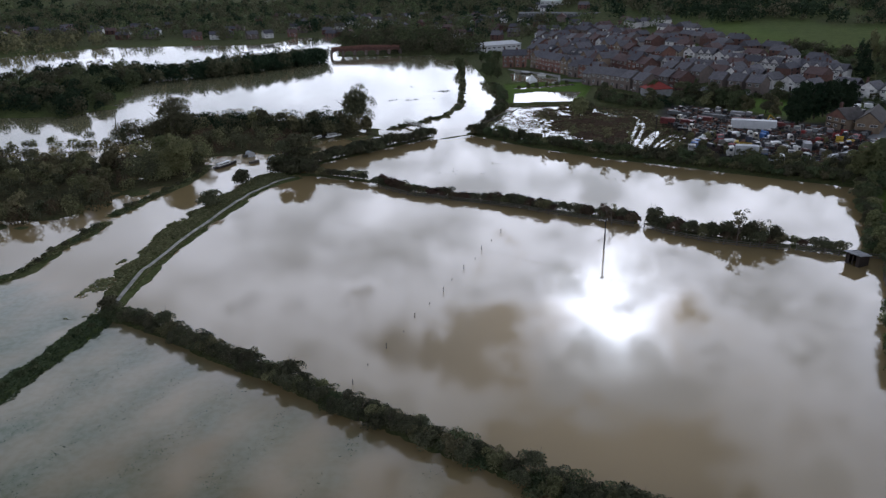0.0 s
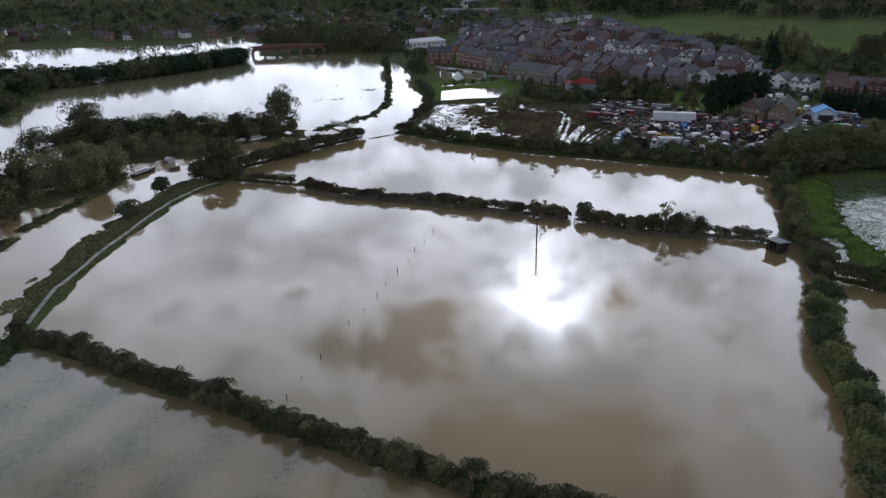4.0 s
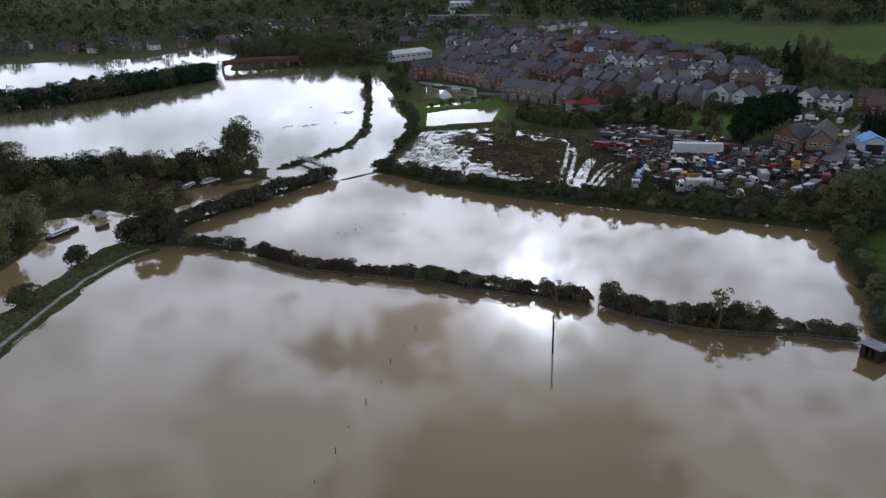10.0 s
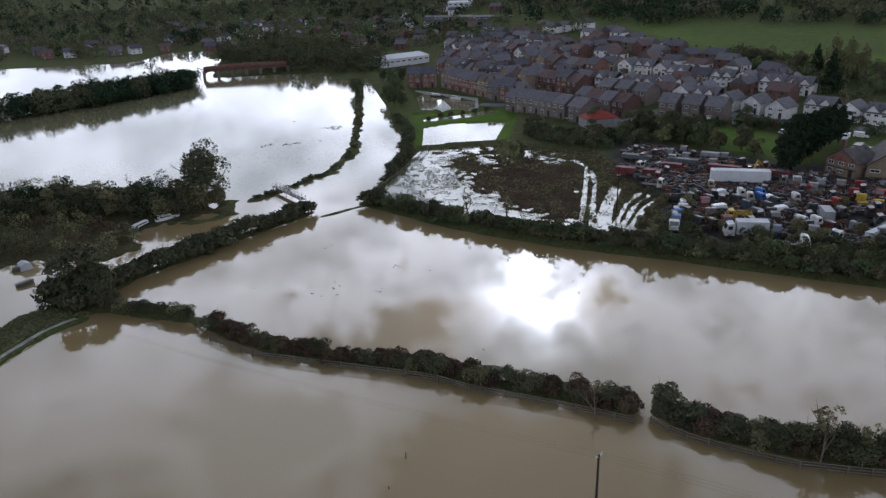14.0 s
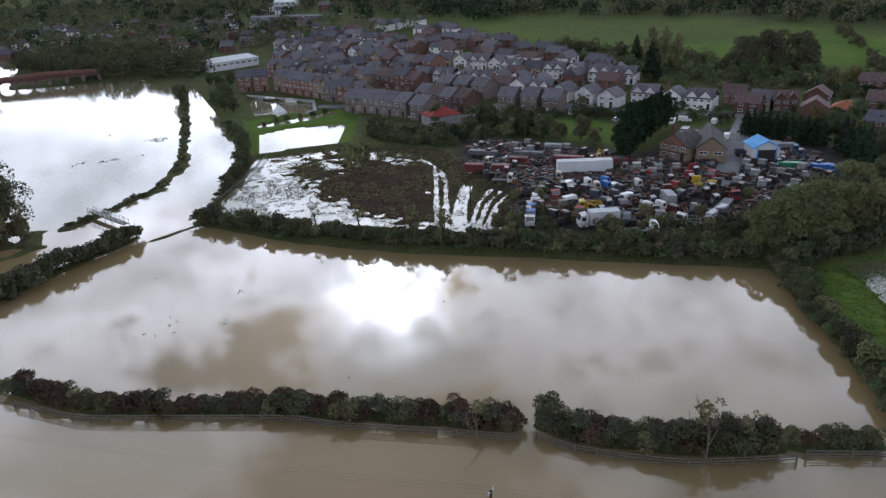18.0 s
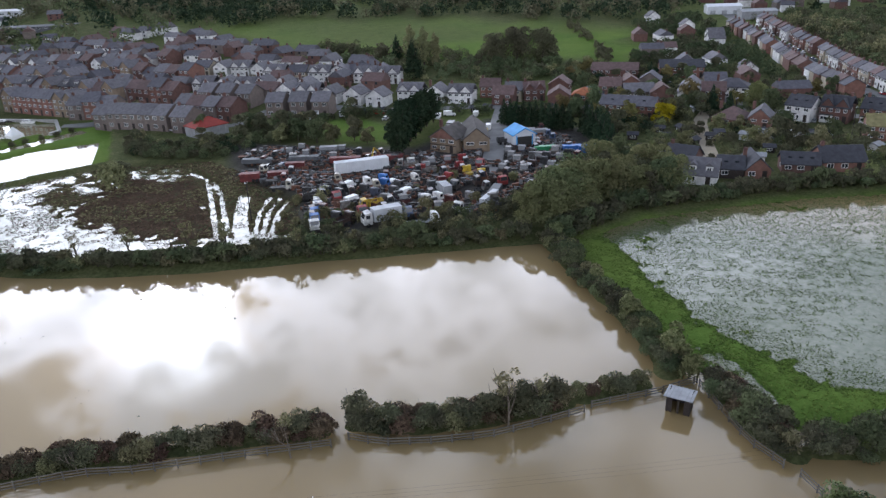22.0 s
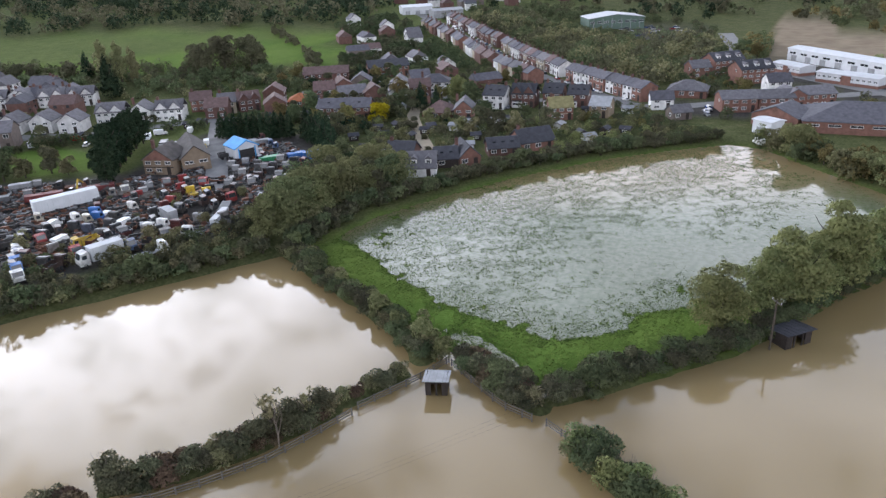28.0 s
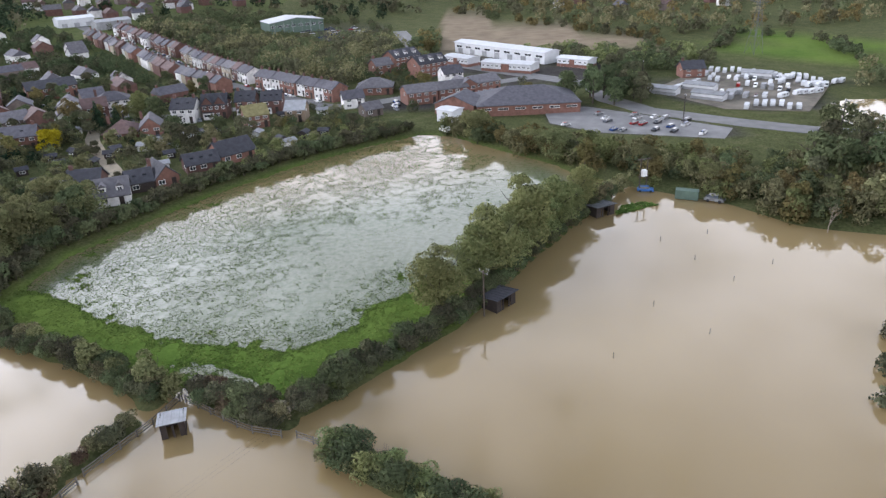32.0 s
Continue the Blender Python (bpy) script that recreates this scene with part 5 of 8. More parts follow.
face(house_kind("small white cottage with slate roof", 6.8, 6, 4, 2.4, RENDER, SLATE, bays=2, chimneys=1), (234.6, 130.5), (237, 124.4))
face(house_kind("brick bungalow with brown hipped roof", 9, 9, 3, 3.4, BRICK, TILE_RED, "hip", storeys=1, bays=3), (200.9, 194.5), (202.1, 185.6))
face(house_kind("brick house with steep grey gable roof", 6, 9, 4.2, 3, BRICK, TILE_GREY, "front", bays=2), (202.7, 184), (205, 178.5))
face(house_kind("low barn conversion with black slate roof", 8, 6, 2.6, 2.4, BRICK_DARK, TILE_BLACK, storeys=1, bays=3, chimneys=0, lights=3), (169, 156.2), (173.6, 149.8))
face(house_kind("brick barn conversion with dark roof and cross gable", 9.5, 8, 3, 3.2, BRICK, TILE_BLACK, storeys=1, bays=3, chimneys=1), (175.8, 149.8), (182.4, 143.6))
face(house_kind("house with dark roof and brick front gable", 5.5, 9, 3, 3, BRICK, TILE_BLACK, "front", storeys=1, bays=2), (158.5, 159.4), (162.3, 155.2))
face(house_kind("low building with dark panels on its roof", 5.5, 8, 2.8, 2.4, DARKTIMBER, TILE_BLACK, storeys=1, bays=2, chimneys=0, lights=2), (155.5, 164), (158.4, 159.8))
face(house_kind("chalet house with grey roof and dormers", 7, 8, 2.8, 3.4, RENDER, TILE_GREY, storeys=1, bays=2, dormers=2, chimneys=0), (146.5, 167.5), (149.6, 161))
face(house_kind("house with dark roof behind garden trees", 7, 8, 3, 3.2, BRICK_DARK, TILE_BLACK, storeys=1, bays=2, chimneys=1), (153.5, 178), (155.2, 171))
face(house_kind("long two-storey brick terrace with slate roof", 17, 8, 5, 2.6, BRICK, SLATE, bays=7, chimneys=2, lights=3), (188.2, 226), (194.9, 210.6))
face(house_kind("brick block with grey tiled roof", 10, 8, 4.6, 2.6, BRICK_GREY, TILE_GREY, bays=4, chimneys=0), (211, 234), (218, 227))
face(house_kind("bungalow with bright orange tiled roof", 8, 8, 2.6, 2.4, BRICK, TILE_ORANGE, "hip", storeys=1, bays=3, chimneys=0), (202, 250.2), (206.2, 243.6))
face(house_kind("long brick flats with brown roof", 18, 9, 5.2, 2.6, BRICK_DARK, TILE_RED, bays=7, chimneys=0), (235, 269.5), (244.8, 254.4))
face(house_kind("long red brick flats with dark roof", 17, 9, 5.2, 2.8, BRICK, TILE_BLACK, bays=7, chimneys=0), (257, 252.6), (268.2, 239.8))
face(house_kind("brick house with front gable", 7, 9, 4.8, 2.6, BRICK, TILE_RED, "front", bays=2), (223.5, 245.5), (228.5, 240.6))
face(house_kind("pale house behind dark garden trees", 11, 8, 5, 2.8, RENDER, SLATE, "hip", bays=4, chimneys=2), (237, 216), (242, 206.3))
for (a, b), k in zip((((183.6, 278.7), (188.6, 273.3)), ((185.4, 267.5), (189.1, 262.5)), ((189.7, 261.6), (195.7, 257))), (house_kind("brick house with tiled roof", 7.2, 8, 5, 2.8, BRICK, TILE_RED, bays=3), house_kind("cream house with brown roof", 6.2, 8, 5, 2.8, CREAM, TILE_GREY, bays=2), house_kind("dark brick semi-detached house", 7.4, 8, 5, 2.8, BRICK_DARK, TILE_RED, "twin", bays=3))):
    face(k, a, b)

# blocks by the link road and the supermarket
LONGBRICK = house_kind("long red brick building with grey roof", 10.5, 8, 5, 2.2, BRICK, TILE_GREY, bays=4, chimneys=0)
for a, b in (((236.7, 110), (241.2, 100.4)), ((241.4, 100), (246, 90.6)), ((250, 88.6), (255.9, 79.8))):
    face(LONGBRICK, a, b)
face(house_kind("brick link building with front gable", 7, 8, 5, 2.4, BRICK, TILE_GREY, "front", bays=2, chimneys=0), (246.4, 93), (249.6, 88))
face(house_kind("single-storey brick hall with grey hipped roof", 12.6, 10, 3.2, 3.0, BRICK, TILE_GREY, "hip", storeys=1, bays=4, chimneys=0, category="building"), (255.3, 130.3), (256.1, 117.7))
R3 = house_kind("three-storey red brick flats with dark roof and dormers", 13, 9, 6.5, 3, BRICK, TILE_BLACK, storeys=3, bays=5, dormers=3, chimneys=0)
face(R3, (301, 122.2), (309.8, 113))
face(R3, (283.8, 110.8), (292.2, 100.4))
face(house_kind("red brick house with grey roof", 7.2, 8, 5, 2.6, BRICK, TILE_GREY, bays=2), (290.7, 128.6), (294.7, 122.6))
face(house_kind("old white cottage with slate roof and chimneys", 7.7, 6, 4.6, 2.8, RENDER, SLATE, bays=3, chimneys=2), (270.9, 100.2), (274.7, 93.5))
face(house_kind("outbuilding with brown tiled roof", 6, 5, 2.8, 2, BRICK_GREY, TILE_GREY, storeys=1, bays=2, chimneys=0), (222, 122), (227, 116))

row(TERRACE[:2] + TERRACE[3:], (277, 173.5), (244.5, 136.3), 5.2, 1, 0.25, 0.4)
row(TERRACE, (339, 229.5), (278.5, 175), 5.2, 2, 0.25, 0.4)
row(TERRACE, (404, 294), (341, 231.5), 5.2, 3, 0.6, 0.9)
row(TERRACE, (268, 179.5), (297, 208.5), 5.2, 4, 0.25, 0.4)
row(TERRACE[1:], (299, 210.5), (333, 241), 5.2, 5, 0.25, 0.4)
row(TERRACE, (335, 243), (390, 298), 5.2, 6, 0.8, 0.9)

# the estate by the river basin
row(TOWN3[:2], (30.2, 402.1), (44.3, 400), 6.8, 7)
row([TOWN3[0], TOWN3[2], TOWN3[0]], (45.6, 399), (63.3, 360), 6, 8)
row([TOWN3[3], TOWN3[3], TOWN3[1]], (63.5, 339), (80.3, 312.8), 6, 9)
row([TOWN3[3]], (80, 311.5), (85, 303.1), 7, 10)
for i, (a, b, kinds, w, gap) in enumerate((((53.6, 476), (78.4, 417.3), TOWN3, 6, 0.5), ((75.7, 390), (97.6, 351.9), TOWN3, 6, 0), ((88.6, 331.8), (102, 307), TOWN3[3:], 6, 0),
                                           ((89.7, 430.5), (112.2, 379), TOWN3 + SEMI[2:], 6, 1), ((78.3, 486.4), (105.9, 427.2), TOWN3[3:] + SEMI[1:], 6, 2), ((63, 529.7), (88.4, 461.6), TOWN3[3:] + SEMI[1:], 7, 2),
                                           ((107.3, 365.4), (124.4, 342), SEMI[:2], 8.6, 0.6), ((125.7, 331), (153.2, 286), SEMI[:2], 8.6, 0.8), ((137.8, 363.7), (178, 315), SEMI, 8.6, 1.2),
                                           ((124, 348), (143, 322), SEMI[:2], 8.6, 0.6), ((120, 398), (141, 366), SEMI + TOWN3[4:], 8, 1.5), ((112, 310), (131, 290), TOWN3[3:] + SEMI[2:], 7, 1), ((102, 345), (116, 322), TOWN3[3:], 7, 1),
                                           ((158, 296), (176, 270), SEMI[:2], 8.6, 1), ((150, 350), (176, 325), SEMI[1:], 8, 1), ((66, 400), (80, 372), TOWN3, 6, 0), ((48, 440), (66, 404), TOWN3, 6, 0.4), ((100, 470), (122, 415), SEMI[1:] + TOWN3[3:], 8, 2), ((60, 360), (75, 345), TOWN3, 6, 0))):
    row(kinds, a, b, w, 20 + i, gap, 0.8)


def shed_block(label, w, d, eave, rise, wall, roof, form="gable", stripes=0, glaze=0, doors=0, name="industrial_building", plinth=0.0, bay=False):
    """A plain long building of sheet or brick with its glazing and doors."""
    k = house_kind(label, w, d, eave, rise, wall, roof, form, storeys=1, bays=0, chimneys=0, door=False, category="building", name=name, sides=False)

    def build():
        t = k.build()
        for i in range(glaze):
            m = Mesh()
            window(m, -w / 2 + w * (i + 0.5) / glaze, eave * 0.55, w / glaze * 0.6, eave * 0.22, 0, 1)
            part("window", m, [WHITE, GLASS], t)
        for i in range(doors):
            m = Mesh()
            x = -w / 2 + w * (i + 0.5) / doors
            m.box(x - 1.5, -0.08, 0, x + 1.5, 0.1, eave * 0.5)
            for z in range(4):
                m.box(x - 1.5, -0.11, eave * 0.12 * z + 0.1, x + 1.5, -0.08, eave * 0.12 * z + 0.16)
            part("loading_door", m, SHEET, t)
        if bay:
            # no real opening: a black panel on the wall paints the bay's inner shade
            m = Mesh()
            m.box(-w * 0.33, -0.05, 0, w * 0.33, 0.12, eave * 0.86)
            part("open_bay", m, CHASSIS, t, "black panel standing in for the shaded opening of the bay")
            for x in (-w * 0.36, w * 0.36):
                m = Mesh()
                m.box(x - 0.14, -0.16, 0, x + 0.14, 0.1, eave)
                part("bay_post", m, SHEET_BLUE, t, "blue post beside the opening")
        if plinth:
            m = Mesh()
            m.box(-w / 2 - 0.05, -0.05, 0, w / 2 + 0.05, d + 0.05, plinth)
            part("plinth", m, BRICK, t, "red brick base")
            m = Mesh()
            m.box(-w * 0.09, -0.12, 0, w * 0.07, 0.06, eave * 0.94)
            part("brick_bay", m, BRICK, t, "red brick entrance bay")
        for i in range(stripes):
            m = Mesh()
            x = -w / 2 + w * (i + 0.5) / stripes
            m.box(x - 0.12, -0.07, 0, x + 0.12, -0.004, eave)
            part("wall_rib", m, SHEET, t)
        return t

    return Kind(build)


face(shed_block("long white office block with grey glazing", 56, 9, 4.6, 0.7, SHEET_WHITE, SHEET_WHITE, glaze=9, doors=7), (346, 100), (306.5, 62))
face(shed_block("white two-storey office with brick corner", 15, 7, 3.2, 0.5, SHEET_WHITE, SHEET_WHITE, glaze=7, plinth=1.1), (316, 103.5), (305, 93))
face(shed_block("low white office with brick bays", 22, 7.5, 3.4, 0.5, SHEET_WHITE, SHEET_WHITE, glaze=11, plinth=1.1), (297, 87.4), (286, 68))
face(shed_block("small white office with brick base", 14, 7, 3.2, 0.5, SHEET_WHITE, SHEET_WHITE, glaze=6, plinth=1.2), (302, 57), (293.5, 45.5))
face(shed_block("green glazed warehouse with pale roof", 32, 20, 6, 2.0, SHEET_GREEN, SHEET_WHITE, "front", glaze=8, stripes=6), (416.4, 209), (433.5, 182))
face(shed_block("white warehouse at the end of the street", 20, 11, 4.6, 1.2, SHEET_WHITE, SHEET_WHITE, doors=3), (421, 336), (435, 321.5))
face(shed_block("long grey-green warehouse with roller doors", 20, 10, 4.4, 1.2, SHEET, SHEET, doors=3), (416, 310), (430.5, 296.5))
face(shed_block("white boat-yard warehouse with shallow roof", 32, 20, 4.2, 1.4, SHEET_WHITE, SHEET_WHITE, glaze=8), (22, 478), (50, 495))
face(shed_block("brick shed with bright red sheet roof", 10.5, 8, 3.2, 2.2, SHEET, SHEET_RED, "hip", stripes=5), (83, 295.5), (93.4, 297))
face(shed_block("large supermarket with grey hipped roof", 31, 20, 3.2, 3.6, BRICK, SLATE, "hip", glaze=6, name="supermarket"), (219.6, 88), (222.6, 55))
face(shed_block("supermarket wing with grey gable roof", 13, 10, 3.0, 2.6, BRICK, SLATE, "front", name="supermarket"), (226, 101), (221, 87.5))
for a, b, w in (((70, 660), (136, 622), 76), ((66, 690), (120, 668), 58), ((88, 640), (126, 618), 44)):
    face(shed_block("long dark-roofed depot beyond the estate", w, 8, 2.6, 1.0, SHEET_DARK, SHEET_DARK, glaze=9), a, b)
face(shed_block("white depot building with pale roof", 30, 14, 5, 1.2, SHEET_WHITE, SHEET_WHITE, glaze=6), (92, 742), (120, 730))
face(shed_block("square white block above dark trees", 10, 10, 13, 0.4, SHEET_WHITE, SHEET, glaze=2), (170, 724), (179, 720))
face(shed_block("blue sheet canopy over a workshop bay", 6.4, 7, 3.6, 1.6, SHEET_WHITE, SHEET_BLUE, "front", name="workshop", bay=True), (141.5, 217), (147.3, 214.6))
office = face(house_kind("old timber-framed yard office with brick gable", 8.2, 8, 4.8, 3.2, BRICK_BUFF, TILE_BROWN, "front", bays=3, chimneys=1, band=DARKTIMBER, category="building"), (124.4, 233), (127.4, 224.2))
m = Mesh()
m.add([(-4.0, -0.06, 3.75), (4.0, -0.06, 3.75), (0, -0.06, 6.45), (-4.0, -0.003, 3.75), (4.0, -0.003, 3.75), (0, -0.003, 6.45)], [(0, 1, 2), (3, 5, 4), (0, 3, 4, 1), (1, 4, 5, 2), (2, 5, 3, 0)])
part("brick_gable", m, BRICK, office, "red brick gable")
face(shed_block("long buff workshop with worn grey roof", 7, 17, 3.6, 2.8, BRICK_BUFF, TILE_BROWN, "front", glaze=2, name="workshop"), (129, 224.4), (135.6, 219.4))
face(shed_block("white bay with open loading front", 6, 5, 3.4, 0.3, SHEET_WHITE, SHEET_WHITE, doors=1, name="loading_bay"), (216.5, 99), (213, 94))
for a, b, k in (((-219.9, 618), (-206, 622), BACK[0]), ((-203, 623), (-195, 626), BACK[1]), ((-169, 620), (-162, 624), BACK[2]), ((-158, 628), (-150, 633), BACK[1]), ((-140, 640), (-132, 642), BACK[0])):
    face(k, a, b)


def far_houses(poly, n, seed, way, kinds=None, gap=6):
    """Houses strewn over the far parts of the village, in loose rows."""
    rng = random.Random(seed)
    xs, ys = [p[0] for p in poly], [p[1] for p in poly]
    done = tries = 0
    while done < n and tries < n * 40:
        tries += 1
        x, y = rng.uniform(min(xs), max(xs)), rng.uniform(min(ys), max(ys))
        if not inside(np.array([x]), np.array([y]), poly)[0] or not clear_of(x, y, gap):
            continue
        a = radians(way + rng.choice((0, 0, 90)) + rng.uniform(-8, 8))
        face(rng.choice(kinds or BACK), (x - 4 * math.cos(a), y - 4 * math.sin(a)), (x + 4 * math.cos(a), y + 4 * math.sin(a)))
        done += 1


def crowd(name, label, poly, n, seed, way, gap=6.0):
    """The farther houses of the village, joined into one mesh."""
    rng = random.Random(seed)
    xs, ys = [p[0] for p in poly], [p[1] for p in poly]
    out, done, tries = Mesh(), 0, 0
    while done < n and tries < n * 40:
        tries += 1
        x, y = rng.uniform(min(xs), max(xs)), rng.uniform(min(ys), max(ys))
        if not inside(np.array([x]), np.array([y]), poly)[0] or not clear_of(x, y, gap):
            continue
        w, d, eave, rise = rng.uniform(7, 11), rng.uniform(6.5, 8), rng.uniform(3.6, 4.6), rng.uniform(2, 2.8)
        q = rot_m(x, y, gz(x, y), way + rng.choice((0, 0, 90)) + rng.uniform(-8, 8))
        wall, roof = rng.choice((0, 0, 1, 2)), rng.choice((3, 4, 4, 5))
        h = Mesh()
        h.box(-w / 2, 0, -1, w / 2, d, eave, wall)
        ring = [(-0.3, eave - 0.2), (d / 2, eave + rise), (d + 0.3, eave - 0.2), (d / 2, eave - 0.3)]
        h.add([(-w / 2 - 0.3, a, b) for a, b in ring] + [(w / 2 + 0.3, a, b) for a, b in ring], [(0, 3, 2, 1), (4, 5, 6, 7), (0, 1, 5, 4), (1, 2, 6, 5), (2, 3, 7, 6), (3, 0, 4, 7)], roof)
        for a in (-w / 4, w / 4):
            for b in (0.9, eave - 1.4):
                h.box(a - 0.55, -0.05, b, a + 0.55, 0.02, b + 1.0, 6)
        c = rng.choice((-1, 1)) * (w / 2 - 0.8)
        h.box(c - 0.35, d / 2 - 0.3, eave, c + 0.35, d / 2 + 0.3, eave + rise + 0.8, 0)
        out.add([q @ Vector(p) for p in h.v], h.f)
        out.m[-len(h.m):] = h.m
        TAKEN.append((x, y, 5))
        done += 1
    tagged(new(name, out.data(name, [BRICK_DARK, BRICK_GREY, RENDER, TILE_RED, SLATE, TILE_GREY, GLASS])), label, "houses", kind="stuff")


crowd("valley_houses", "distant houses along the far side of the valley", [(-140, 640), (60, 560), (110, 520), (130, 640), (60, 900), (-250, 950)], 90, 51, -20)
crowd("estate_houses", "crowded brick and rendered houses of the estate", [(62, 430), (110, 345), (150, 300), (182, 322), (170, 420), (150, 520), (62, 580)], 70, 52, -62, 1.5)
crowd("west_houses", "distant houses among trees beyond the floods", [(-420, 640), (-200, 640), (-150, 680), (-300, 800), (-500, 760)], 40, 59, 10)
crowd("back_street_houses", "houses in gardens behind the terraced street", [(250, 195), (290, 235), (330, 290), (360, 330), (330, 320), (280, 275), (262, 255)], 8, 57, 45, 3.0)
crowd("east_houses", "distant houses beyond the ploughed field", [(470, 0), (560, 60), (760, -40), (640, -140), (500, -100)], 40, 54, 20)
crowd("street_end_houses", "houses and sheds beyond the end of the street", [(430, 330), (560, 250), (640, 330), (520, 430)], 40, 55, 40)
SMALL = [house_kind("small brown-roofed house in a crowded village", 7.5, 7.5, 4.8, 2.8, BRICK_DARK, TILE_RED, bays=2, chimneys=0, door=False, sides=False), house_kind("small slate-roofed house in a crowded village", 7.5, 7.5, 4.8, 2.8, BRICK_GREY, SLATE, bays=2, chimneys=0, door=False, sides=False),
         house_kind("small white house with a front gable in a crowded village", 7, 7.5, 4.6, 3, RENDER, TILE_GREY, "front", bays=2, chimneys=0, door=False, sides=False)]
far_houses([(262, 250), (280, 262), (330, 310), (372, 352), (400, 345), (345, 275), (290, 225)], 6, 57, 48, SMALL, 3)
far_houses([(176, 262), (200, 236), (232, 206), (256, 228), (232, 250), (214, 262), (190, 288)], 10, 58, -55, SMALL, 2.5)


# ---- vehicles ----
def axle(parent, x, half, r=0.5, w=0.3):
    """A pair of wheels on their axle."""
    m = Mesh()
    m.tube((x, -half, r), (x, half, r), 0.08, 0.08, 5)
    for y in (-half, half):
        m.tube((x, y - w / 2, r), (x, y + w / 2, r), r, r, 10)
    part("axle", m, RUBBER, parent)


def ribbed(x0, x1, half, step):
    """The outline of a ribbed box, seen from above."""
    n = int((x1 - x0 - 0.1) / step)
    low = [(x0, -half)]
    for i in range(n):
        x = x0 + 0.1 + step * (i + 0.4)
        low += [(x, -half), (x + 0.03, -half - 0.045), (x + 0.12, -half - 0.045), (x + 0.15, -half)]
    low.append((x1, -half))
    return low + [(x, -y) for x, y in low[::-1]]


def cab_body(x0, mat_i=0):
    """A lorry cab with raked front, seen from the side in x and z; the front is towards -x."""
    m = Mesh()
    m.profile([(x0, 0.6), (x0 + 2.0, 0.6), (x0 + 2.0, 3.0), (x0 + 1.7, 3.25), (x0 + 0.5, 3.05), (x0 + 0.12, 2.0), (x0, 1.6)][::-1], -1.2, 1.2, mat_i)
    return m


def cab_glass(x0):
    m = Mesh()
    m.add([(x0 + 0.1, -1.05, 1.95), (x0 + 0.1, 1.05, 1.95), (x0 + 0.46, 1.05, 2.95), (x0 + 0.46, -1.05, 2.95), (x0 + 0.2, -1.05, 1.95), (x0 + 0.2, 1.05, 1.95), (x0 + 0.56, 1.05, 2.95), (x0 + 0.56, -1.05, 2.95)],
          [(0, 3, 2, 1), (4, 5, 6, 7), (0, 1, 5, 4), (2, 3, 7, 6), (1, 2, 6, 5), (3, 0, 4, 7)])
    m.box(x0 + 0.6, -1.23, 1.95, x0 + 1.5, 1.23, 2.7)
    return m


def lorry_kind(label, body, length, paint=None, high=2.6, cab=True, box_mat=None, wrecked=False, tip=False):
    def build():
        t = thing("lorry", label, "lorry", "vehicles in the breaker's yard")
        f = Mesh()
        f.box(0.3, -0.45, 0.65, 2.2 + length, 0.45, 0.95)
        part("chassis", f, CHASSIS, t)
        if cab:
            c = part("cab", cab_body(0), paint or PAINT_CAB, t)
            part("windscreen", cab_glass(0), GLASS, c)
            m = Mesh()
            m.box(-0.12, -1.2, 0.45, 0.02, 1.2, 0.85)
            part("bumper", m, CHASSIS, c)
            axle(t, 1.0, 1.05)
        if length > 0:
            m = Mesh()
            if tip:
                a, b = 2.3, 2.2 + length
                m.add([(a, -1.25, 0.95), (b, -1.25, 0.95), (b, 1.25, 0.95), (a, 1.25, 0.95), (a, -1.25, 1 + high), (b, -1.25, 1 + high), (b, 1.25, 1 + high), (a, 1.25, 1 + high),
                       (a + 0.1, -1.15, 1 + high), (b - 0.1, -1.15, 1 + high), (b - 0.1, 1.15, 1 + high), (a + 0.1, 1.15, 1 + high), (a + 0.1, -1.15, 1.05), (b - 0.1, -1.15, 1.05), (b - 0.1, 1.15, 1.05), (a + 0.1, 1.15, 1.05)],
                      [(3, 2, 1, 0), (0, 1, 5, 4), (1, 2, 6, 5), (2, 3, 7, 6), (3, 0, 4, 7), (4, 5, 9, 8), (5, 6, 10, 9), (6, 7, 11, 10), (7, 4, 8, 11), (8, 9, 13, 12), (9, 10, 14, 13), (10, 11, 15, 14), (11, 8, 12, 15), (12, 13, 14, 15)])
            else:
                m.prism(ribbed(2.3, 2.2 + length, 1.25, 1.2), 0.98, 1.0 + high)
            part(body, m, box_mat or PAINT_BODY, t)
            for x in ((1.2 + length,) if length < 6 else (1.2 + length, 0.1 + length)):
                axle(t, x, 1.05)
        return t

    return Kind(build)


def trailer_kind(label, length, mat, high=2.7, name="trailer", stripe=None):
    def build():
        t = thing(name, label, "trailer", "vehicles in the breaker's yard")
        m = Mesh()
        m.prism(ribbed(0, length, 1.25, 1.1), 1.1, 1.1 + high)
        b = part("body", m, mat, t)
        if stripe:
            m = Mesh()
            m.box(length * 0.25, -1.31, 2.3, length * 0.7, -1.29, 2.62)
            part("lettering_bar", m, stripe, b)
        m = Mesh()
        m.box(0.2, -0.5, 0.85, length - 0.2, 0.5, 1.1)
        part("chassis", m, CHASSIS, t)
        for x in (length - 1.2, length - 2.4):
            axle(t, x, 1.05)
        m = Mesh()
        for y in (-0.8, 0.8):
            m.box(1.5, y - 0.08, 0, 1.7, y + 0.08, 1.1)
        part("landing_legs", m, CHASSIS, t)
        return t

    return Kind(build)


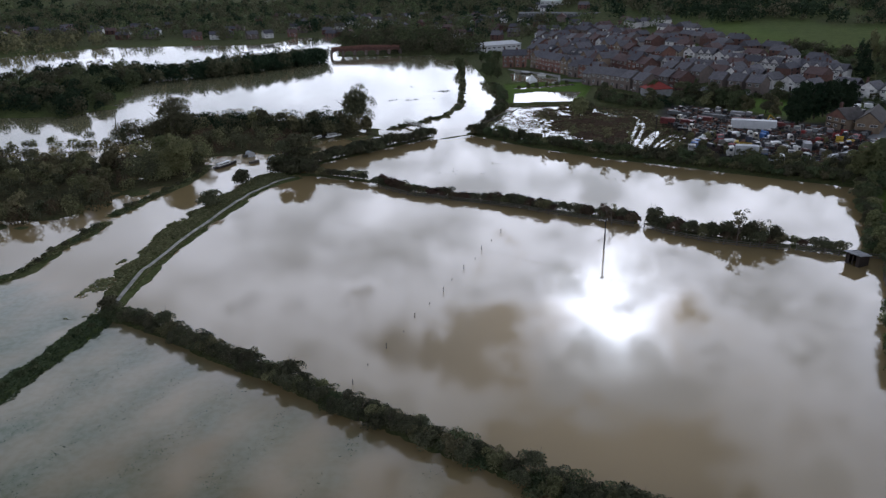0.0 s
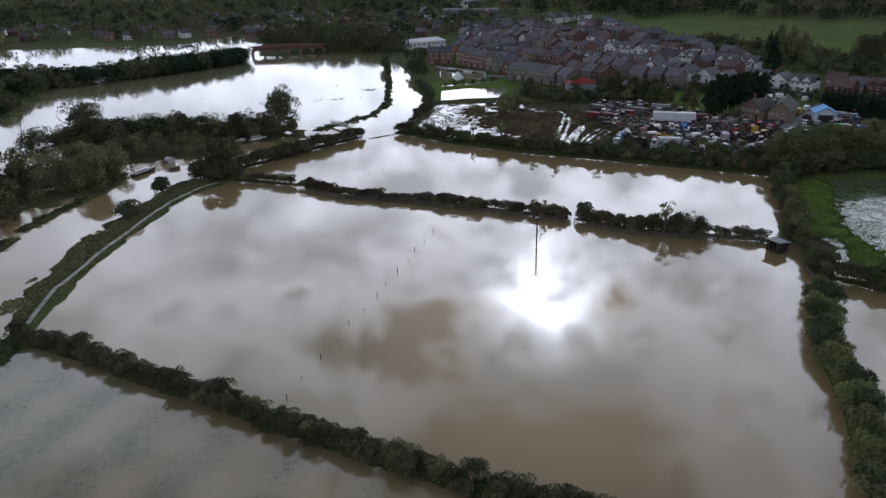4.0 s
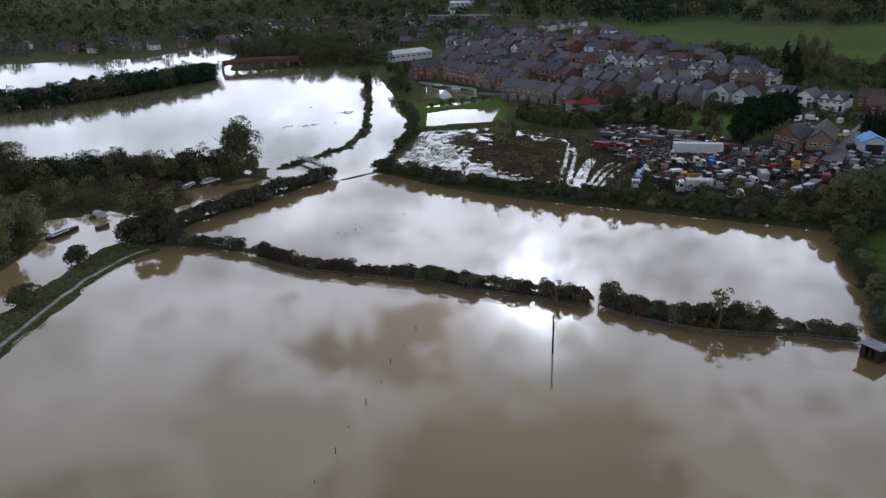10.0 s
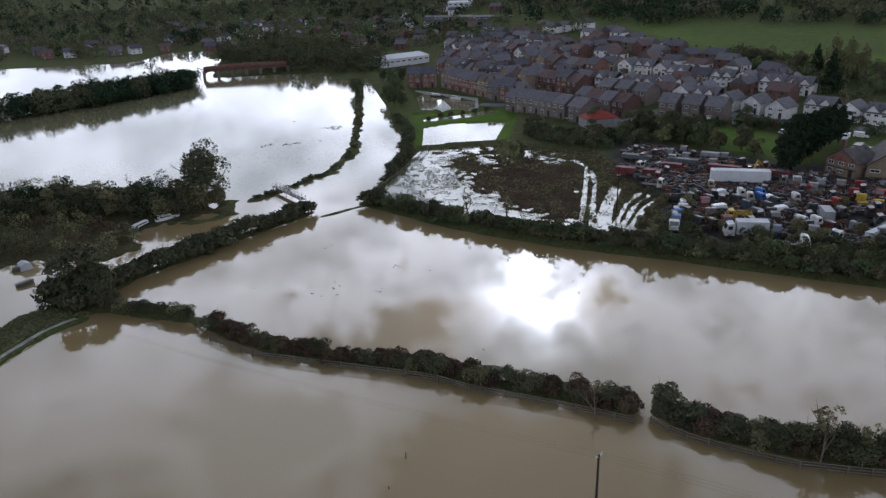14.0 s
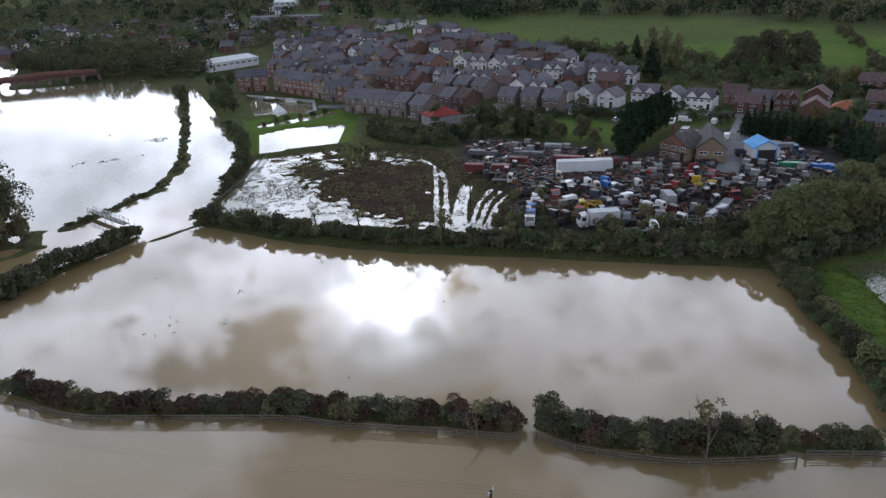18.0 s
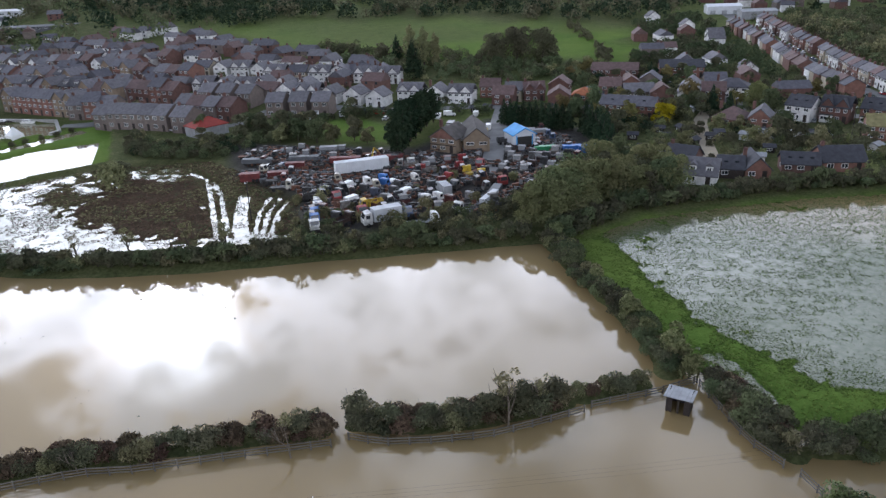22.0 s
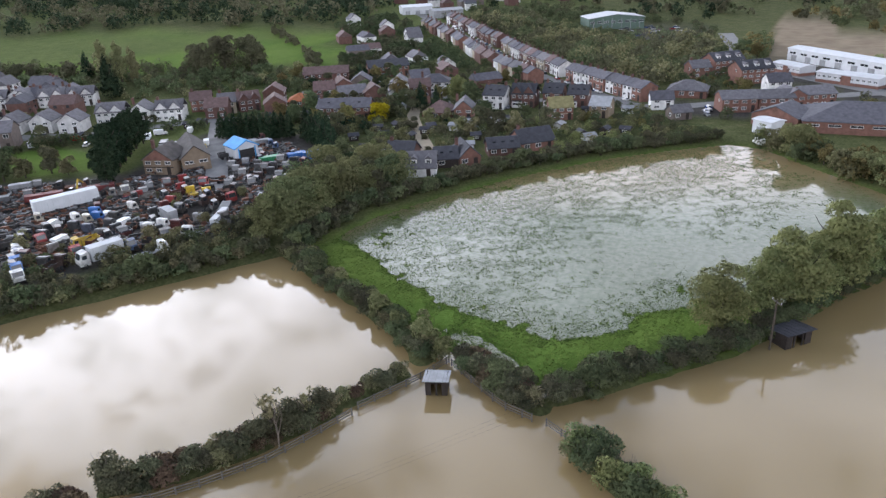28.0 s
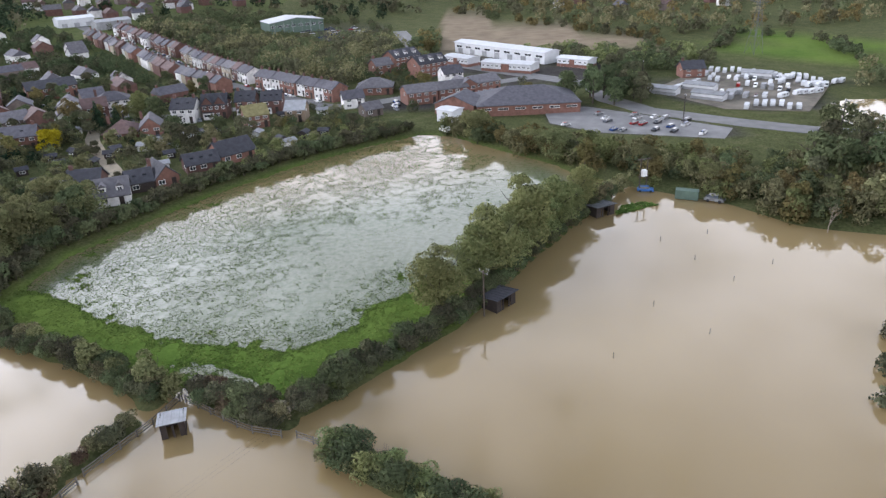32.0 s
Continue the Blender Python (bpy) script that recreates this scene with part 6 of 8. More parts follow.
def container_kind(label, length, mat, name="container"):
    def build():
        t = thing(name, label, "container", "containers in the yard")
        m = Mesh()
        m.prism(ribbed(0, length, 1.2, 0.5), 0.1, 2.6)
        part("body", m, mat, t)
        m = Mesh()
        for y in (-0.6, 0.6):
            m.box(length, y - 0.56, 0.2, length + 0.06, y + 0.56, 2.5)
        part("door", m, mat, t)
        return t

    return Kind(build)


def car_kind(label, l=4.3, h=1.45, van=False, mat=None, group="parked cars"):
    def build():
        t = thing("van" if van else "car", label, "van" if van else "car", group)
        m = Mesh()
        if van:
            m.profile([(0, 0.3), (l, 0.3), (l, h), (1.4, h), (0.9, 1.15), (0, 0.9)][::-1], -0.9, 0.9)
        else:
            m.profile([(0, 0.28), (l, 0.28), (l, 0.85), (l - 0.3, 0.95), (0.9, 0.92), (0.05, 0.72)][::-1], -0.88, 0.88)
        b = part("body", m, mat or PAINT_CAR, t)
        m = Mesh()
        if van:
            m.box(0.95, -0.84, 1.15, 1.5, 0.84, h - 0.12, taper=0.02)
            part("windscreen", m, GLASS, b)
        else:
            m.box(1.0, -0.8, 0.9, l - 0.4, 0.8, h - 0.05, taper=0.28)
            part("glasshouse", m, GLASS, b)
            m = Mesh()
            m.box(1.35, -0.52, h - 0.06, l - 0.75, 0.52, h)
            part("roof_panel", m, mat or PAINT_CAR, b)
        for x in (0.8, l - 0.8):
            axle(t, x, 0.82, 0.32, 0.2)
        return t

    return Kind(build)


def caravan_kind(label, l=6.5):
    def build():
        t = thing("caravan", label, "caravan", "caravans in the storage yard")
        m = Mesh()
        m.profile([(0.2, 0.45), (l - 0.1, 0.45), (l, 1.5), (l - 0.3, 2.6), (0.6, 2.65), (0, 1.5)][::-1], -1.1, 1.1)
        b = part("body", m, SHEET_WHITE, t)
        m = Mesh()
        m.box(1.0, -1.13, 1.4, 2.4, 1.13, 2.0)
        m.box(3.6, -1.13, 1.4, 5.2, 1.13, 2.0)
        part("window", m, GLASS, b)
        axle(t, l * 0.5, 0.95, 0.35, 0.2)
        return t

    return Kind(build)


def digger():
    t = thing("excavator", "yellow excavator with raised arm among lorries", "excavator")
    m = Mesh()
    m.box(-1.4, -1.2, 0, 1.4, -0.7, 0.7, taper=0.1)
    m.box(-1.4, 0.7, 0, 1.4, 1.2, 0.7, taper=0.1)
    part("tracks", m, CHASSIS, t)
    m = Mesh()
    m.box(-1.2, -1.1, 0.75, 1.3, 1.1, 1.7, taper=0.08)
    part("body", m, YELLOW, t)
    m = Mesh()
    m.box(0.2, 0.1, 1.7, 1.3, 1.05, 2.9, taper=0.1)
    part("cab", m, GLASS, t)
    m = Mesh()
    m.tube((1.2, -0.2, 1.5), (2.6, -0.2, 4.4), 0.25, 0.2, 6)
    m.tube((2.6, -0.2, 4.4), (4.4, -0.2, 3.0), 0.2, 0.15, 6)
    part("arm", m, YELLOW, t)
    m = Mesh()
    m.box(4.0, -0.6, 2.2, 4.8, 0.2, 3.0, taper=0.15)
    part("bucket", m, RUST, t)
    return t


CAB = [lorry_kind("lorry tractor unit awaiting breaking", "bed", 0.9, high=0.15, box_mat=CHASSIS), lorry_kind("stripped flatbed lorry in a breaker's yard", "bed", 4.5, high=0.2, box_mat=CHASSIS),
       lorry_kind("old tipper lorry in a breaker's yard", "tipper_body", 4.6, high=1.3, tip=True), lorry_kind("box lorry in a breaker's yard", "box_body", 5.2, high=2.5)]
DARKCAB = [lorry_kind("grimy dark lorry cab awaiting breaking", "bed", 0.9, PAINT_DARK, 0.15, box_mat=CHASSIS), lorry_kind("grimy dark flatbed lorry in a breaker's yard", "bed", 4.5, PAINT_DARK, 0.2, box_mat=RUST), lorry_kind("dull old tipper lorry in a breaker's yard", "tipper_body", 4.6, PAINT_DARK, 1.2, box_mat=PAINT_DARK, tip=True)]
WHITECAB = lorry_kind("white lorry cab in a breaker's yard", "bed", 1.0, DULLWHITE, 0.15, box_mat=CHASSIS)
BLUECAB = lorry_kind("bright blue lorry cab in a breaker's yard", "bed", 1.6, BLUE, 0.15, box_mat=CHASSIS)
REDCAB = lorry_kind("red lorry cab in a breaker's yard", "bed", 1.6, RED, 0.15, box_mat=CHASSIS)
YELLOWLORRY = lorry_kind("yellow skip lorry in a breaker's yard", "skip_body", 4.2, YELLOW, 1.5, box_mat=YELLOW, tip=True)
WHITEBOX = lorry_kind("white box lorry with faded side lettering", "box_body", 6.4, DULLWHITE, 2.7, box_mat=SHEET_WHITE)
LONGWHITE = trailer_kind("long white box trailer in a breaker's yard", 13.4, SHEET_WHITE)
REDTRAIL = trailer_kind("long dull red tipping trailer", 10, SHEET_DULLRED, 1.6)
GREYTRAIL = trailer_kind("dark grey curtain trailer in the yard", 10, SHEET_DARK, 1.4)
REDBOX = container_kind("rusty red steel container in the yard", 6, SHEET_DULLRED)
GREENBOX = container_kind("bright green steel container in the yard", 7, GREEN)
BLUEBOX = container_kind("dark blue steel container in the yard", 6, BLUE)
FIELDBOX = container_kind("pale green metal container at the water's edge", 6, SHEET_GREEN)
GREYBOX = container_kind("plain grey steel container in the yard", 6, SHEET)
CARS = [car_kind("small parked hatchback car", 3.9, 1.45), car_kind("parked saloon car on asphalt", 4.4, 1.42), car_kind("parked estate car on asphalt", 4.6, 1.5)]
VANS = [car_kind("parked white panel van beside a road", 5.0, 2.1, True, WHITE), car_kind("parked delivery van beside a road", 5.2, 2.2, True)]
YELLOWVAN = car_kind("yellow van on the yard lane", 5.5, 2.4, True, YELLOW)
CARAVAN = [caravan_kind("white touring caravan in a storage yard"), caravan_kind("long white motor caravan in a storage yard", 7.4)]


def drive(kind, x, y, deg, s=0.8, label=""):
    return kind.put(rot_m(x, y, max(gz(x, y), 0.0) + 0.03, deg, s), label)


drive(LONGWHITE, 92.3, 229, -20, 1.0)
drive(WHITEBOX, 78.6, 195.3, -16, 0.95)
drive(REDBOX, 73.8, 243.4, -33)
drive(REDBOX, 79.5, 239.8, -33)
drive(REDTRAIL, 97, 239.6, -38)
drive(REDTRAIL, 105.8, 232.9, -38)
drive(GREYTRAIL, 80, 256, -40)
drive(GREYTRAIL, 90, 249, -38)
drive(REDBOX, 86.5, 244, -35)
drive(GREYBOX, 101, 252, -40)
drive(BLUECAB, 98.7, 216.4, 200)
drive(BLUECAB, 97, 213, 190)
drive(YELLOWLORRY, 83.5, 204, -20)
drive(GREENBOX, 141.6, 209.4, -35)
drive(BLUEBOX, 147.5, 204.6, -35)
drive(BLUEBOX, 150, 201.5, -35)
drive(lorry_kind("rusty red open tipper with orange front", "tipper_body", 6.5, YELLOW, 1.6, box_mat=RUST, tip=True), 117.5, 203.5, 235)
drive(GREYTRAIL, 113, 192.5, 215)
drive(LONGWHITE, 109.5, 189.5, 205, 0.55)
drive(REDCAB, 117.5, 212, 250)
drive(lorry_kind("small yellow lorry in a breaker's yard", "bed", 2.2, YELLOW, 0.5, box_mat=YELLOW), 116.4, 208, 250)
drive(YELLOWVAN, 143, 231.6, 225)
drive(YELLOWVAN, 148.6, 236.4, 225)
drive(VANS[0], 154, 241, 225)
drive(lorry_kind("pale grey box lorry in a breaker's yard", "box_body", 5.5, SHEET, 2.6, box_mat=SHEET), 104, 202.5, 250)
drive(WHITECAB, 96.5, 187.5, 20)
drive(lorry_kind("long flatbed with pale deck", "bed", 7, WHITE, 0.15, box_mat=SHEET), 91, 186.2, 160)
for x, y, d in ((98.4, 188.6, -22), (100.5, 186.2, -20)):
    m = Mesh()
    m.box(0, -0.9, 0.5, 6, 0.9, 0.7)
    ramp = thing("loading_ramp", "pale steel loading ramp lying in the yard", "ramp")
    part("deck", m, SHEET_WHITE, ramp)
    m = Mesh()
    m.box(0.4, -0.8, 0, 0.7, 0.8, 0.5)
    m.box(5.3, -0.8, 0, 5.6, 0.8, 0.5)
    part("trestles", m, CHASSIS, ramp)
    ramp.matrix_basis = rot_m(x, y, gz(x, y), d)
for x, y, d in ((96.7, 197, 200), (99.3, 196, 190), (110, 217, 230), (122.7, 217, 240)):
    drive(WHITECAB if x < 105 else REDCAB, x, y, d)
digger().matrix_basis = rot_m(103.5, 231.5, gz(103.5, 231.5), 20)
for x, y, d in ((73.6, 205, 70), (71.6, 201.8, 70), (69.8, 198.6, 70), (76, 208, 75), (78.4, 211.2, 160)):
    drive(BLUECAB if x in (73.6, 71.6) else WHITECAB, x, y, d)


def pack(poly, n, kinds, seed, ways, gap):
    """Vehicles crowded over a stretch of the yard, none through another."""
    rng = random.Random(seed)
    xs, ys = [p[0] for p in poly], [p[1] for p in poly]
    placed, tries = [], 0
    while len(placed) < n and tries < n * 60:
        tries += 1
        x, y = rng.uniform(min(xs), max(xs)), rng.uniform(min(ys), max(ys))
        if not inside(np.array([x]), np.array([y]), poly)[0] or any(math.hypot(x - a, y - b) < gap for a, b in placed + PARKED):
            continue
        placed.append((x, y))
        drive(rng.choice(kinds), x, y, rng.choice(ways) + rng.uniform(-9, 9))
    PARKED.extend(placed)


def wreck_kind(label, length, mat):
    def build():
        t = thing("lorry_chassis", label, "chassis", "stripped lorries in the yard")
        m = Mesh()
        for y in (-0.42, 0.42):
            m.box(0, y - 0.09, 0.62, length, y + 0.09, 0.88)
        for i in range(5):
            m.box(length * (i + 0.3) / 5, -0.4, 0.66, length * (i + 0.3) / 5 + 0.14, 0.4, 0.84)
        part("frame", m, mat, t)
        m = Mesh()
        m.box(0.3, -0.4, 0.7, 1.7, 0.4, 1.5, taper=0.12)
        m.tube((1.7, 0, 1.0), (2.6, 0, 0.9), 0.25, 0.14, 6)
        part("engine", m, RUST, t)
        for x in (1.0, length - 1.2, length - 2.4):
            axle(t, x, 1.0)
        return t

    return Kind(build)


WRECK = [wreck_kind("bare rusting lorry chassis with engine", 6.5, RUST), wreck_kind("stripped black lorry chassis on its wheels", 8.0, CHASSIS)]
PARKED = [(82, 194), (97, 227.5), (101, 226), (85, 204), (120, 201), (103, 199), (119, 209), (146, 207), (93.5, 186), (101, 188), (110, 190), (104, 231), (128, 228), (133, 225), (136, 230), (143, 218), (126, 209), (132, 215), (138, 221)]
pack([(84, 214), (95, 223), (103, 216), (99, 205), (86, 207)], 18, [WHITECAB, WHITECAB, CAB[0], DARKCAB[0], CAB[0], VANS[0], WRECK[1]], 1, (200, 190, 160), 2.9)
pack([(72, 207), (82, 214), (98, 203), (112, 208), (118, 196), (108, 184), (88, 190), (76, 199)], 24, DARKCAB + [CAB[0], DARKCAB[1], REDCAB], 2, (70, 250, 200, 340), 3.6)
pack([(103, 226), (113, 222), (122, 214), (119, 206), (104, 212)], 16, DARKCAB + [CAB[0], CARS[1]], 3, (240, 60, 330), 3.4)
pack([(124, 206), (134, 213), (146, 211), (152, 198), (144, 195), (126, 191), (121, 197)], 26, DARKCAB + DARKCAB + [CAB[1], CARS[0], CAB[0]], 4, (30, 210, 120, 325), 3.5)
pack([(80, 246), (86, 262), (100, 256), (110, 242), (116, 230), (108, 228), (96, 244)], 18, DARKCAB + [CARS[2], CAB[2]], 5, (140, 320, 50), 4.2)
pack([(144, 224), (152, 222), (160, 226), (158, 216), (150, 214)], 8, DARKCAB + [GREYBOX, CAB[1]], 6, (325, 145), 3.6)
pack([(135, 235), (150, 243), (156, 250), (148, 250), (132, 240)], 8, [VANS[0], CARS[0], CARS[1], CAB[3]], 7, (45, 225), 3.2)

pack([(84, 200), (90, 222), (120, 218), (124, 200), (108, 184), (90, 188)], 18, WRECK + WRECK + [CAB[0]], 8, (20, 70, 120, 160, 200), 2.7)
pack([(78, 226), (84, 262), (112, 240), (116, 226), (100, 222)], 18, WRECK + [CAB[1]], 9, (140, 320, 325), 3.4)
pack([(124, 208), (146, 212), (152, 198), (128, 192)], 14, WRECK, 10, (30, 210, 120), 2.8)

pack([(72, 204), (82, 222), (104, 218), (112, 206), (106, 186), (86, 192)], 14, [CAB[0], DARKCAB[0], WRECK[0], WRECK[1], DARKCAB[2]], 11, (20, 200, 70, 160), 2.3)
pack([(112, 220), (122, 212), (150, 206), (150, 198), (126, 192), (116, 206)], 10, [DARKCAB[0], DARKCAB[2], WRECK[0], REDCAB, DARKCAB[1]], 12, (30, 210, 300, 120), 2.5)
for i, (x, y) in enumerate(((150, 262), (146, 268), (140, 276), (152, 270), (158, 262), (134, 292), (128, 296), (143, 282), (164, 258), (120, 292))):
    drive((VANS[0], CARAVAN[0], CARS[2], VANS[1])[i % 4], x, y, 40 + 90 * (i % 3))

# parked cars
def park_line(a, b, n, kinds, turn, seed, skip=0.2, s=0.72):
    rng = random.Random(seed)
    deg = math.degrees(math.atan2(b[1] - a[1], b[0] - a[0])) + turn
    for i in range(n):
        if rng.random() > skip:
            k = (i + 0.5) / n
            drive(rng.choice(kinds), a[0] + (b[0] - a[0]) * k, a[1] + (b[1] - a[1]) * k, deg + rng.choice((0, 180)) + rng.uniform(-3, 3), s)


park_line((203, 52), (193, 27), 11, CARS, 75, 1, 0.35)
park_line((213, 52), (200, 25), 12, CARS, 75, 2, 0.4)
park_line((222, 54), (207, 28), 10, CARS, 75, 3, 0.5)
park_line((209, 62), (202, 54), 3, CARS, 75, 4)
park_line((66, 337), (86, 306), 9, CARS, 0, 5, 0.15)
park_line((70, 340), (84, 318), 6, CARS, 0, 6, 0.3)
park_line((245.5, 141), (274, 174.5), 7, CARS + VANS[:1], 0, 7, 0.2)
park_line((277, 176.5), (336, 231), 12, CARS + VANS[:1], 0, 27, 0.2)
park_line((271, 179.5), (297, 205), 5, CARS, 0, 8, 0.3)
park_line((342, 236), (400, 293), 13, CARS + VANS, 0, 9, 0.2)
park_line((236, 258), (250, 240), 5, CARS + VANS, 90, 10, 0.3)
park_line((224, 178), (234, 150), 5, CARS, 90, 11, 0.3)
park_line((395, 160), (440, 182), 16, CARS, 90, 12, 0.1)
park_line((388, 170), (430, 194), 16, CARS, 90, 13, 0.1)
park_line((402, 148), (448, 170), 16, CARS, 90, 14, 0.1)
park_line((228, 112), (246, 116), 4, CARS, 20, 15, 0.2)
park_line((284, 2), (258, -22), 13, CARAVAN, 116, 16, 0.05, 0.6)
park_line((276, 6), (250, -16), 11, CARAVAN + VANS[:1], 116, 17, 0.15, s=0.6)
park_line((224, 8), (221, -8), 7, CARAVAN, 80, 18, 0.1, s=0.6)
park_line((247, -18), (253, -33), 6, CARAVAN, 30, 19, 0.05, s=0.6)
park_line((246, 26), (262, 10), 6, [GREYBOX, CARAVAN[0]], 0, 20, 0.1, s=0.6)
park_line((236, -8), (240, -20), 5, CARAVAN, 20, 21, 0.1, s=0.6)
park_line((232, 10), (244, 4), 4, [GREYBOX, VANS[0]], 0, 22, s=0.6)
park_line((268, 12), (240, -12), 13, CARAVAN + VANS + [GREYBOX], 116, 31, 0.15, s=0.6)
park_line((258, 18), (232, -2), 11, [GREYBOX, VANS[0], CARAVAN[0], CARS[0]], 116, 32, 0.2, s=0.6)
park_line((272, -12), (256, -28), 10, CARAVAN, 116, 33, 0.05, s=0.6)
park_line((262, -14), (246, -26), 8, CARAVAN + [VANS[0]], 116, 34, 0.1, s=0.6)
YARDSHED = shed_block("long pale low shed in a storage yard", 10, 4, 1.9, 0.6, SHEET_WHITE, SHEET, doors=4, name="yard_shed")
for a, b in (((248, 33), (240, 23)), ((238, 21), (230, 11)), ((252, 20), (244, 10)), ((268, -4), (262, -14))):
    face(YARDSHED, a, b)
face(house_kind("red brick house with dark slate roof beside a storage yard", 8, 6.5, 4, 2.6, BRICK, TILE_BLACK, bays=2, chimneys=1, door=False), (269, 15), (270, 7))
drive(FIELDBOX, 150.2, 44.4, -110, 0.75)
drive(car_kind("dark blue car parked at the water's edge", 4.3, 1.5, mat=BLUE), 154, 48, 80)
drive(CARS[0], 146.5, 35.5, 60, 1.0, "parked car half hidden at the flood's edge")
drive(VANS[0], 206, 97, 215)


def scrap(poly, n, seed):
    """Parts, wheels and beams lying about the yard, one mesh."""
    rng = np.random.RandomState(seed)
    xs_, ys_ = [p[0] for p in poly], [p[1] for p in poly]
    x, y = rng.uniform(min(xs_), max(xs_), n * 4), rng.uniform(min(ys_), max(ys_), n * 4)
    keep = inside(x, y, poly) & (seg_dist(x, y, [(122, 205), (180, 262)]) > 3.5) & (wave(x, y, 9, seed) > -0.25)
    m = Mesh()
    for a, b in zip(x[keep][:n], y[keep][:n]):
        l, w, h = rng.uniform(0.3, 2.8), rng.uniform(0.15, 1.0), rng.uniform(0.1, 1.0)
        q = rot_m(a, b, gz(a, b) + rng.uniform(0, 0.5), rng.uniform(0, 360)) @ Matrix.Rotation(rng.uniform(-0.25, 0.25), 4, "Y")
        k = Mesh().box(-l / 2, -w / 2, -0.1, l / 2, w / 2, h, taper=rng.uniform(0, 0.06))
        m.add([q @ Vector(p) for p in k.v], k.f, int(rng.choice(4, p=(0.55, 0.27, 0.14, 0.04))))
    return tagged(new("scrap_metal", m.data("scrap_metal", [CHASSIS, RUST, SHEET_DARK, SHEET])), "loose scrap metal, beams and vehicle parts", "scrap", kind="stuff")


scrap([(70, 202), (80, 224), (76, 248), (90, 272), (120, 232), (160, 232), (160, 214), (147, 196), (120, 190), (103, 183), (86, 192)], 7000, 5)


# ---- field things: shelters, poles, fences, boats, bridges ----
def shelter(name_label, w, d, h, roof, open_bays):
    """A timber field shelter on the ground, its open front towards -y."""
    t = thing("field_shelter", name_label, "shelter")
    for x0, y0, x1, y1 in ((-w / 2, d - 0.1, w / 2, d), (-w / 2, 0, -w / 2 + 0.1, d - 0.1), (w / 2 - 0.1, 0, w / 2, d - 0.1)):
        m = Mesh()
        m.box(x0, y0, -0.9, x1, y1, h - (0.25 if y0 else 0.1))
        part("wall", m, DARKTIMBER, t)
    for i in range(open_bays + 1):
        m = Mesh()
        x = -w / 2 + 0.1 + (w - 0.2) * i / open_bays
        m.box(x - 0.12, 0, -0.9, x + 0.12, 0.12, h - 0.05)
        part("post", m, DARKTIMBER, t)
    for x0, x1 in ((-w / 2 + 0.1, -w / 2 + w * 0.25), (w / 2 - w * 0.25, w / 2 - 0.1)):
        m = Mesh()
        m.box(x0, 0.01, -0.9, x1, 0.09, h - 0.1)
        part("front_boarding", m, DARKTIMBER, t)
    m = Mesh()
    o = 0.3
    slab(m, [(-w / 2 - o, -o - 0.2, h + 0.08), (w / 2 + o, -o - 0.2, h + 0.08), (w / 2 + o, d + o, h - 0.35), (-w / 2 - o, d + o, h - 0.35)], -0.07)
    r = part("roof", m, roof, t)
    for x in np.arange(-w / 2, w / 2 + 0.1, w / 6):
        m = Mesh()
        slab(m, [(x - 0.04, -o - 0.2, h + 0.19), (x + 0.04, -o - 0.2, h + 0.19), (x + 0.04, d + o, h - 0.24), (x - 0.04, d + o, h - 0.24)], -0.04)
        part("roof_rib", m, roof, r)
    return t


shelter("dark timber field shelter with pale sheet roof, standing in flood water", 2.7, 2.5, 2.2, SHEET, 2).matrix_basis = rot_m(73.2, 118.7, 0, -68)
shelter("dark timber stable with felt roof, standing in flood water", 4.4, 3.0, 2.2, TILE_BLACK, 3).matrix_basis = rot_m(103.6, 79.9, 0, -40)
shelter("weathered timber stable with grey roof, standing in flood water", 4.4, 3.0, 2.2, SHEET_DARK, 3).matrix_basis = rot_m(140.4, 60.0, 0, -58)


def pole(label, h, arm, name="utility_pole", plate=False):
    t = thing(name, label, "pole")
    m = Mesh()
    m.tube((0, 0, -0.9), (0, 0, h), 0.15, 0.11, 8)
    part("post", m, DARKTIMBER if not plate else BARK, t)
    if arm:
        m = Mesh()
        m.box(-arm, -0.06, h - 0.35, arm, 0.06, h - 0.23)
        a = part("crossarm", m, TIMBER if plate else STEEL, t)
        for x in (-arm * 0.9, 0.0, arm * 0.9):
            m = Mesh()
            m.tube((x, 0, h - 0.23), (x, 0, h + 0.02), 0.05, 0.03, 6)
            part("insulator", m, WHITE, a)
    return t


POLES = [("slim dark utility pole standing in flood water", 6.2, 0.5, 30.5, 128, 35), ("wooden utility pole with pale crossarm beside a stable", 7.5, 1.0, 101.2, 83.2, 40),
         ("leaning telegraph pole on a flooded bank", 8.0, 0, -117, 246, 0), ("thin utility pole beside a muddy track", 8.5, 0.4, 64.5, 217, 20),
         ("plain wooden roadside utility pole", 8.5, 0.6, 260, 31, 0), ("plain wooden roadside utility pole", 8.5, 0.6, 205, 30, 0), ("plain wooden roadside utility pole", 8, 0.6, 196, -8, 0), ("utility pole behind gardens", 8, 0.6, 214, 160, 0), ("utility pole behind gardens", 8, 0.6, 206, 190, 0)]
for label, h, arm, x, y, deg in POLES:
    ob = pole(label, h, arm, plate=(x == 101.2))
    ob.matrix_basis = rot_m(x, y, max(gz(x, y), 0.0) if h > 6.3 else 0, deg)
    if x == -117:
        ob.matrix_basis = ob.matrix_basis @ Matrix.Rotation(radians(8), 4, "Y")


def wire(a, b, sag, n=14, r=0.006):
    m = Mesh()
    pts = [Vector(a).lerp(Vector(b), i / n) - Vector((0, 0, sag * 4 * (i / n) * (1 - i / n))) for i in range(n + 1)]
    for p, q in zip(pts, pts[1:]):
        m.tube(p, q, r, r, 4)
    return m


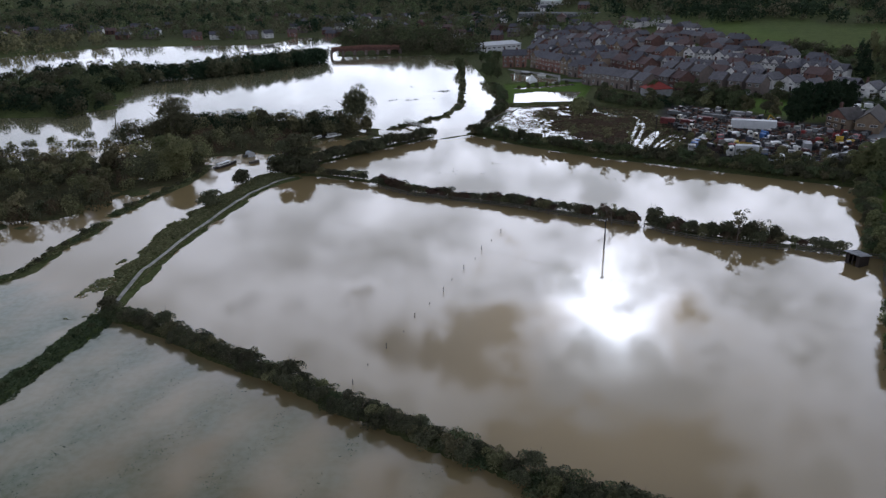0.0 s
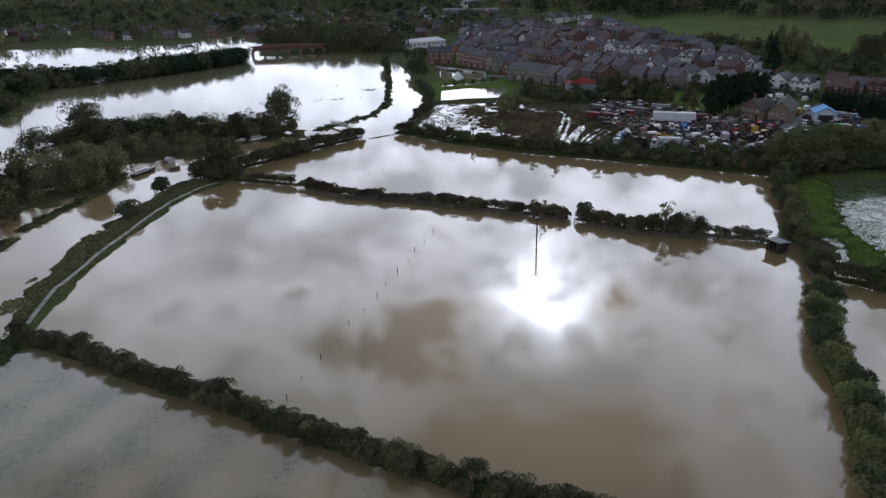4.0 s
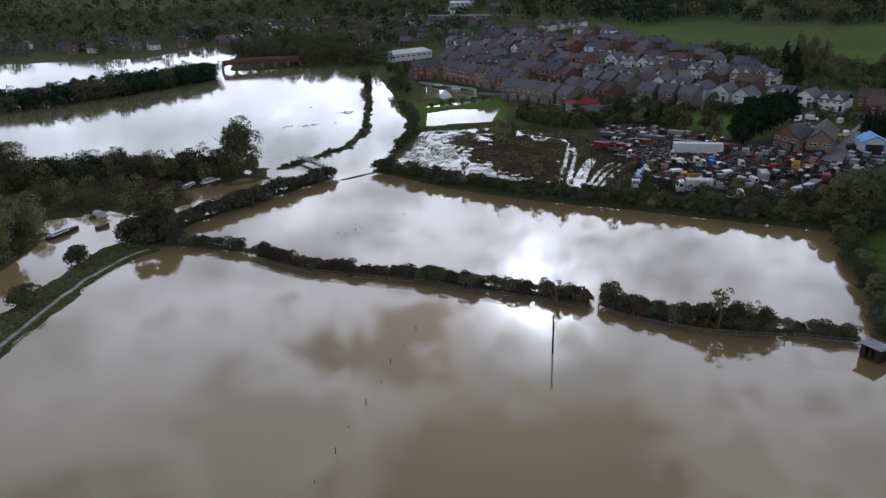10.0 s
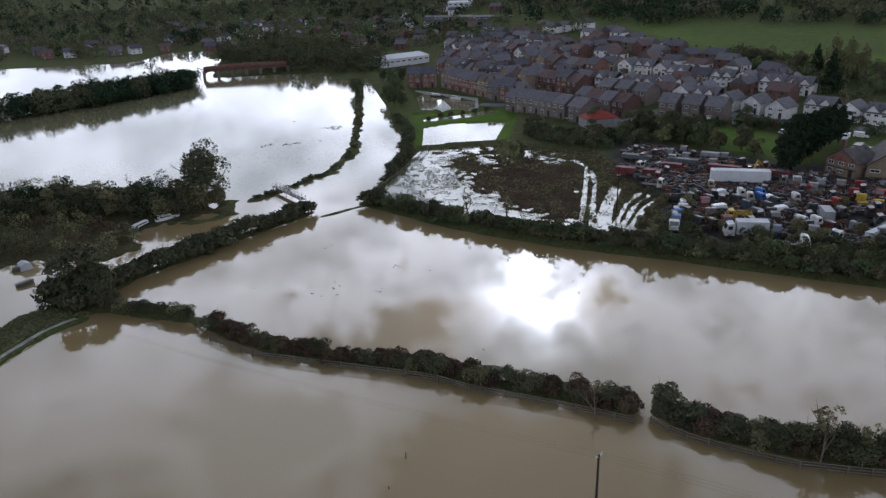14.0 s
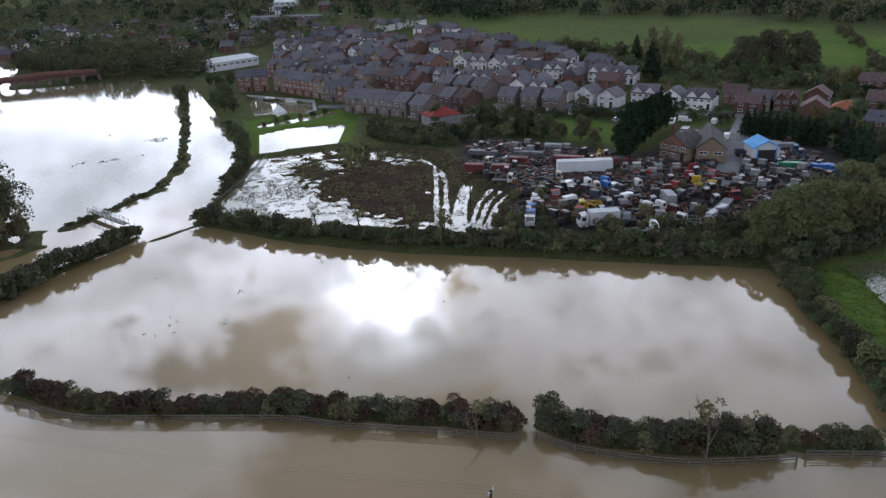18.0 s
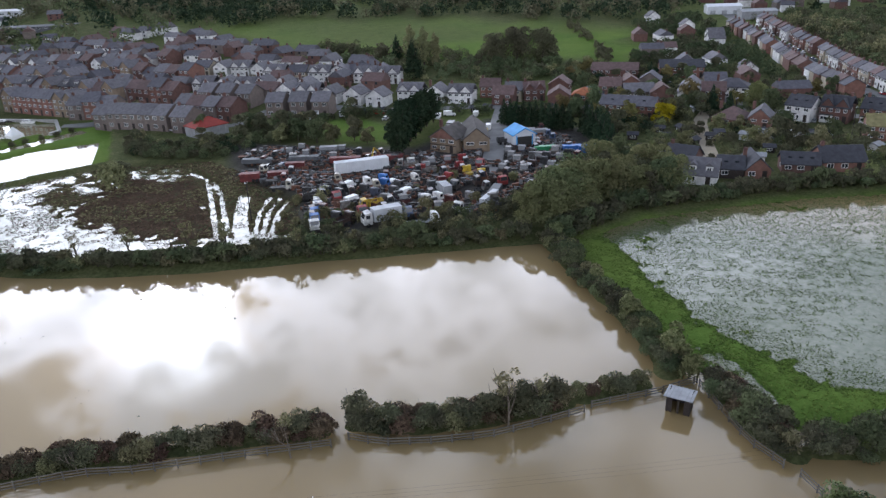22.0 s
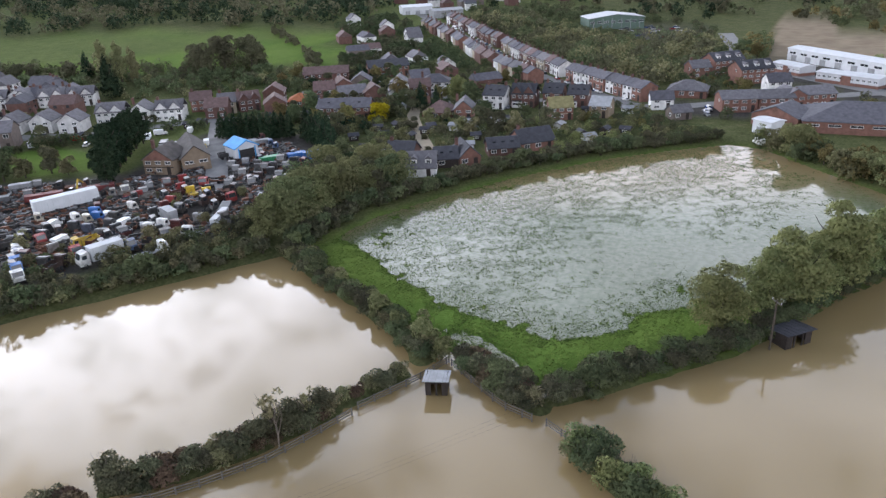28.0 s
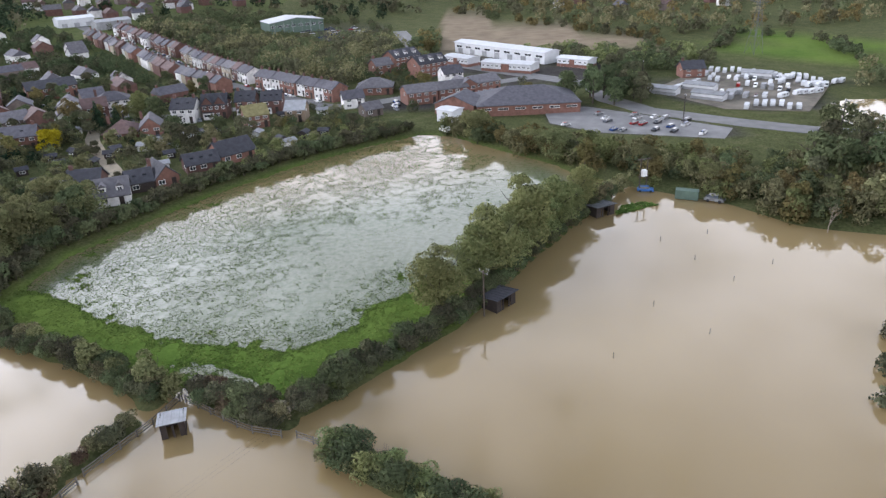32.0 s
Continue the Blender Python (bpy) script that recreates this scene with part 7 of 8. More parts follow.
lines = thing("power_line", "thin overhead wires between utility poles", "cable")
for o in (-0.8, 0.0, 0.8):
    part("cable", wire((101.2 + 0.7 * o, 83.2 + 0.7 * o, 7.3), (30.5 + 0.5 * o, 128 + 0.4 * o, 6.1), 0.8, 24), CHASSIS, lines)
    part("cable", wire((30.5 + 0.5 * o, 128 + 0.4 * o, 6.1), (-30, 166 + 0.4 * o, 6.4), 0.8, 24), CHASSIS, lines)
    part("cable", wire((101.2 + 0.7 * o, 83.2 + 0.7 * o, 7.3), (155 + o, 50 + o, 7.0), 0.7, 20), CHASSIS, lines)

# the pole-mounted box at the corner of the far field
t = thing("transformer_pole", "twin-pole electricity transformer beside a hedge", "transformer")
for y in (-0.8, 0.8):
    m = Mesh()
    m.tube((0, y, -0.5), (0, y, 7.5), 0.15, 0.11, 8)
    part("post", m, BARK, t)
m = Mesh()
m.box(-0.5, -0.6, 3.6, 0.5, 0.6, 4.9, taper=0.05)
part("transformer_box", m, WHITE, t)
m = Mesh()
m.box(-0.08, -1.6, 7.2, 0.08, 1.6, 7.35)
m.box(-0.08, -1.2, 3.4, 0.08, 1.2, 3.55)
part("crossarm", m, TIMBER, t)
t.matrix_basis = rot_m(154.8, 50.2, gz(154.8, 50.2), 20)


def rail_fence(line, label, rails=3, high=1.2, gap=2.4, base=0.0, mat=TIMBER):
    t = thing("rail_fence", label, "fence")
    pts = [(x, y) for x, y, _ in along(line, gap)] + [line[-1]]
    pm = Mesh()
    pm.box(-0.07, -0.07, -0.6, 0.07, 0.07, high)
    pd = pm.data("post", [mat])
    for x, y in pts:
        ob = part("post", pd, None, t)
        ob.matrix_basis = Matrix.Translation((x, y, base))
    for (ax, ay), (bx, by) in zip(pts, pts[1:]):
        for i in range(rails):
            z = base + high - 0.12 - i * 0.36
            m = Mesh()
            l = math.hypot(bx - ax, by - ay)
            if l < 0.3:
                continue
            m.box(0, -0.03, -0.06, l, 0.03, 0.06)
            ob = part("rail", m, mat, t)
            ob.matrix_basis = rot_m(ax, ay, z, math.degrees(math.atan2(by - ay, bx - ax)))
    return t


FENCE = [(-17, 171.5), (-8.9, 164.7), (5.5, 158.6), (16, 154.2), (21, 150.5), (29.3, 146.1), (39.2, 140.4)]
rail_fence(FENCE, "weathered post-and-rail fence along a hedge in flood water", 3, 1.2)
rail_fence([(41.4, 140.2), (43.6, 136.9), (48.6, 133), (53.8, 129.8), (59.9, 127.6), (65.3, 126)], "weathered post-and-rail fence round a rounded hedge", 3, 1.1)
rail_fence([(66.6, 126), (74.9, 122.4), (80.5, 120.8)], "weathered post-and-rail fence beside a shelter", 3, 1.1)
rail_fence([(79.9, 120.1), (76.5, 114.4), (74.2, 110.4), (73.3, 106)], "grey post-and-rail fence at a hedge corner", 3, 1.2)
rail_fence([(73.3, 104.2), (72, 101.4)], "short rail fence across a gap", 3, 1.1)
rail_fence([(10.5, 243), (15, 253), (20, 264), (24.5, 275), (29, 287)], "thin fence along a flooded track", 2, 1.1, 2.2, 0.05)

for i in range(14):
    k = i / 13
    x, y = -14.5 + 25.5 * k + 0.3 * math.sin(i * 2.1), 76 + 62.3 * k
    tall = i % 2 == 1
    m = Mesh()
    m.tube((0, 0, -0.8), (0.02 * (i % 3), 0, 0.9 if tall else 0.4), 0.07 if tall else 0.05, 0.055 if tall else 0.04, 6)
    ob = tagged(new("fence_post", m.data("fence_post", [DARKTIMBER])), "lone dark fence post rising from flood water" if tall else "thin stake rising from flood water", "post", "posts across the flooded field")
    ob.matrix_basis = rot_m(x, y, 0, 0)
for x, y in ((120, 48), (128, 52), (112, 44), (118, 36), (104, 58), (96, 52), (131, 43), (90, 66)):
    m = Mesh()
    m.tube((0, 0, -0.7), (0.05, 0, 0.9), 0.06, 0.05, 6)
    tagged(new("fence_post", m.data("fence_post", [TIMBER])), "thin stake rising from brown flood water", "post", "stakes in the brown field").matrix_basis = rot_m(x, y, 0, 0)


def boat_kind(label, l, w, cabin, hull, name="boat"):
    def build():
        t = thing(name, label, "boat", "moored boats")
        m = Mesh()
        n = 9
        ring = []
        for i in range(n):
            k = i / (n - 1)
            x = -l / 2 + l * k
            b = w / 2 * (1 - max(0, (k - 0.55) / 0.45) ** 2.0) * (0.85 + 0.15 * min(1, k * 5))
            ring.append([(x, -b, 0.75 + 0.25 * k), (x, -b * 0.8, -0.15), (x, b * 0.8, -0.15), (x, b, 0.75 + 0.25 * k)])
        m.add([p for r in ring for p in r], [(4 * i + j, 4 * i + 4 + j, 4 * i + 5 + j, 4 * i + 1 + j) for i in range(n - 1) for j in range(3)]
              + [(4 * i + 3, 4 * i + 7, 4 * i + 4, 4 * i) for i in range(n - 1)] + [(0, 1, 2, 3)])
        h = part("hull", m, hull, t)
        if cabin:
            m = Mesh()
            m.box(-l * 0.38, -w * 0.36, 0.8, l * 0.16, w * 0.36, 1.75, taper=0.12)
            c = part("cabin", m, WHITE, t)
            m = Mesh()
            m.box(-l * 0.33, -w * 0.365, 1.2, l * 0.1, w * 0.365, 1.5)
            part("window", m, GLASS, c)
        m = Mesh()
        m.box(-l * 0.48, -w * 0.4, 0.72, l * 0.3, w * 0.4, 0.8)
        part("deck", m, TIMBER, h)
        return t

    return Kind(build)


CRUISER = boat_kind("small white cabin cruiser moored among scrub", 7.5, 2.5, True, WHITE)
DINGHY = boat_kind("small open boat moored on brown water", 4.2, 1.5, False, TIMBER)
NARROW = boat_kind("dark narrow boat with pale cabin", 11, 2.1, True, DARKTIMBER)
for k, x, y, d in ((CRUISER, -51, 203, 71), (DINGHY, -56, 200, 40), (DINGHY, -47, 203, 60), (NARROW, -42.5, 229.5, 64), (CRUISER, -38, 233.5, 30), (NARROW, -63.5, 197, 60), (DINGHY, -60, 208, 30), (NARROW, 42, 381, -50), (CRUISER, 49, 373, -50)):
    k.put(rot_m(x, y, 0.02, d, 0.75))
tarp = thing("tarpaulin", "pale blue tarpaulin over a small boat shed", "tarpaulin")
m = Mesh()
m.profile([(-1.8, 0), (1.8, 0), (1.5, 1.9), (0, 2.6), (-1.5, 1.9)][::-1], -2, 2)
part("cover", m, SHEET_WHITE, tarp)
tarp.matrix_basis = rot_m(-59.5, 208.5, 0, 42, 0.6)

# the arched brick bridge over the far channel
bridge = thing("road_bridge", "low brick road bridge with flooded arches", "bridge")
L, W = 46.0, 6.0
m = Mesh()
m.profile([(-L / 2, 3.4), (L / 2, 3.4), (L / 2, 4.6), (0, 5.4), (-L / 2, 4.6)][::-1], -W / 2, W / 2)
part("deck", m, BRICK_DARK, bridge)
for i in range(7):
    m = Mesh()
    x = -L / 2 + L * i / 6
    m.box(x - 0.8, -W / 2 - 0.3, -1, x + 0.8, W / 2 + 0.3, 3.5, taper=0.15)
    part("pier", m, BRICK_GREY, bridge)
for i in range(6):
    x = -L / 2 + L * (i + 0.5) / 6
    m = Mesh()
    arc = [(x + 3.05 * math.cos(a), 1.6 + 1.75 * math.sin(a)) for a in np.linspace(0, math.pi, 9)]
    for (ax, az), (bx, bz) in zip(arc, arc[1:]):
        m.add([(ax, -W / 2, az), (bx, -W / 2, bz), (bx, -W / 2, 3.45), (ax, -W / 2, 3.45), (ax, W / 2, az), (bx, W / 2, bz), (bx, W / 2, 3.45), (ax, W / 2, 3.45)],
              [(0, 3, 2, 1), (4, 5, 6, 7), (0, 1, 5, 4), (2, 3, 7, 6)])
    part("arch", m, BRICK_DARK, bridge)
for y in (-W / 2, W / 2 - 0.3):
    m = Mesh()
    m.profile([(-L / 2, 4.55), (L / 2, 4.55), (L / 2, 5.6), (0, 6.4), (-L / 2, 5.6)][::-1], y, y + 0.3)
    part("parapet", m, BRICK, bridge)
bridge.matrix_basis = rot_m(-55, 489, 0, 11)

foot = thing("footbridge", "pale railed footbridge over flood water", "bridge")
m = Mesh()
m.box(-8, -0.7, 1.1, 8, 0.7, 1.25)
part("deck", m, TIMBER, foot)
for y in (-0.7, 0.7):
    for i in range(9):
        m = Mesh()
        m.box(-8 + 2 * i - 0.05, y - 0.05, -0.8 if i % 4 == 0 else 1.25, -8 + 2 * i + 0.05, y + 0.05, 2.25)
        part("post", m, WHITE, foot)
    for z in (1.7, 2.2):
        m = Mesh()
        m.box(-8, y - 0.03, z, 8, y + 0.03, z + 0.08)
        part("rail", m, WHITE, foot)
foot.matrix_basis = rot_m(-11, 245, 0, -59)

# white sail-like shelter on the basin's edge
sail = thing("canopy", "small white pointed tent beside a basin", "tent")
m = Mesh()
m.add([(-2, -2, 1.6), (2, -2, 1.6), (2, 2, 1.6), (-2, 2, 1.6), (0, 0, 4.2), (-2, -2, 0.1), (2, -2, 0.1), (2, 2, 0.1), (-2, 2, 0.1)], [(0, 1, 4), (1, 2, 4), (2, 3, 4), (3, 0, 4), (5, 6, 1, 0), (7, 8, 3, 2), (8, 5, 0, 3)])
part("cover", m, WHITE, sail)
sail.matrix_basis = rot_m(40.5, 345.5, 0.3, 20)
quay = Mesh()
for a, b in zip([(33, 393), (56, 365), (53, 345)], [(56, 365), (53, 345), (50, 343)]):
    l = math.hypot(b[0] - a[0], b[1] - a[1])
    n = Mesh()
    n.box(0, 0, -1, l, 1.2, 1.2)
    q = rot_m(a[0], a[1], 0, math.degrees(math.atan2(b[1] - a[1], b[0] - a[0])))
    quay.add([q @ Vector(p) for p in n.v], n.f)
tagged(new("quay_wall", quay.data("quay_wall", [CONCRETE])), "concrete quay wall round a brown basin", "wall", kind="structure")

# lattice pylon in the far pasture
pylon = thing("pylon", "tall steel lattice pylon in a green pasture", "pylon")
tiers = [(0, 2.6), (7, 1.8), (14, 1.1), (21, 0.7), (27, 0.5), (31, 0.05)]
for (z0, r0), (z1, r1) in zip(tiers, tiers[1:]):
    c0 = [(r0 * a, r0 * b, z0) for a, b in ((-1, -1), (1, -1), (1, 1), (-1, 1))]
    c1 = [(r1 * a, r1 * b, z1) for a, b in ((-1, -1), (1, -1), (1, 1), (-1, 1))]
    m = Mesh()
    for i in range(4):
        j = (i + 1) % 4
        m.tube(c0[i], c1[i], 0.07, 0.06, 4)
        m.tube(c0[i], c1[j], 0.035, 0.035, 4)
        m.tube(c0[j], c1[i], 0.035, 0.035, 4)
        m.tube(c1[i], c1[j], 0.035, 0.035, 4)
    part("lattice_section", m, SHEET_DARK, pylon)
for z, l in ((20, 5), (24, 6), (28, 4)):
    m = Mesh()
    for s in (-1, 1):
        m.tube((0, 0.5, z), (s * l, 0, z + 0.5), 0.07, 0.05, 4)
        m.tube((0, -0.5, z), (s * l, 0, z + 0.5), 0.07, 0.05, 4)
        m.tube((0, 0, z + 1.4), (s * l, 0, z + 0.5), 0.06, 0.05, 4)
    part("arm", m, SHEET_DARK, pylon)
pylon.matrix_basis = rot_m(317, -25, gz(317, -25), 30)

# garden sheds and greenhouses
SHED = house_kind("small garden shed with felt roof", 2.6, 2, 1.9, 0.6, DARKTIMBER, TILE_BLACK, storeys=1, bays=1, chimneys=0, door=False, category="shed", name="garden_shed", sides=False)
WHITESHED = house_kind("small white garden room", 3.2, 2.6, 2.0, 0.6, RENDER, SHEET, storeys=1, bays=1, chimneys=0, door=False, category="shed", name="garden_shed", sides=False)
for i, (x, y, d) in enumerate(((165, 178, -60), (176, 193, -50), (182, 199, -60), (158, 184, -70), (171, 200, -50), (184, 184, -70), (196, 176, -60), (205, 168, -80), (209, 163, -80), (192, 170, -60), (162, 190, -60), (224, 148, -60), (228, 136, -60), (205, 232, -50), (214, 246, -40), (226, 226, -50), (240, 230, -40), (246, 224, -40), (210, 262, -50), (198, 266, -50))):
    (WHITESHED if i % 3 == 0 else SHED).put(rot_m(x, y, gz(x, y), d))

rng = random.Random(77)
for poly, n in (([(150, 166), (162, 186), (186, 202), (206, 172), (203, 126), (182, 140), (164, 152)], 16), ([(180, 236), (214, 202), (240, 196), (250, 226), (224, 250), (192, 262)], 14), ([(112, 300), (140, 284), (168, 258), (176, 266), (140, 300), (120, 314)], 12)):
    done = tries = 0
    while done < n and tries < 600:
        tries += 1
        x, y = rng.uniform(min(p[0] for p in poly), max(p[0] for p in poly)), rng.uniform(min(p[1] for p in poly), max(p[1] for p in poly))
        if not inside(np.array([x]), np.array([y]), poly)[0] or not clear_of(x, y, 1.5) or any(seg_dist(np.array([x]), np.array([y]), line)[0] < width / 2 + 2 for line, width in ROADS):
            continue
        rng.choice((SHED, SHED, WHITESHED)).put(rot_m(x, y, gz(x, y), rng.uniform(0, 360)))
        TAKEN.append((x, y, 1.5))
        done += 1


# ---- trees and scrub, set round what stands ----
def woodland(name, label, poly, n, seed, h, mats, leaf=1.7, per=34, holes=(), lo=0.55, hi=1.3):
    """Woods and thickets as one mesh of many rough crowns."""
    rng = np.random.RandomState(seed)
    xs_, ys_ = [p[0] for p in poly], [p[1] for p in poly]
    x, y = rng.uniform(min(xs_), max(xs_), n * 6), rng.uniform(min(ys_), max(ys_), n * 6)
    keep = inside(x, y, poly)
    for q in holes:
        keep &= depth_in(x, y, q) < -2
    for line, width in ROADS:
        keep &= seg_dist(x, y, line) > width / 2 + 0.3 * h
    x, y = x[keep][:n], y[keep][:n]
    blobs, tints = [], []
    stand = np.clip((wave(x, y, 26, seed) * 0.45 + 0.5 + 0.3 * rng.normal(size=len(x))) * len(mats), 0, len(mats) - 1).astype(int)
    for a, b, kind in zip(x, y, stand):
        if not clear_of(a, b, 1.5):
            continue
        s = rng.uniform(lo, hi)
        g, r = gz(a, b), h * s
        blobs.append((a, b, max(g, 0) + r * 0.38, r * 0.5, r * 0.5, r * 0.46))
        for _ in range(3):
            u, v = rng.uniform(0, 6.28), rng.uniform(0.2, 0.42)
            blobs.append((a + v * r * math.cos(u), b + v * r * math.sin(u), max(g, 0) + r * rng.uniform(0.3, 0.85), r * rng.uniform(0.2, 0.32), r * rng.uniform(0.2, 0.32), r * rng.uniform(0.18, 0.26)))
        tints += [kind] * 4
    me = leaf_mesh(name, seed, blobs, int(per * 1.75) * len(blobs) // 4, leaf * 0.8, mats, (), 0, -0.75, tints)
    return tagged(new(name, me), label, "woodland", kind="stuff")


BELT = [(205, 98), (214, 92), (209, 86), (193, 66), (181, 48), (171, 24), (168, 4), (166, -30), (132, -30), (129, 8), (134, 26), (147, 36), (155, 48), (166, 63), (176, 69), (194, 88)]
scatter([(196, 90), (200, 88), (186, 70), (168, 50), (156, 30), (148, 10), (138, 8), (140, 24), (150, 34), (160, 47), (170, 61), (180, 69)], 46, AUTUMN + AUTUMN + [ROUND[0], ROUND[2], BUSH[1], WILLOW], 0.55, 0.85, 61, 3.6, (CARPARK,))
woodland("belt_thicket", "belt of willows and scrub in autumn colour", BELT, 300, 161, 4.4, [LEAF_OLIVE, LEAF_BRIGHT, LEAF_AUTUMN, LEAF_GREEN], 0.5, 130, (CARPARK,))
woodland("roadside_thicket", "roadside trees and scrub in early autumn", [(130, 10), (184, 0), (214, -10), (176, -70), (150, -80), (116, -70), (120, -25)], 210, 162, 5, [LEAF_GREEN, LEAF_OLIVE, LEAF_GREEN, LEAF_HEDGE], 0.6, 110, (VANPARK,))
scatter([(128, 8), (136, 12), (160, 22), (176, 4), (170, -28), (138, -24)], 22, [ROUND[0], ROUND[2], ROUND[1], ROUND[0]], 0.9, 1.35, 62, 5)
for x, y in ((95, 28.5), (87.5, 32.5), (80, 36)):
    plant(BUSH[0], x, y, 0.9)
scatter([(232, 50), (240, 60), (262, 40), (250, 24), (226, 38)], 14, [ROUND[0], ROUND[1], ROUND[3]], 0.9, 1.25, 63, 4, (VANPARK,))
woodland("wood", "dark wood beside the flooded river", WOOD, 260, 165, 6.8, [LEAF_HEDGE, LEAF_GREEN, LEAF_DARK], 0.7, 170, (), 0.55, 1.3)
woodland("tree_band", "dense dark belt of trees between two flooded lakes", [(-172, 392), (-168, 370), (-154, 368), (-121, 390), (-88, 428), (-73, 445), (-80, 468), (-100, 452), (-130, 416), (-156, 396)], 280, 166, 7.4, [LEAF_HEDGE, LEAF_DARK], 0.7, 160, (), 0.55, 1.35)
woodland("river_scrub", "willow and thorn scrub on drowned ground", [(-99, 143), (-90, 146), (-83, 152), (-79, 163), (-82, 180), (-90, 198), (-108, 214), (-128, 212), (-165, 196), (-165, 143)], 300, 167, 3.9, [LEAF_HEDGE, LEAF_OLIVE, LEAF_BROWN], 0.34, 120)
woodland("bank_scrub", "thick scrub between river channels", MIDBUSH, 70, 168, 5.2, [LEAF_HEDGE, LEAF_OLIVE], 0.34, 160)
woodland("isle_scrub", "dark scrub and small trees on a river island", [(-112, 233), (-93, 231), (-80, 236), (-50, 238), (-38, 232), (-28, 238), (-36, 250), (-75, 257), (-97, 257)], 190, 169, 5.4, [LEAF_HEDGE, LEAF_OLIVE, LEAF_DARK], 0.38, 150)
woodland("mooring_scrub", "tangled scrub round moored boats", [(-76, 208), (-66, 213), (-57, 215), (-47, 212), (-41, 213), (-38, 220), (-47, 223), (-48, 232), (-62, 238), (-80, 234), (-88, 222)], 60, 196, 4.2, [LEAF_HEDGE, LEAF_OLIVE, LEAF_BROWN], 0.34, 120)
woodland("flood_scrub", "low scrub standing in flood water", [(-132, 214), (-96, 222), (-92, 232), (-120, 236), (-150, 224)], 22, 170, 3.2, [LEAF_HEDGE, LEAF_OLIVE], 0.34, 130)
for x, y, s in ((-78, 203, 1.05), (-66, 243, 0.9), (-52, 240, 0.8), (-36, 240, 0.9), (-28, 242, 0.8)):
    plant(ROUND[1 if s > 1.1 else 2], x, y, s * 1.25)
plant(WILLOW, -84, 207, 0.7)
plant(OAK, -92, 236, 1.15, None, "spreading dark tree with bare top branches on a flooded bank")
plant(OAK, -97, 233, 0.6, 70, "dark round tree on a flooded bank")
plant(BARE[1], -93, 235.5, 2.3)
plant(BARE[0], -104, 228, 1.0)
plant(BUSH[0], -112, 240, 0.7)
scatter([(-98, 146), (-88, 152), (-83, 165), (-90, 190), (-112, 205), (-140, 190), (-140, 150)], 22, [BUSH[1], BUSH[0], ROUND[2], BUSH[1]], 0.9, 1.4, 68, 5)
for x, y, s in ((-64, 243, 1.0), (-57, 241, 0.9), (-46, 240, 0.95)):
    plant(ROUND[1], x, y, s)
plant(tree_kind(63, 4.6, 7.4, LEAF_HEDGE, "large round dense bush beside a footpath", "bush", 2200, 0.27, "bush"), -56.2, 158.5)
plant(BUSH[0], -53.5, 178, 1.35)
plant(BUSH[1], 49.5, 264, 1.7)
for x, y, s in ((82, 205, 0.7), (88, 212.5, 0.6), (93.5, 194, 0.8), (100.5, 206.5, 0.55), (75, 204, 0.75), (112, 214, 0.6), (106, 222, 0.55), (121, 196, 0.6)):
    plant(BUSH[int(x) % 2], x, y, s)
plant(WILLOW, -72, 187, 0.95, None, "broad olive willow standing between river channels")
for x, y, s in ((-52, 256, 0.9), (-45, 258, 0.8), (-103, 232, 1.1)):
    plant(BARE[1], x, y, s)
for x, y, s in ((-45, 190, 1.2), (-41.5, 193, 1.3), (-43, 197, 1.1), (-39, 191, 0.9)):
    plant(ROUND[1], x, y, s)
for x, y, s in ((6, 398, 0.9), (7, 405, 0.8), (20, 372, 0.9), (24, 380, 1.0), (22, 364, 0.9), (24, 418, 0.95), (29, 424, 0.9), (20, 430, 0.8), (25, 358, 0.7)):
    plant(ROUND[0], x, y, s)
for x, y in ((33, 331), (38, 336), (42, 337.5), (47, 339), (52, 341), (57, 343)):
    plant(BUSH[0], x, y, 0.55)
scatter([(62, 300), (68, 318), (80, 300), (90, 288), (78, 270), (64, 284)], 16, [BUSH[0], ROUND[1], BUSH[1]], 0.6, 0.9, 70, 3.2)
scatter([(92, 284), (96, 292), (116, 272), (126, 252), (118, 250), (104, 262)], 14, [ROUND[1], ROUND[0], ROUND[2]], 0.8, 1.05, 71, 4.5, (GREENS,))
woodland("yard_scrub", "brambles and scrub along the yard's edge", [(62, 196), (68, 206), (78, 205), (90, 192), (104, 184), (122, 190), (134, 192), (128, 180), (104, 172), (84, 183)], 120, 172, 2.6, [LEAF_GREEN, LEAF_OLIVE, LEAF_HEDGE], 0.3, 140)
for x, y, s in ((79, 213, 0.8), (82, 217, 0.7), (76, 218, 0.6), (111, 206, 0.7), (108, 203, 0.6), (104, 190, 0.7), (86, 199, 0.6), (66, 207, 0.5), (70, 213, 0.45)):
    plant(BUSH[1], x, y, s)
woodland("willow_thicket", "thick willow scrub beside the meadow", [(106, 168), (124, 188), (150, 192), (160, 172), (146, 160), (126, 167)], 95, 174, 5.2, [LEAF_WILLOW, LEAF_HEDGE, LEAF_OLIVE, LEAF_GREEN], 0.34, 220, (YARD,), 0.45, 1.35)
scatter([(108, 168), (124, 186), (150, 190), (158, 170), (146, 160), (126, 167)], 14, [ROUND[1], ROUND[0], WILLOW], 0.7, 1.0, 74, 5, (YARD,))
GARDENS = [(146, 160), (160, 186), (186, 204), (208, 172), (206, 158), (204, 112), (196, 118), (178, 136), (160, 150)]
scatter(GARDENS, 36, [BUSH[0], BUSH[1], ROUND[1], ROUND[2], BUSH[0]], 0.5, 0.95, 75, 4.5)
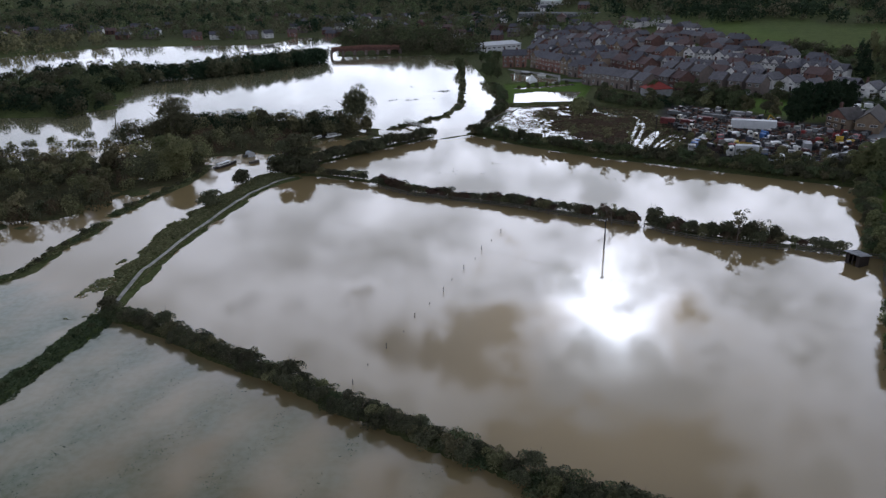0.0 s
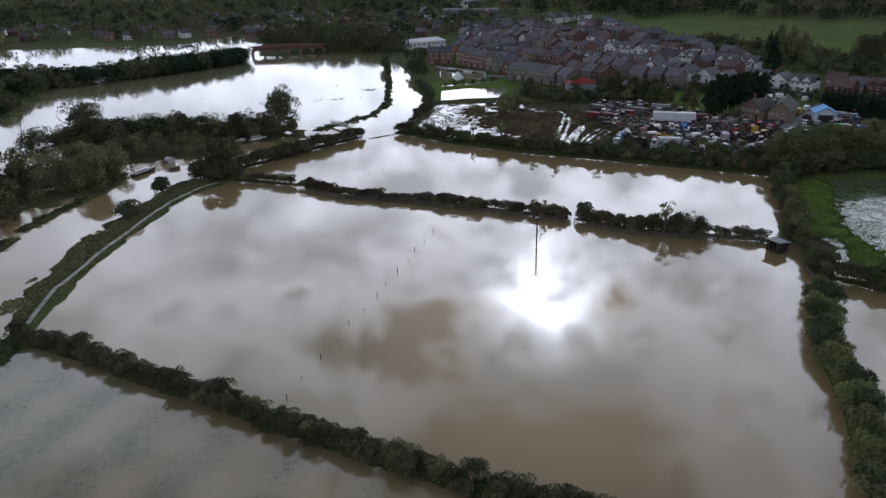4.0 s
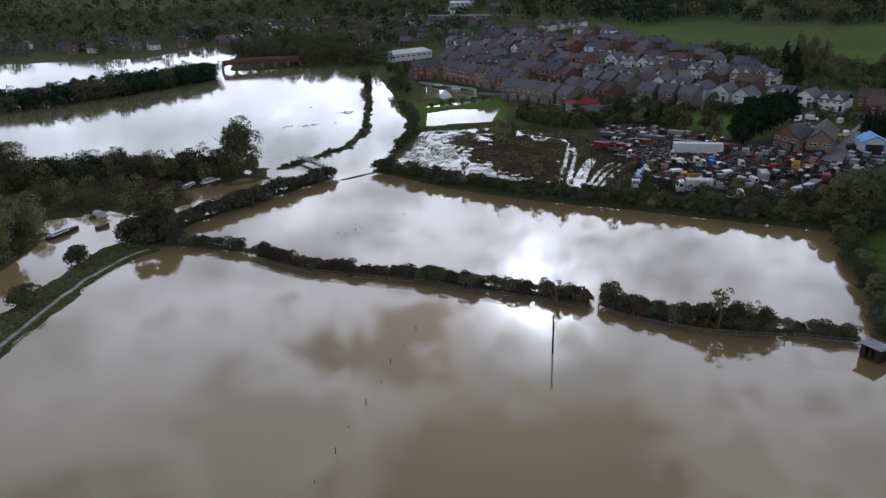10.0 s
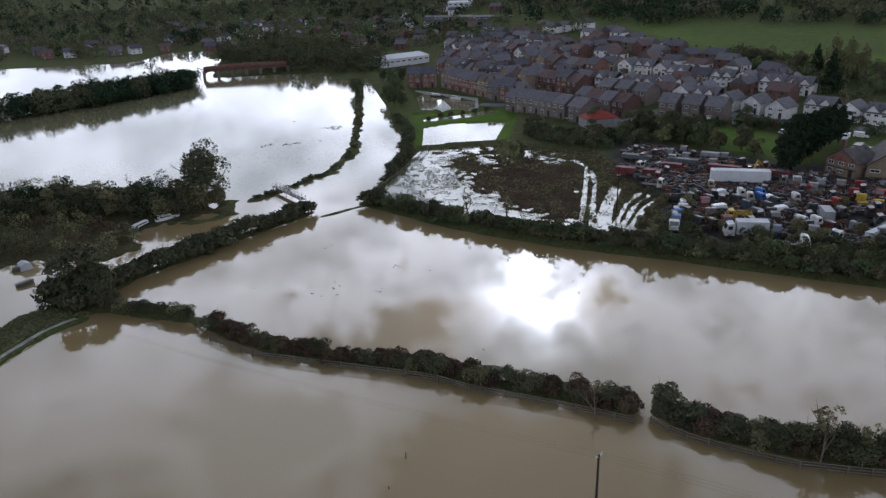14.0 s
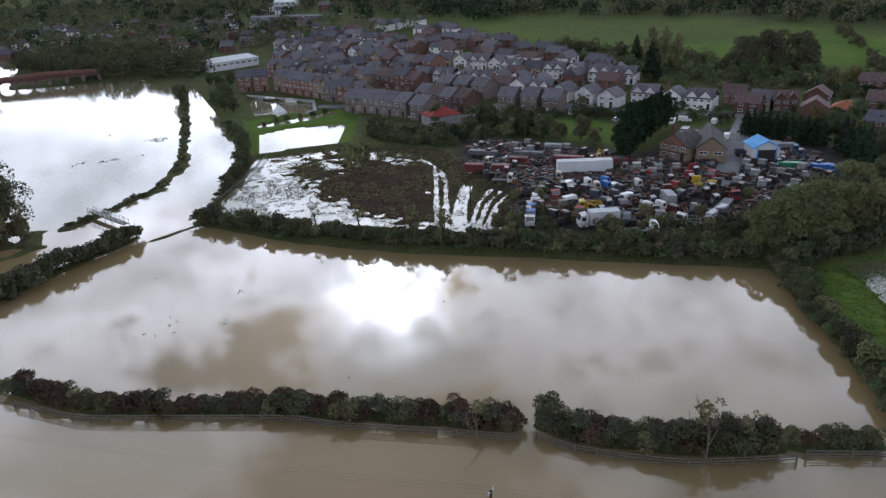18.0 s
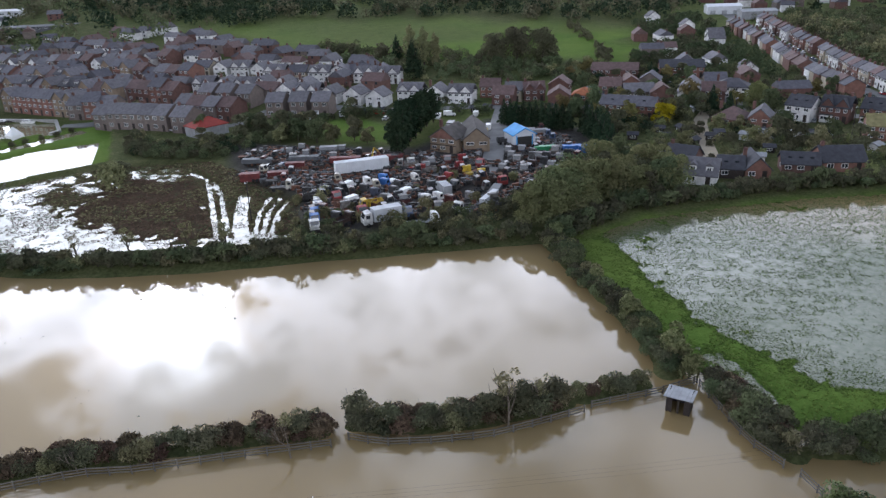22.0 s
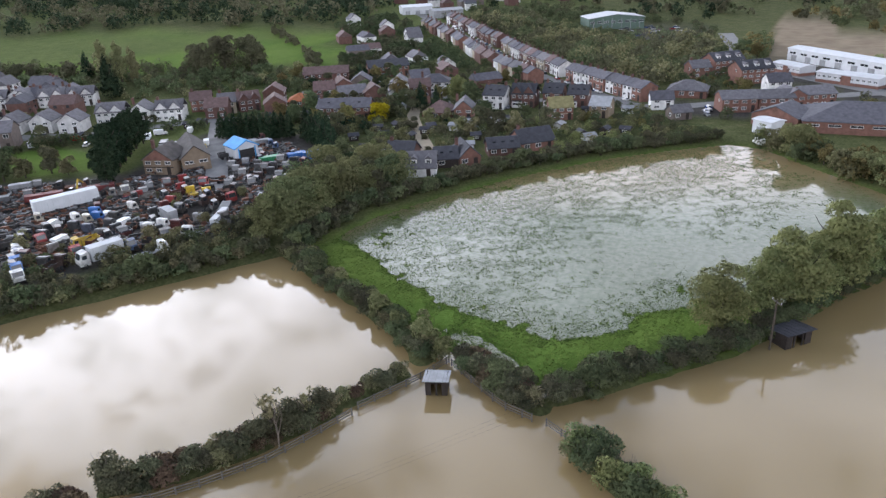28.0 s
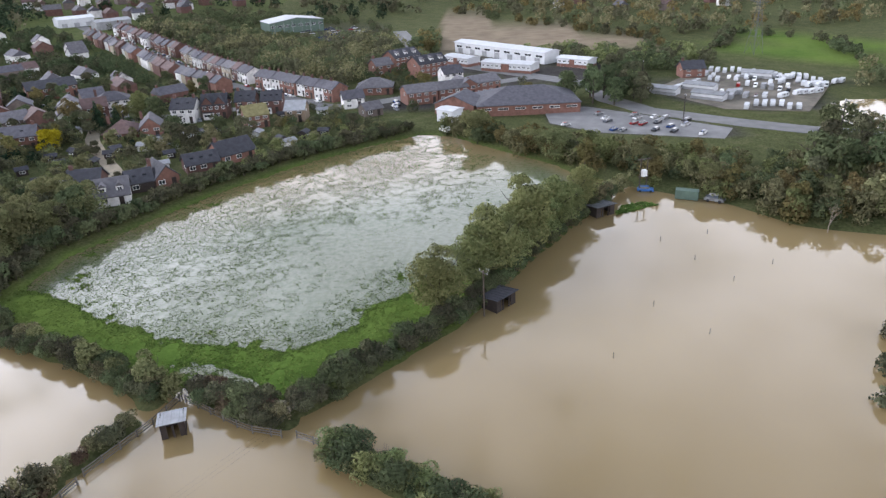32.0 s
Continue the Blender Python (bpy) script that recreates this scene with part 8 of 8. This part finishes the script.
woodland("garden_shrubs", "garden shrubs, hedges and small trees", GARDENS, 330, 175, 2.8, [LEAF_GREEN, LEAF_HEDGE, LEAF_BRIGHT, LEAF_OLIVE], 0.3, 110)
scatter([(176, 210), (196, 206), (222, 200), (232, 212), (214, 246), (186, 244)], 24, [ROUND[0], ROUND[1], BUSH[0], AUTUMN[0]], 0.6, 0.95, 76, 4.6)
woodland("village_shrubs", "garden hedges and shrubs among village houses", [(176, 206), (210, 168), (226, 186), (250, 150), (262, 176), (246, 222), (262, 262), (230, 285), (196, 256), (180, 262), (176, 232)], 460, 176, 3.3, [LEAF_GREEN, LEAF_HEDGE, LEAF_OLIVE, LEAF_DARK], 0.42, 90)
plant(ROUND[0], 222, 188, 1.1, None, "large round yellow-green garden tree")
plant(BRIGHT[1], 228, 196, 1.05)
scatter([(200, 200), (240, 200), (262, 176), (290, 230), (262, 262), (230, 285), (196, 256)], 26, [ROUND[0], ROUND[1], ROUND[3], AUTUMN[0], ROUND[1]], 0.65, 0.95, 83, 7)
for x, y, s in ((92.5, 285, 1.05), (102.6, 277, 1.15), (109.5, 271.5, 1.1), (115.9, 258, 0.95), (106, 273, 1.0), (98.4, 283, 1.0)):
    plant(ROUND[1], x, y, s, None, "large dark tree between the yard and the estate")
plant(AUTUMN[0], 222, 216, 1.15, None, "large garden tree turning brown")
for x, y, s in ((214.9, 203.2, 1.0), (213.4, 196.4, 0.9), (246.9, 249.8, 0.9)):
    plant(SPRUCE, x, y, s, None, "dark garden conifer among houses")
for i, (x, y, s) in enumerate(((171.9, 206, 1.05), (175.5, 216.1, 0.8), (193.1, 170.3, 1.0), (192.5, 159.7, 1.05), (265.4, 285.6, 0.9), (271, 275, 0.85), (260.8, 198.1, 0.9), (267.6, 195.6, 0.8), (216.1, 316.5, 0.9), (214.1, 301.6, 1.0), (131.2, 283.9, 1.0),
                              (122.1, 266.5, 0.9), (276.5, 240.4, 0.9), (279.5, 228.1, 0.9), (261.2, 245.3, 0.85), (213.6, 146.2, 0.6), (204.6, 151, 0.6), (208.3, 162.3, 0.65), (240.5, 131, 0.6), (98, 283, 0.9), (108, 290, 0.75), (86, 300, 0.8))):
    plant(ROUND[(1, 0, 1, 2)[i % 4]], x, y, s)
for x, y, s in ((188.6, 192.5, 0.9), (167.9, 185.8, 0.8), (187.7, 180.1, 0.85), (181, 187, 0.7), (199, 165, 0.7)):
    plant(BUSH[0], x, y, s)
plant(ROUND[1], 190, 163, 0.95)
plant(ROUND[2], 186, 170, 0.9)
plant(ROUND[0], 208, 176, 0.75)
woodland("lane_scrub", "thick shrubs and small trees beside a lane", [(60, 296), (66, 304), (84, 288), (98, 282), (92, 268), (76, 268), (64, 284)], 90, 191, 2.8, [LEAF_HEDGE, LEAF_GREEN, LEAF_DARK], 0.36, 110)
woodland("corner_gardens", "garden trees and hedges at the corner of the street", [(206, 110), (205, 130), (210, 146), (218, 160), (222, 190), (240, 200), (262, 190), (240, 170), (236, 150), (244, 134), (224, 122)], 170, 192, 3.0, [LEAF_GREEN, LEAF_HEDGE, LEAF_OLIVE, LEAF_AUTUMN], 0.34, 110, (STREETYARD, LINKYARD))
woodland("link_trees", "trees and shrubs round brick buildings by a link road", [(226, 108), (236, 114), (262, 128), (300, 132), (310, 118), (284, 92), (262, 104), (268, 70), (250, 68), (236, 96)], 90, 193, 3.6, [LEAF_GREEN, LEAF_HEDGE, LEAF_AUTUMN], 0.4, 110, (LINKYARD, OFFICEYARD))
woodland("warehouse_trees", "trees and hedges round a warehouse and its car park", [(345, 240), (420, 325), (500, 260), (470, 190), (460, 150), (400, 126), (360, 122), (380, 145), (376, 190)], 330, 194, 4.6, [LEAF_HEDGE, LEAF_GREEN, LEAF_GREEN], 0.6, 90, (FARPARK, [(404, 222), (446, 222), (452, 170), (404, 170)]))
woodland("plough_copse", "trees along the lane beside a ploughed field", [(318, 112), (345, 122), (400, 128), (392, 112), (352, 108), (338, 106)], 60, 195, 5, [LEAF_GREEN, LEAF_AUTUMN], 0.6, 90, (PLOUGH,))
woodland("hill_hedge", "hedge and trees at the foot of a grassy hill", [(178, 402), (196, 374), (214, 348), (228, 326), (256, 300), (262, 306), (230, 336), (214, 358), (190, 404)], 120, 186, 5.5, [LEAF_HEDGE, LEAF_GREEN], 0.7, 90)
HILLTREE = tree_kind(43, 18, 15, LEAF_HEDGE, "very large round tree at the foot of a hill", "dome", 2400, 0.6)
for x, y, s in ((228, 319, 0.85), (236, 313, 1.0), (246, 307, 0.95), (207, 352, 0.5), (186, 380, 0.45)):
    plant(HILLTREE, x, y, s)
plant(SPRUCE, 185, 322, 1.8)
plant(SPRUCE, 205, 362, 1.2)
woodland("field_hedge", "hedge dividing two hill pastures", [(266, 290), (288, 314), (313, 346), (330, 368), (333, 364), (318, 342), (292, 310), (270, 286)], 60, 187, 3.6, [LEAF_HEDGE], 0.6, 80)
woodland("street_trees", "trees and gardens behind the terraces", [(272, 280), (300, 282), (360, 345), (405, 335), (380, 300), (324, 248), (288, 217), (262, 190), (258, 196), (284, 228), (262, 262)], 340, 177, 4.6, [LEAF_HEDGE, LEAF_GREEN, LEAF_GREEN], 0.6, 90)
woodland("railway_trees", "dense trees behind the terraced street", [(268, 138), (300, 176), (352, 222), (408, 278), (430, 250), (400, 215), (372, 190), (388, 160), (384, 140), (350, 124), (312, 128)], 340, 179, 7, [LEAF_HEDGE, LEAF_OLIVE, LEAF_GREEN], 0.75, 90, (FARPARK,))
scatter([(310, 124), (345, 126), (352, 112), (338, 112)], 6, [ROUND[3], AUTUMN[0], ROUND[0]], 0.9, 1.2, 81, 4)
woodland("road_trees", "large trees along the main road", [(268, 36), (300, 40), (332, 100), (338, 60), (326, 6), (318, 2), (300, -8), (286, 10), (262, 34)], 110, 182, 5.2, [LEAF_GREEN, LEAF_HEDGE, LEAF_BRIGHT], 0.75, 100, (VANPARK, OFFICEYARD, PLOUGH))
woodland("plough_hedge", "hedge and trees beyond a ploughed field", [(330, 8), (372, 2), (440, 52), (520, 108), (524, 116), (436, 62), (370, 12)], 90, 183, 4.4, [LEAF_HEDGE, LEAF_AUTUMN, LEAF_GREEN], 0.9, 70)
woodland("pasture_hedge", "hedge round a small pasture", [(318, -6), (346, -18), (382, -30), (384, -36), (342, -70), (288, -60), (290, -54), (342, -62), (376, -34), (344, -24), (320, -12)], 70, 184, 3.5, [LEAF_GREEN, LEAF_HEDGE], 0.7, 70)
woodland("lane_trees", "trees and gardens between back streets", [(110, 295), (128, 285), (150, 270), (180, 240), (192, 256), (160, 292), (128, 316)], 90, 188, 3.6, [LEAF_HEDGE, LEAF_GREEN, LEAF_GREEN], 0.5, 90)
woodland("estate_trees", "small trees among estate houses", [(60, 345), (100, 300), (150, 290), (180, 330), (140, 400), (100, 480), (60, 520)], 170, 189, 3.4, [LEAF_HEDGE, LEAF_GREEN, LEAF_OLIVE], 0.6, 70)
woodland("allotments", "allotments and thick hedges below the hill", [(172, 330), (200, 296), (240, 262), (262, 286), (254, 300), (220, 332), (195, 362), (180, 396), (160, 400), (150, 380)], 280, 190, 3.8, [LEAF_GREEN, LEAF_HEDGE, LEAF_GREEN, LEAF_OLIVE], 0.6, 80)

HOLES = (HILLFIELD, PLOUGH, COWFIELD, FARPARK)
woodland("hill_woods", "dark woods along the top of a grassy hill", [(186, 505), (226, 528), (302, 450), (362, 352), (440, 345), (560, 520), (420, 760), (220, 760), (150, 620)], 900, 91, 9, [LEAF_DARK, LEAF_DARK, LEAF_HEDGE], 1.3, 52, HOLES)
woodland("river_woods", "woods beyond the flooded river", [(-40, 496), (2, 464), (16, 462), (26, 470), (14, 520), (-10, 600), (-90, 640), (-84, 560)], 200, 92, 9, [LEAF_GREEN, LEAF_HEDGE], 1.0, 80)
woodland("far_woods", "distant woods and gardens across the valley", [(-420, 590), (-300, 620), (-178, 600), (-120, 645), (20, 570), (60, 540), (150, 460), (180, 640), (220, 760), (420, 760), (500, 1100), (-100, 1400), (-700, 1200)], 2300, 93, 11, [LEAF_DARK, LEAF_HEDGE, LEAF_GREEN, LEAF_HEDGE], 1.5, 52)
woodland("horizon_woods", "dim wooded hills along the skyline", [(-900, 1150), (-100, 1350), (500, 1080), (1080, 300), (900, -300), (1500, -600), (2000, 400), (900, 1900), (-200, 2300), (-1600, 1900)], 1100, 99, 19, [LEAF_HEDGE, LEAF_DARK, LEAF_GREEN], 3.6, 26)
woodland("far_hedges", "distant hedges and trees beyond the street", [(440, 345), (520, 230), (455, 190), (450, 150), (530, 125), (560, 60), (900, 0), (1100, 300), (800, 700), (560, 520)], 900, 94, 8, [LEAF_HEDGE, LEAF_DARK, LEAF_GREEN], 1.7, 38, HOLES)
woodland("far_copse", "distant trees beyond the ploughed field", [(380, 0), (520, 110), (900, -40), (800, -300), (460, -240), (385, -60)], 760, 95, 6.5, [LEAF_GREEN, LEAF_HEDGE, LEAF_OLIVE, LEAF_AUTUMN], 1.3, 44, HOLES)
woodland("west_woods", "dark woods on the far side of the floods", [(-420, 420), (-300, 520), (-270, 580), (-300, 640), (-600, 760), (-700, 400)], 500, 96, 9, [LEAF_HEDGE, LEAF_OLIVE], 1.6, 40)
woodland("park_trees", "trees round the caravan yard", [(190, -4), (196, -12), (216, -22), (300, -60), (280, -110), (180, -90), (160, -40)], 120, 97, 5, [LEAF_GREEN, LEAF_OLIVE], 0.7, 70, (VANPARK, SIDEPOOL, COWFIELD))


def tufts(name, label, poly, n, seed, pick, mat, size=0.28):
    """Grass standing out of shallow water, one mesh."""
    rng = np.random.RandomState(seed)
    xs, ys = [p[0] for p in poly], [p[1] for p in poly]
    x, y = rng.uniform(min(xs), max(xs), n * 6), rng.uniform(min(ys), max(ys), n * 6)
    keep = inside(x, y, poly)
    x, y = x[keep], y[keep]
    keep = pick(x, y, rng)
    x, y = x[keep][:n], y[keep][:n]
    m = len(x)
    a, s = rng.uniform(0, 6.28, m), size * rng.uniform(0.5, 1.5, m)
    h = s * rng.uniform(0.25, 0.6, m)
    z = np.maximum(ground_z(x, y), -0.02)
    c, d = np.cos(a) * s, np.sin(a) * s
    lx, ly = rng.normal(0, 0.5, m) * s, rng.normal(0, 0.5, m) * s
    v = np.stack([np.stack([x - c, y - d, z], -1), np.stack([x + c, y + d, z], -1), np.stack([x + 1.6 * lx, y + 1.6 * ly, z + h], -1)], 1).reshape(-1, 3)
    me = bpy.data.meshes.new(name)
    me.from_pydata(v.tolist(), [], np.arange(3 * m).reshape(-1, 3).tolist())
    me.materials.append(mat)
    return tagged(new(name, me), label, "grass", kind="stuff")


def meadow(x, y, rng):
    near = seg_dist(x, y, [(103, 160), (97, 150), (90, 136), (86, 121), (84, 110), (90, 102), (100, 93), (108, 88)])
    far = seg_dist(x, y, FIELDEDGE[:5])
    d = np.maximum(np.minimum(near * 1.3 - 3, far * 0.38) - 3, 0)
    clump = 0.6 * wave(x, y, 1.3, 70) + 0.4 * wave(x * 0.7 + y * 0.7, (y - x) * 0.3, 2.2, 71) + 0.35 * wave(x, y, 18, 72)
    often = np.clip((clump - np.clip(-0.9 + 0.055 * d, -0.9, 0.52)) * 1.3, 0.02 * (x + 0.5 * (y - 110) < 165), 0.6)
    return (rng.uniform(0, 1, x.shape) < often) & (ground_z(x, y) < 0.1)


tufts("meadow_grass", "tufts of green grass standing out of shallow flood water", GRASSFIELD, 150000, 81, meadow, DIPPED, 0.14)
tufts("rim_grass", "rough grass round the edge of a flooded meadow", GRASSFIELD, 40000, 181, lambda x, y, rng: (ground_z(x, y) > -0.02) & (wave(x, y, 2.5, 90) > -0.3), BLADE, 0.16)
NEARFIELD = [(-57, 76), (-54, 100), (-43, 93), (-13, 72), (6, 61), (30, 48), (30, 20), (-45, 20)]


def furrows(x, y, rng):
    k = x * 0.906 - y * 0.423
    return (np.sin(k * 0.62 + 0.9 * wave(x, y, 26, 73)) + 0.8 * wave(x, y, 3, 74) > 0.85 - 0.008 * np.clip(-x, 0, 60)) & (rng.rand(len(x)) < 0.6)


tufts("drowned_grass", "grass tips in furrows just breaking the flood water", NEARFIELD, 9000, 82, furrows, LEAF_DARK, 0.12)
tufts("marsh_sedge", "brown sedge and rush over wet ground", MARSH, 16000, 83, lambda x, y, rng: ground_z(x, y) > 0.03, LEAF_BROWN, 0.26)
tufts("marsh_grass", "grey-green grass among marsh pools", MARSH, 5000, 183, lambda x, y, rng: (ground_z(x, y) > 0.0) & (wave(x, y, 7, 79) > 0.0), LEAF_OLIVE, 0.36)
tufts("pool_rush", "rush and dead grass standing in marsh pools", MARSH, 22000, 187, lambda x, y, rng: (ground_z(x, y) < 0.04) & (wave(x, y, 2.2, 93) + 0.6 * wave(x, y, 9, 94) > 0.0), LEAF_BROWN, 0.17)
tufts("track_rush", "short green rush beside flooded wheel tracks", MARSH, 5000, 188, lambda x, y, rng: wave(x, y, 3, 95) > 0.35, LEAF_GREEN, 0.22)
tufts("bank_grass", "rough grass along the flood bank", BANK, 14000, 84, lambda x, y, rng: (ground_z(x, y) > 0.05) & (seg_dist(x, y, [(-55, 106), (-55.6, 112), (-56, 120), (-54.5, 135), (-51.8, 153), (-49, 168), (-45, 178), (-41, 183)]) > 0.8), LEAF_OLIVE, 0.26)
tufts("strip_weed", "rank weeds on a narrow flooded bank", [(-63, 76), (-60, 102), (-50, 102), (-55, 76)], 5000, 185, lambda x, y, rng: (seg_dist(x, y, STRIP) < 2.2 + wave(x, y, 2.5, 91)), LEAF_GREEN, 0.26)
tufts("ditch_weed", "weeds and rushes along submerged banks", [(-98, 104), (-80, 112), (-66, 194), (-74, 194), (-82, 140)], 6000, 186, lambda x, y, rng: (np.minimum(seg_dist(x, y, THIN), seg_dist(x, y, THIN2)) < 1.6 + wave(x, y, 2.5, 92)), LEAF_OLIVE, 0.28)
tufts("pool_weed", "scattered weed breaking the flooded field", [(-20, 200), (-5, 225), (40, 195), (60, 160), (30, 158), (0, 172)], 1300, 85, lambda x, y, rng: (wave(x, y, 5, 75) > 0.5) & (rng.rand(len(x)) < 0.35), LEAF_DARK, 0.2)
tufts("island_grass", "low green island at the water's edge", [(141, 58), (143, 54), (146, 49), (148, 51), (146, 56)], 700, 86, lambda x, y, rng: rng.rand(len(x)) < 0.9, BLADE, 0.4)
tufts("river_reeds", "reeds on half-drowned banks", [(-64, 100), (-61, 150), (-56, 156), (-58, 118), (-57, 102)], 1500, 87, lambda x, y, rng: wave(x, y, 5, 76) > 0.15, LEAF_OLIVE, 0.35)
tufts("lake_weed", "broken weed along the flooded lake", [(-30, 300), (6, 310), (6, 340), (-20, 345)], 300, 88, lambda x, y, rng: wave(x, y, 8, 77) > 0.6, LEAF_DARK, 0.4)
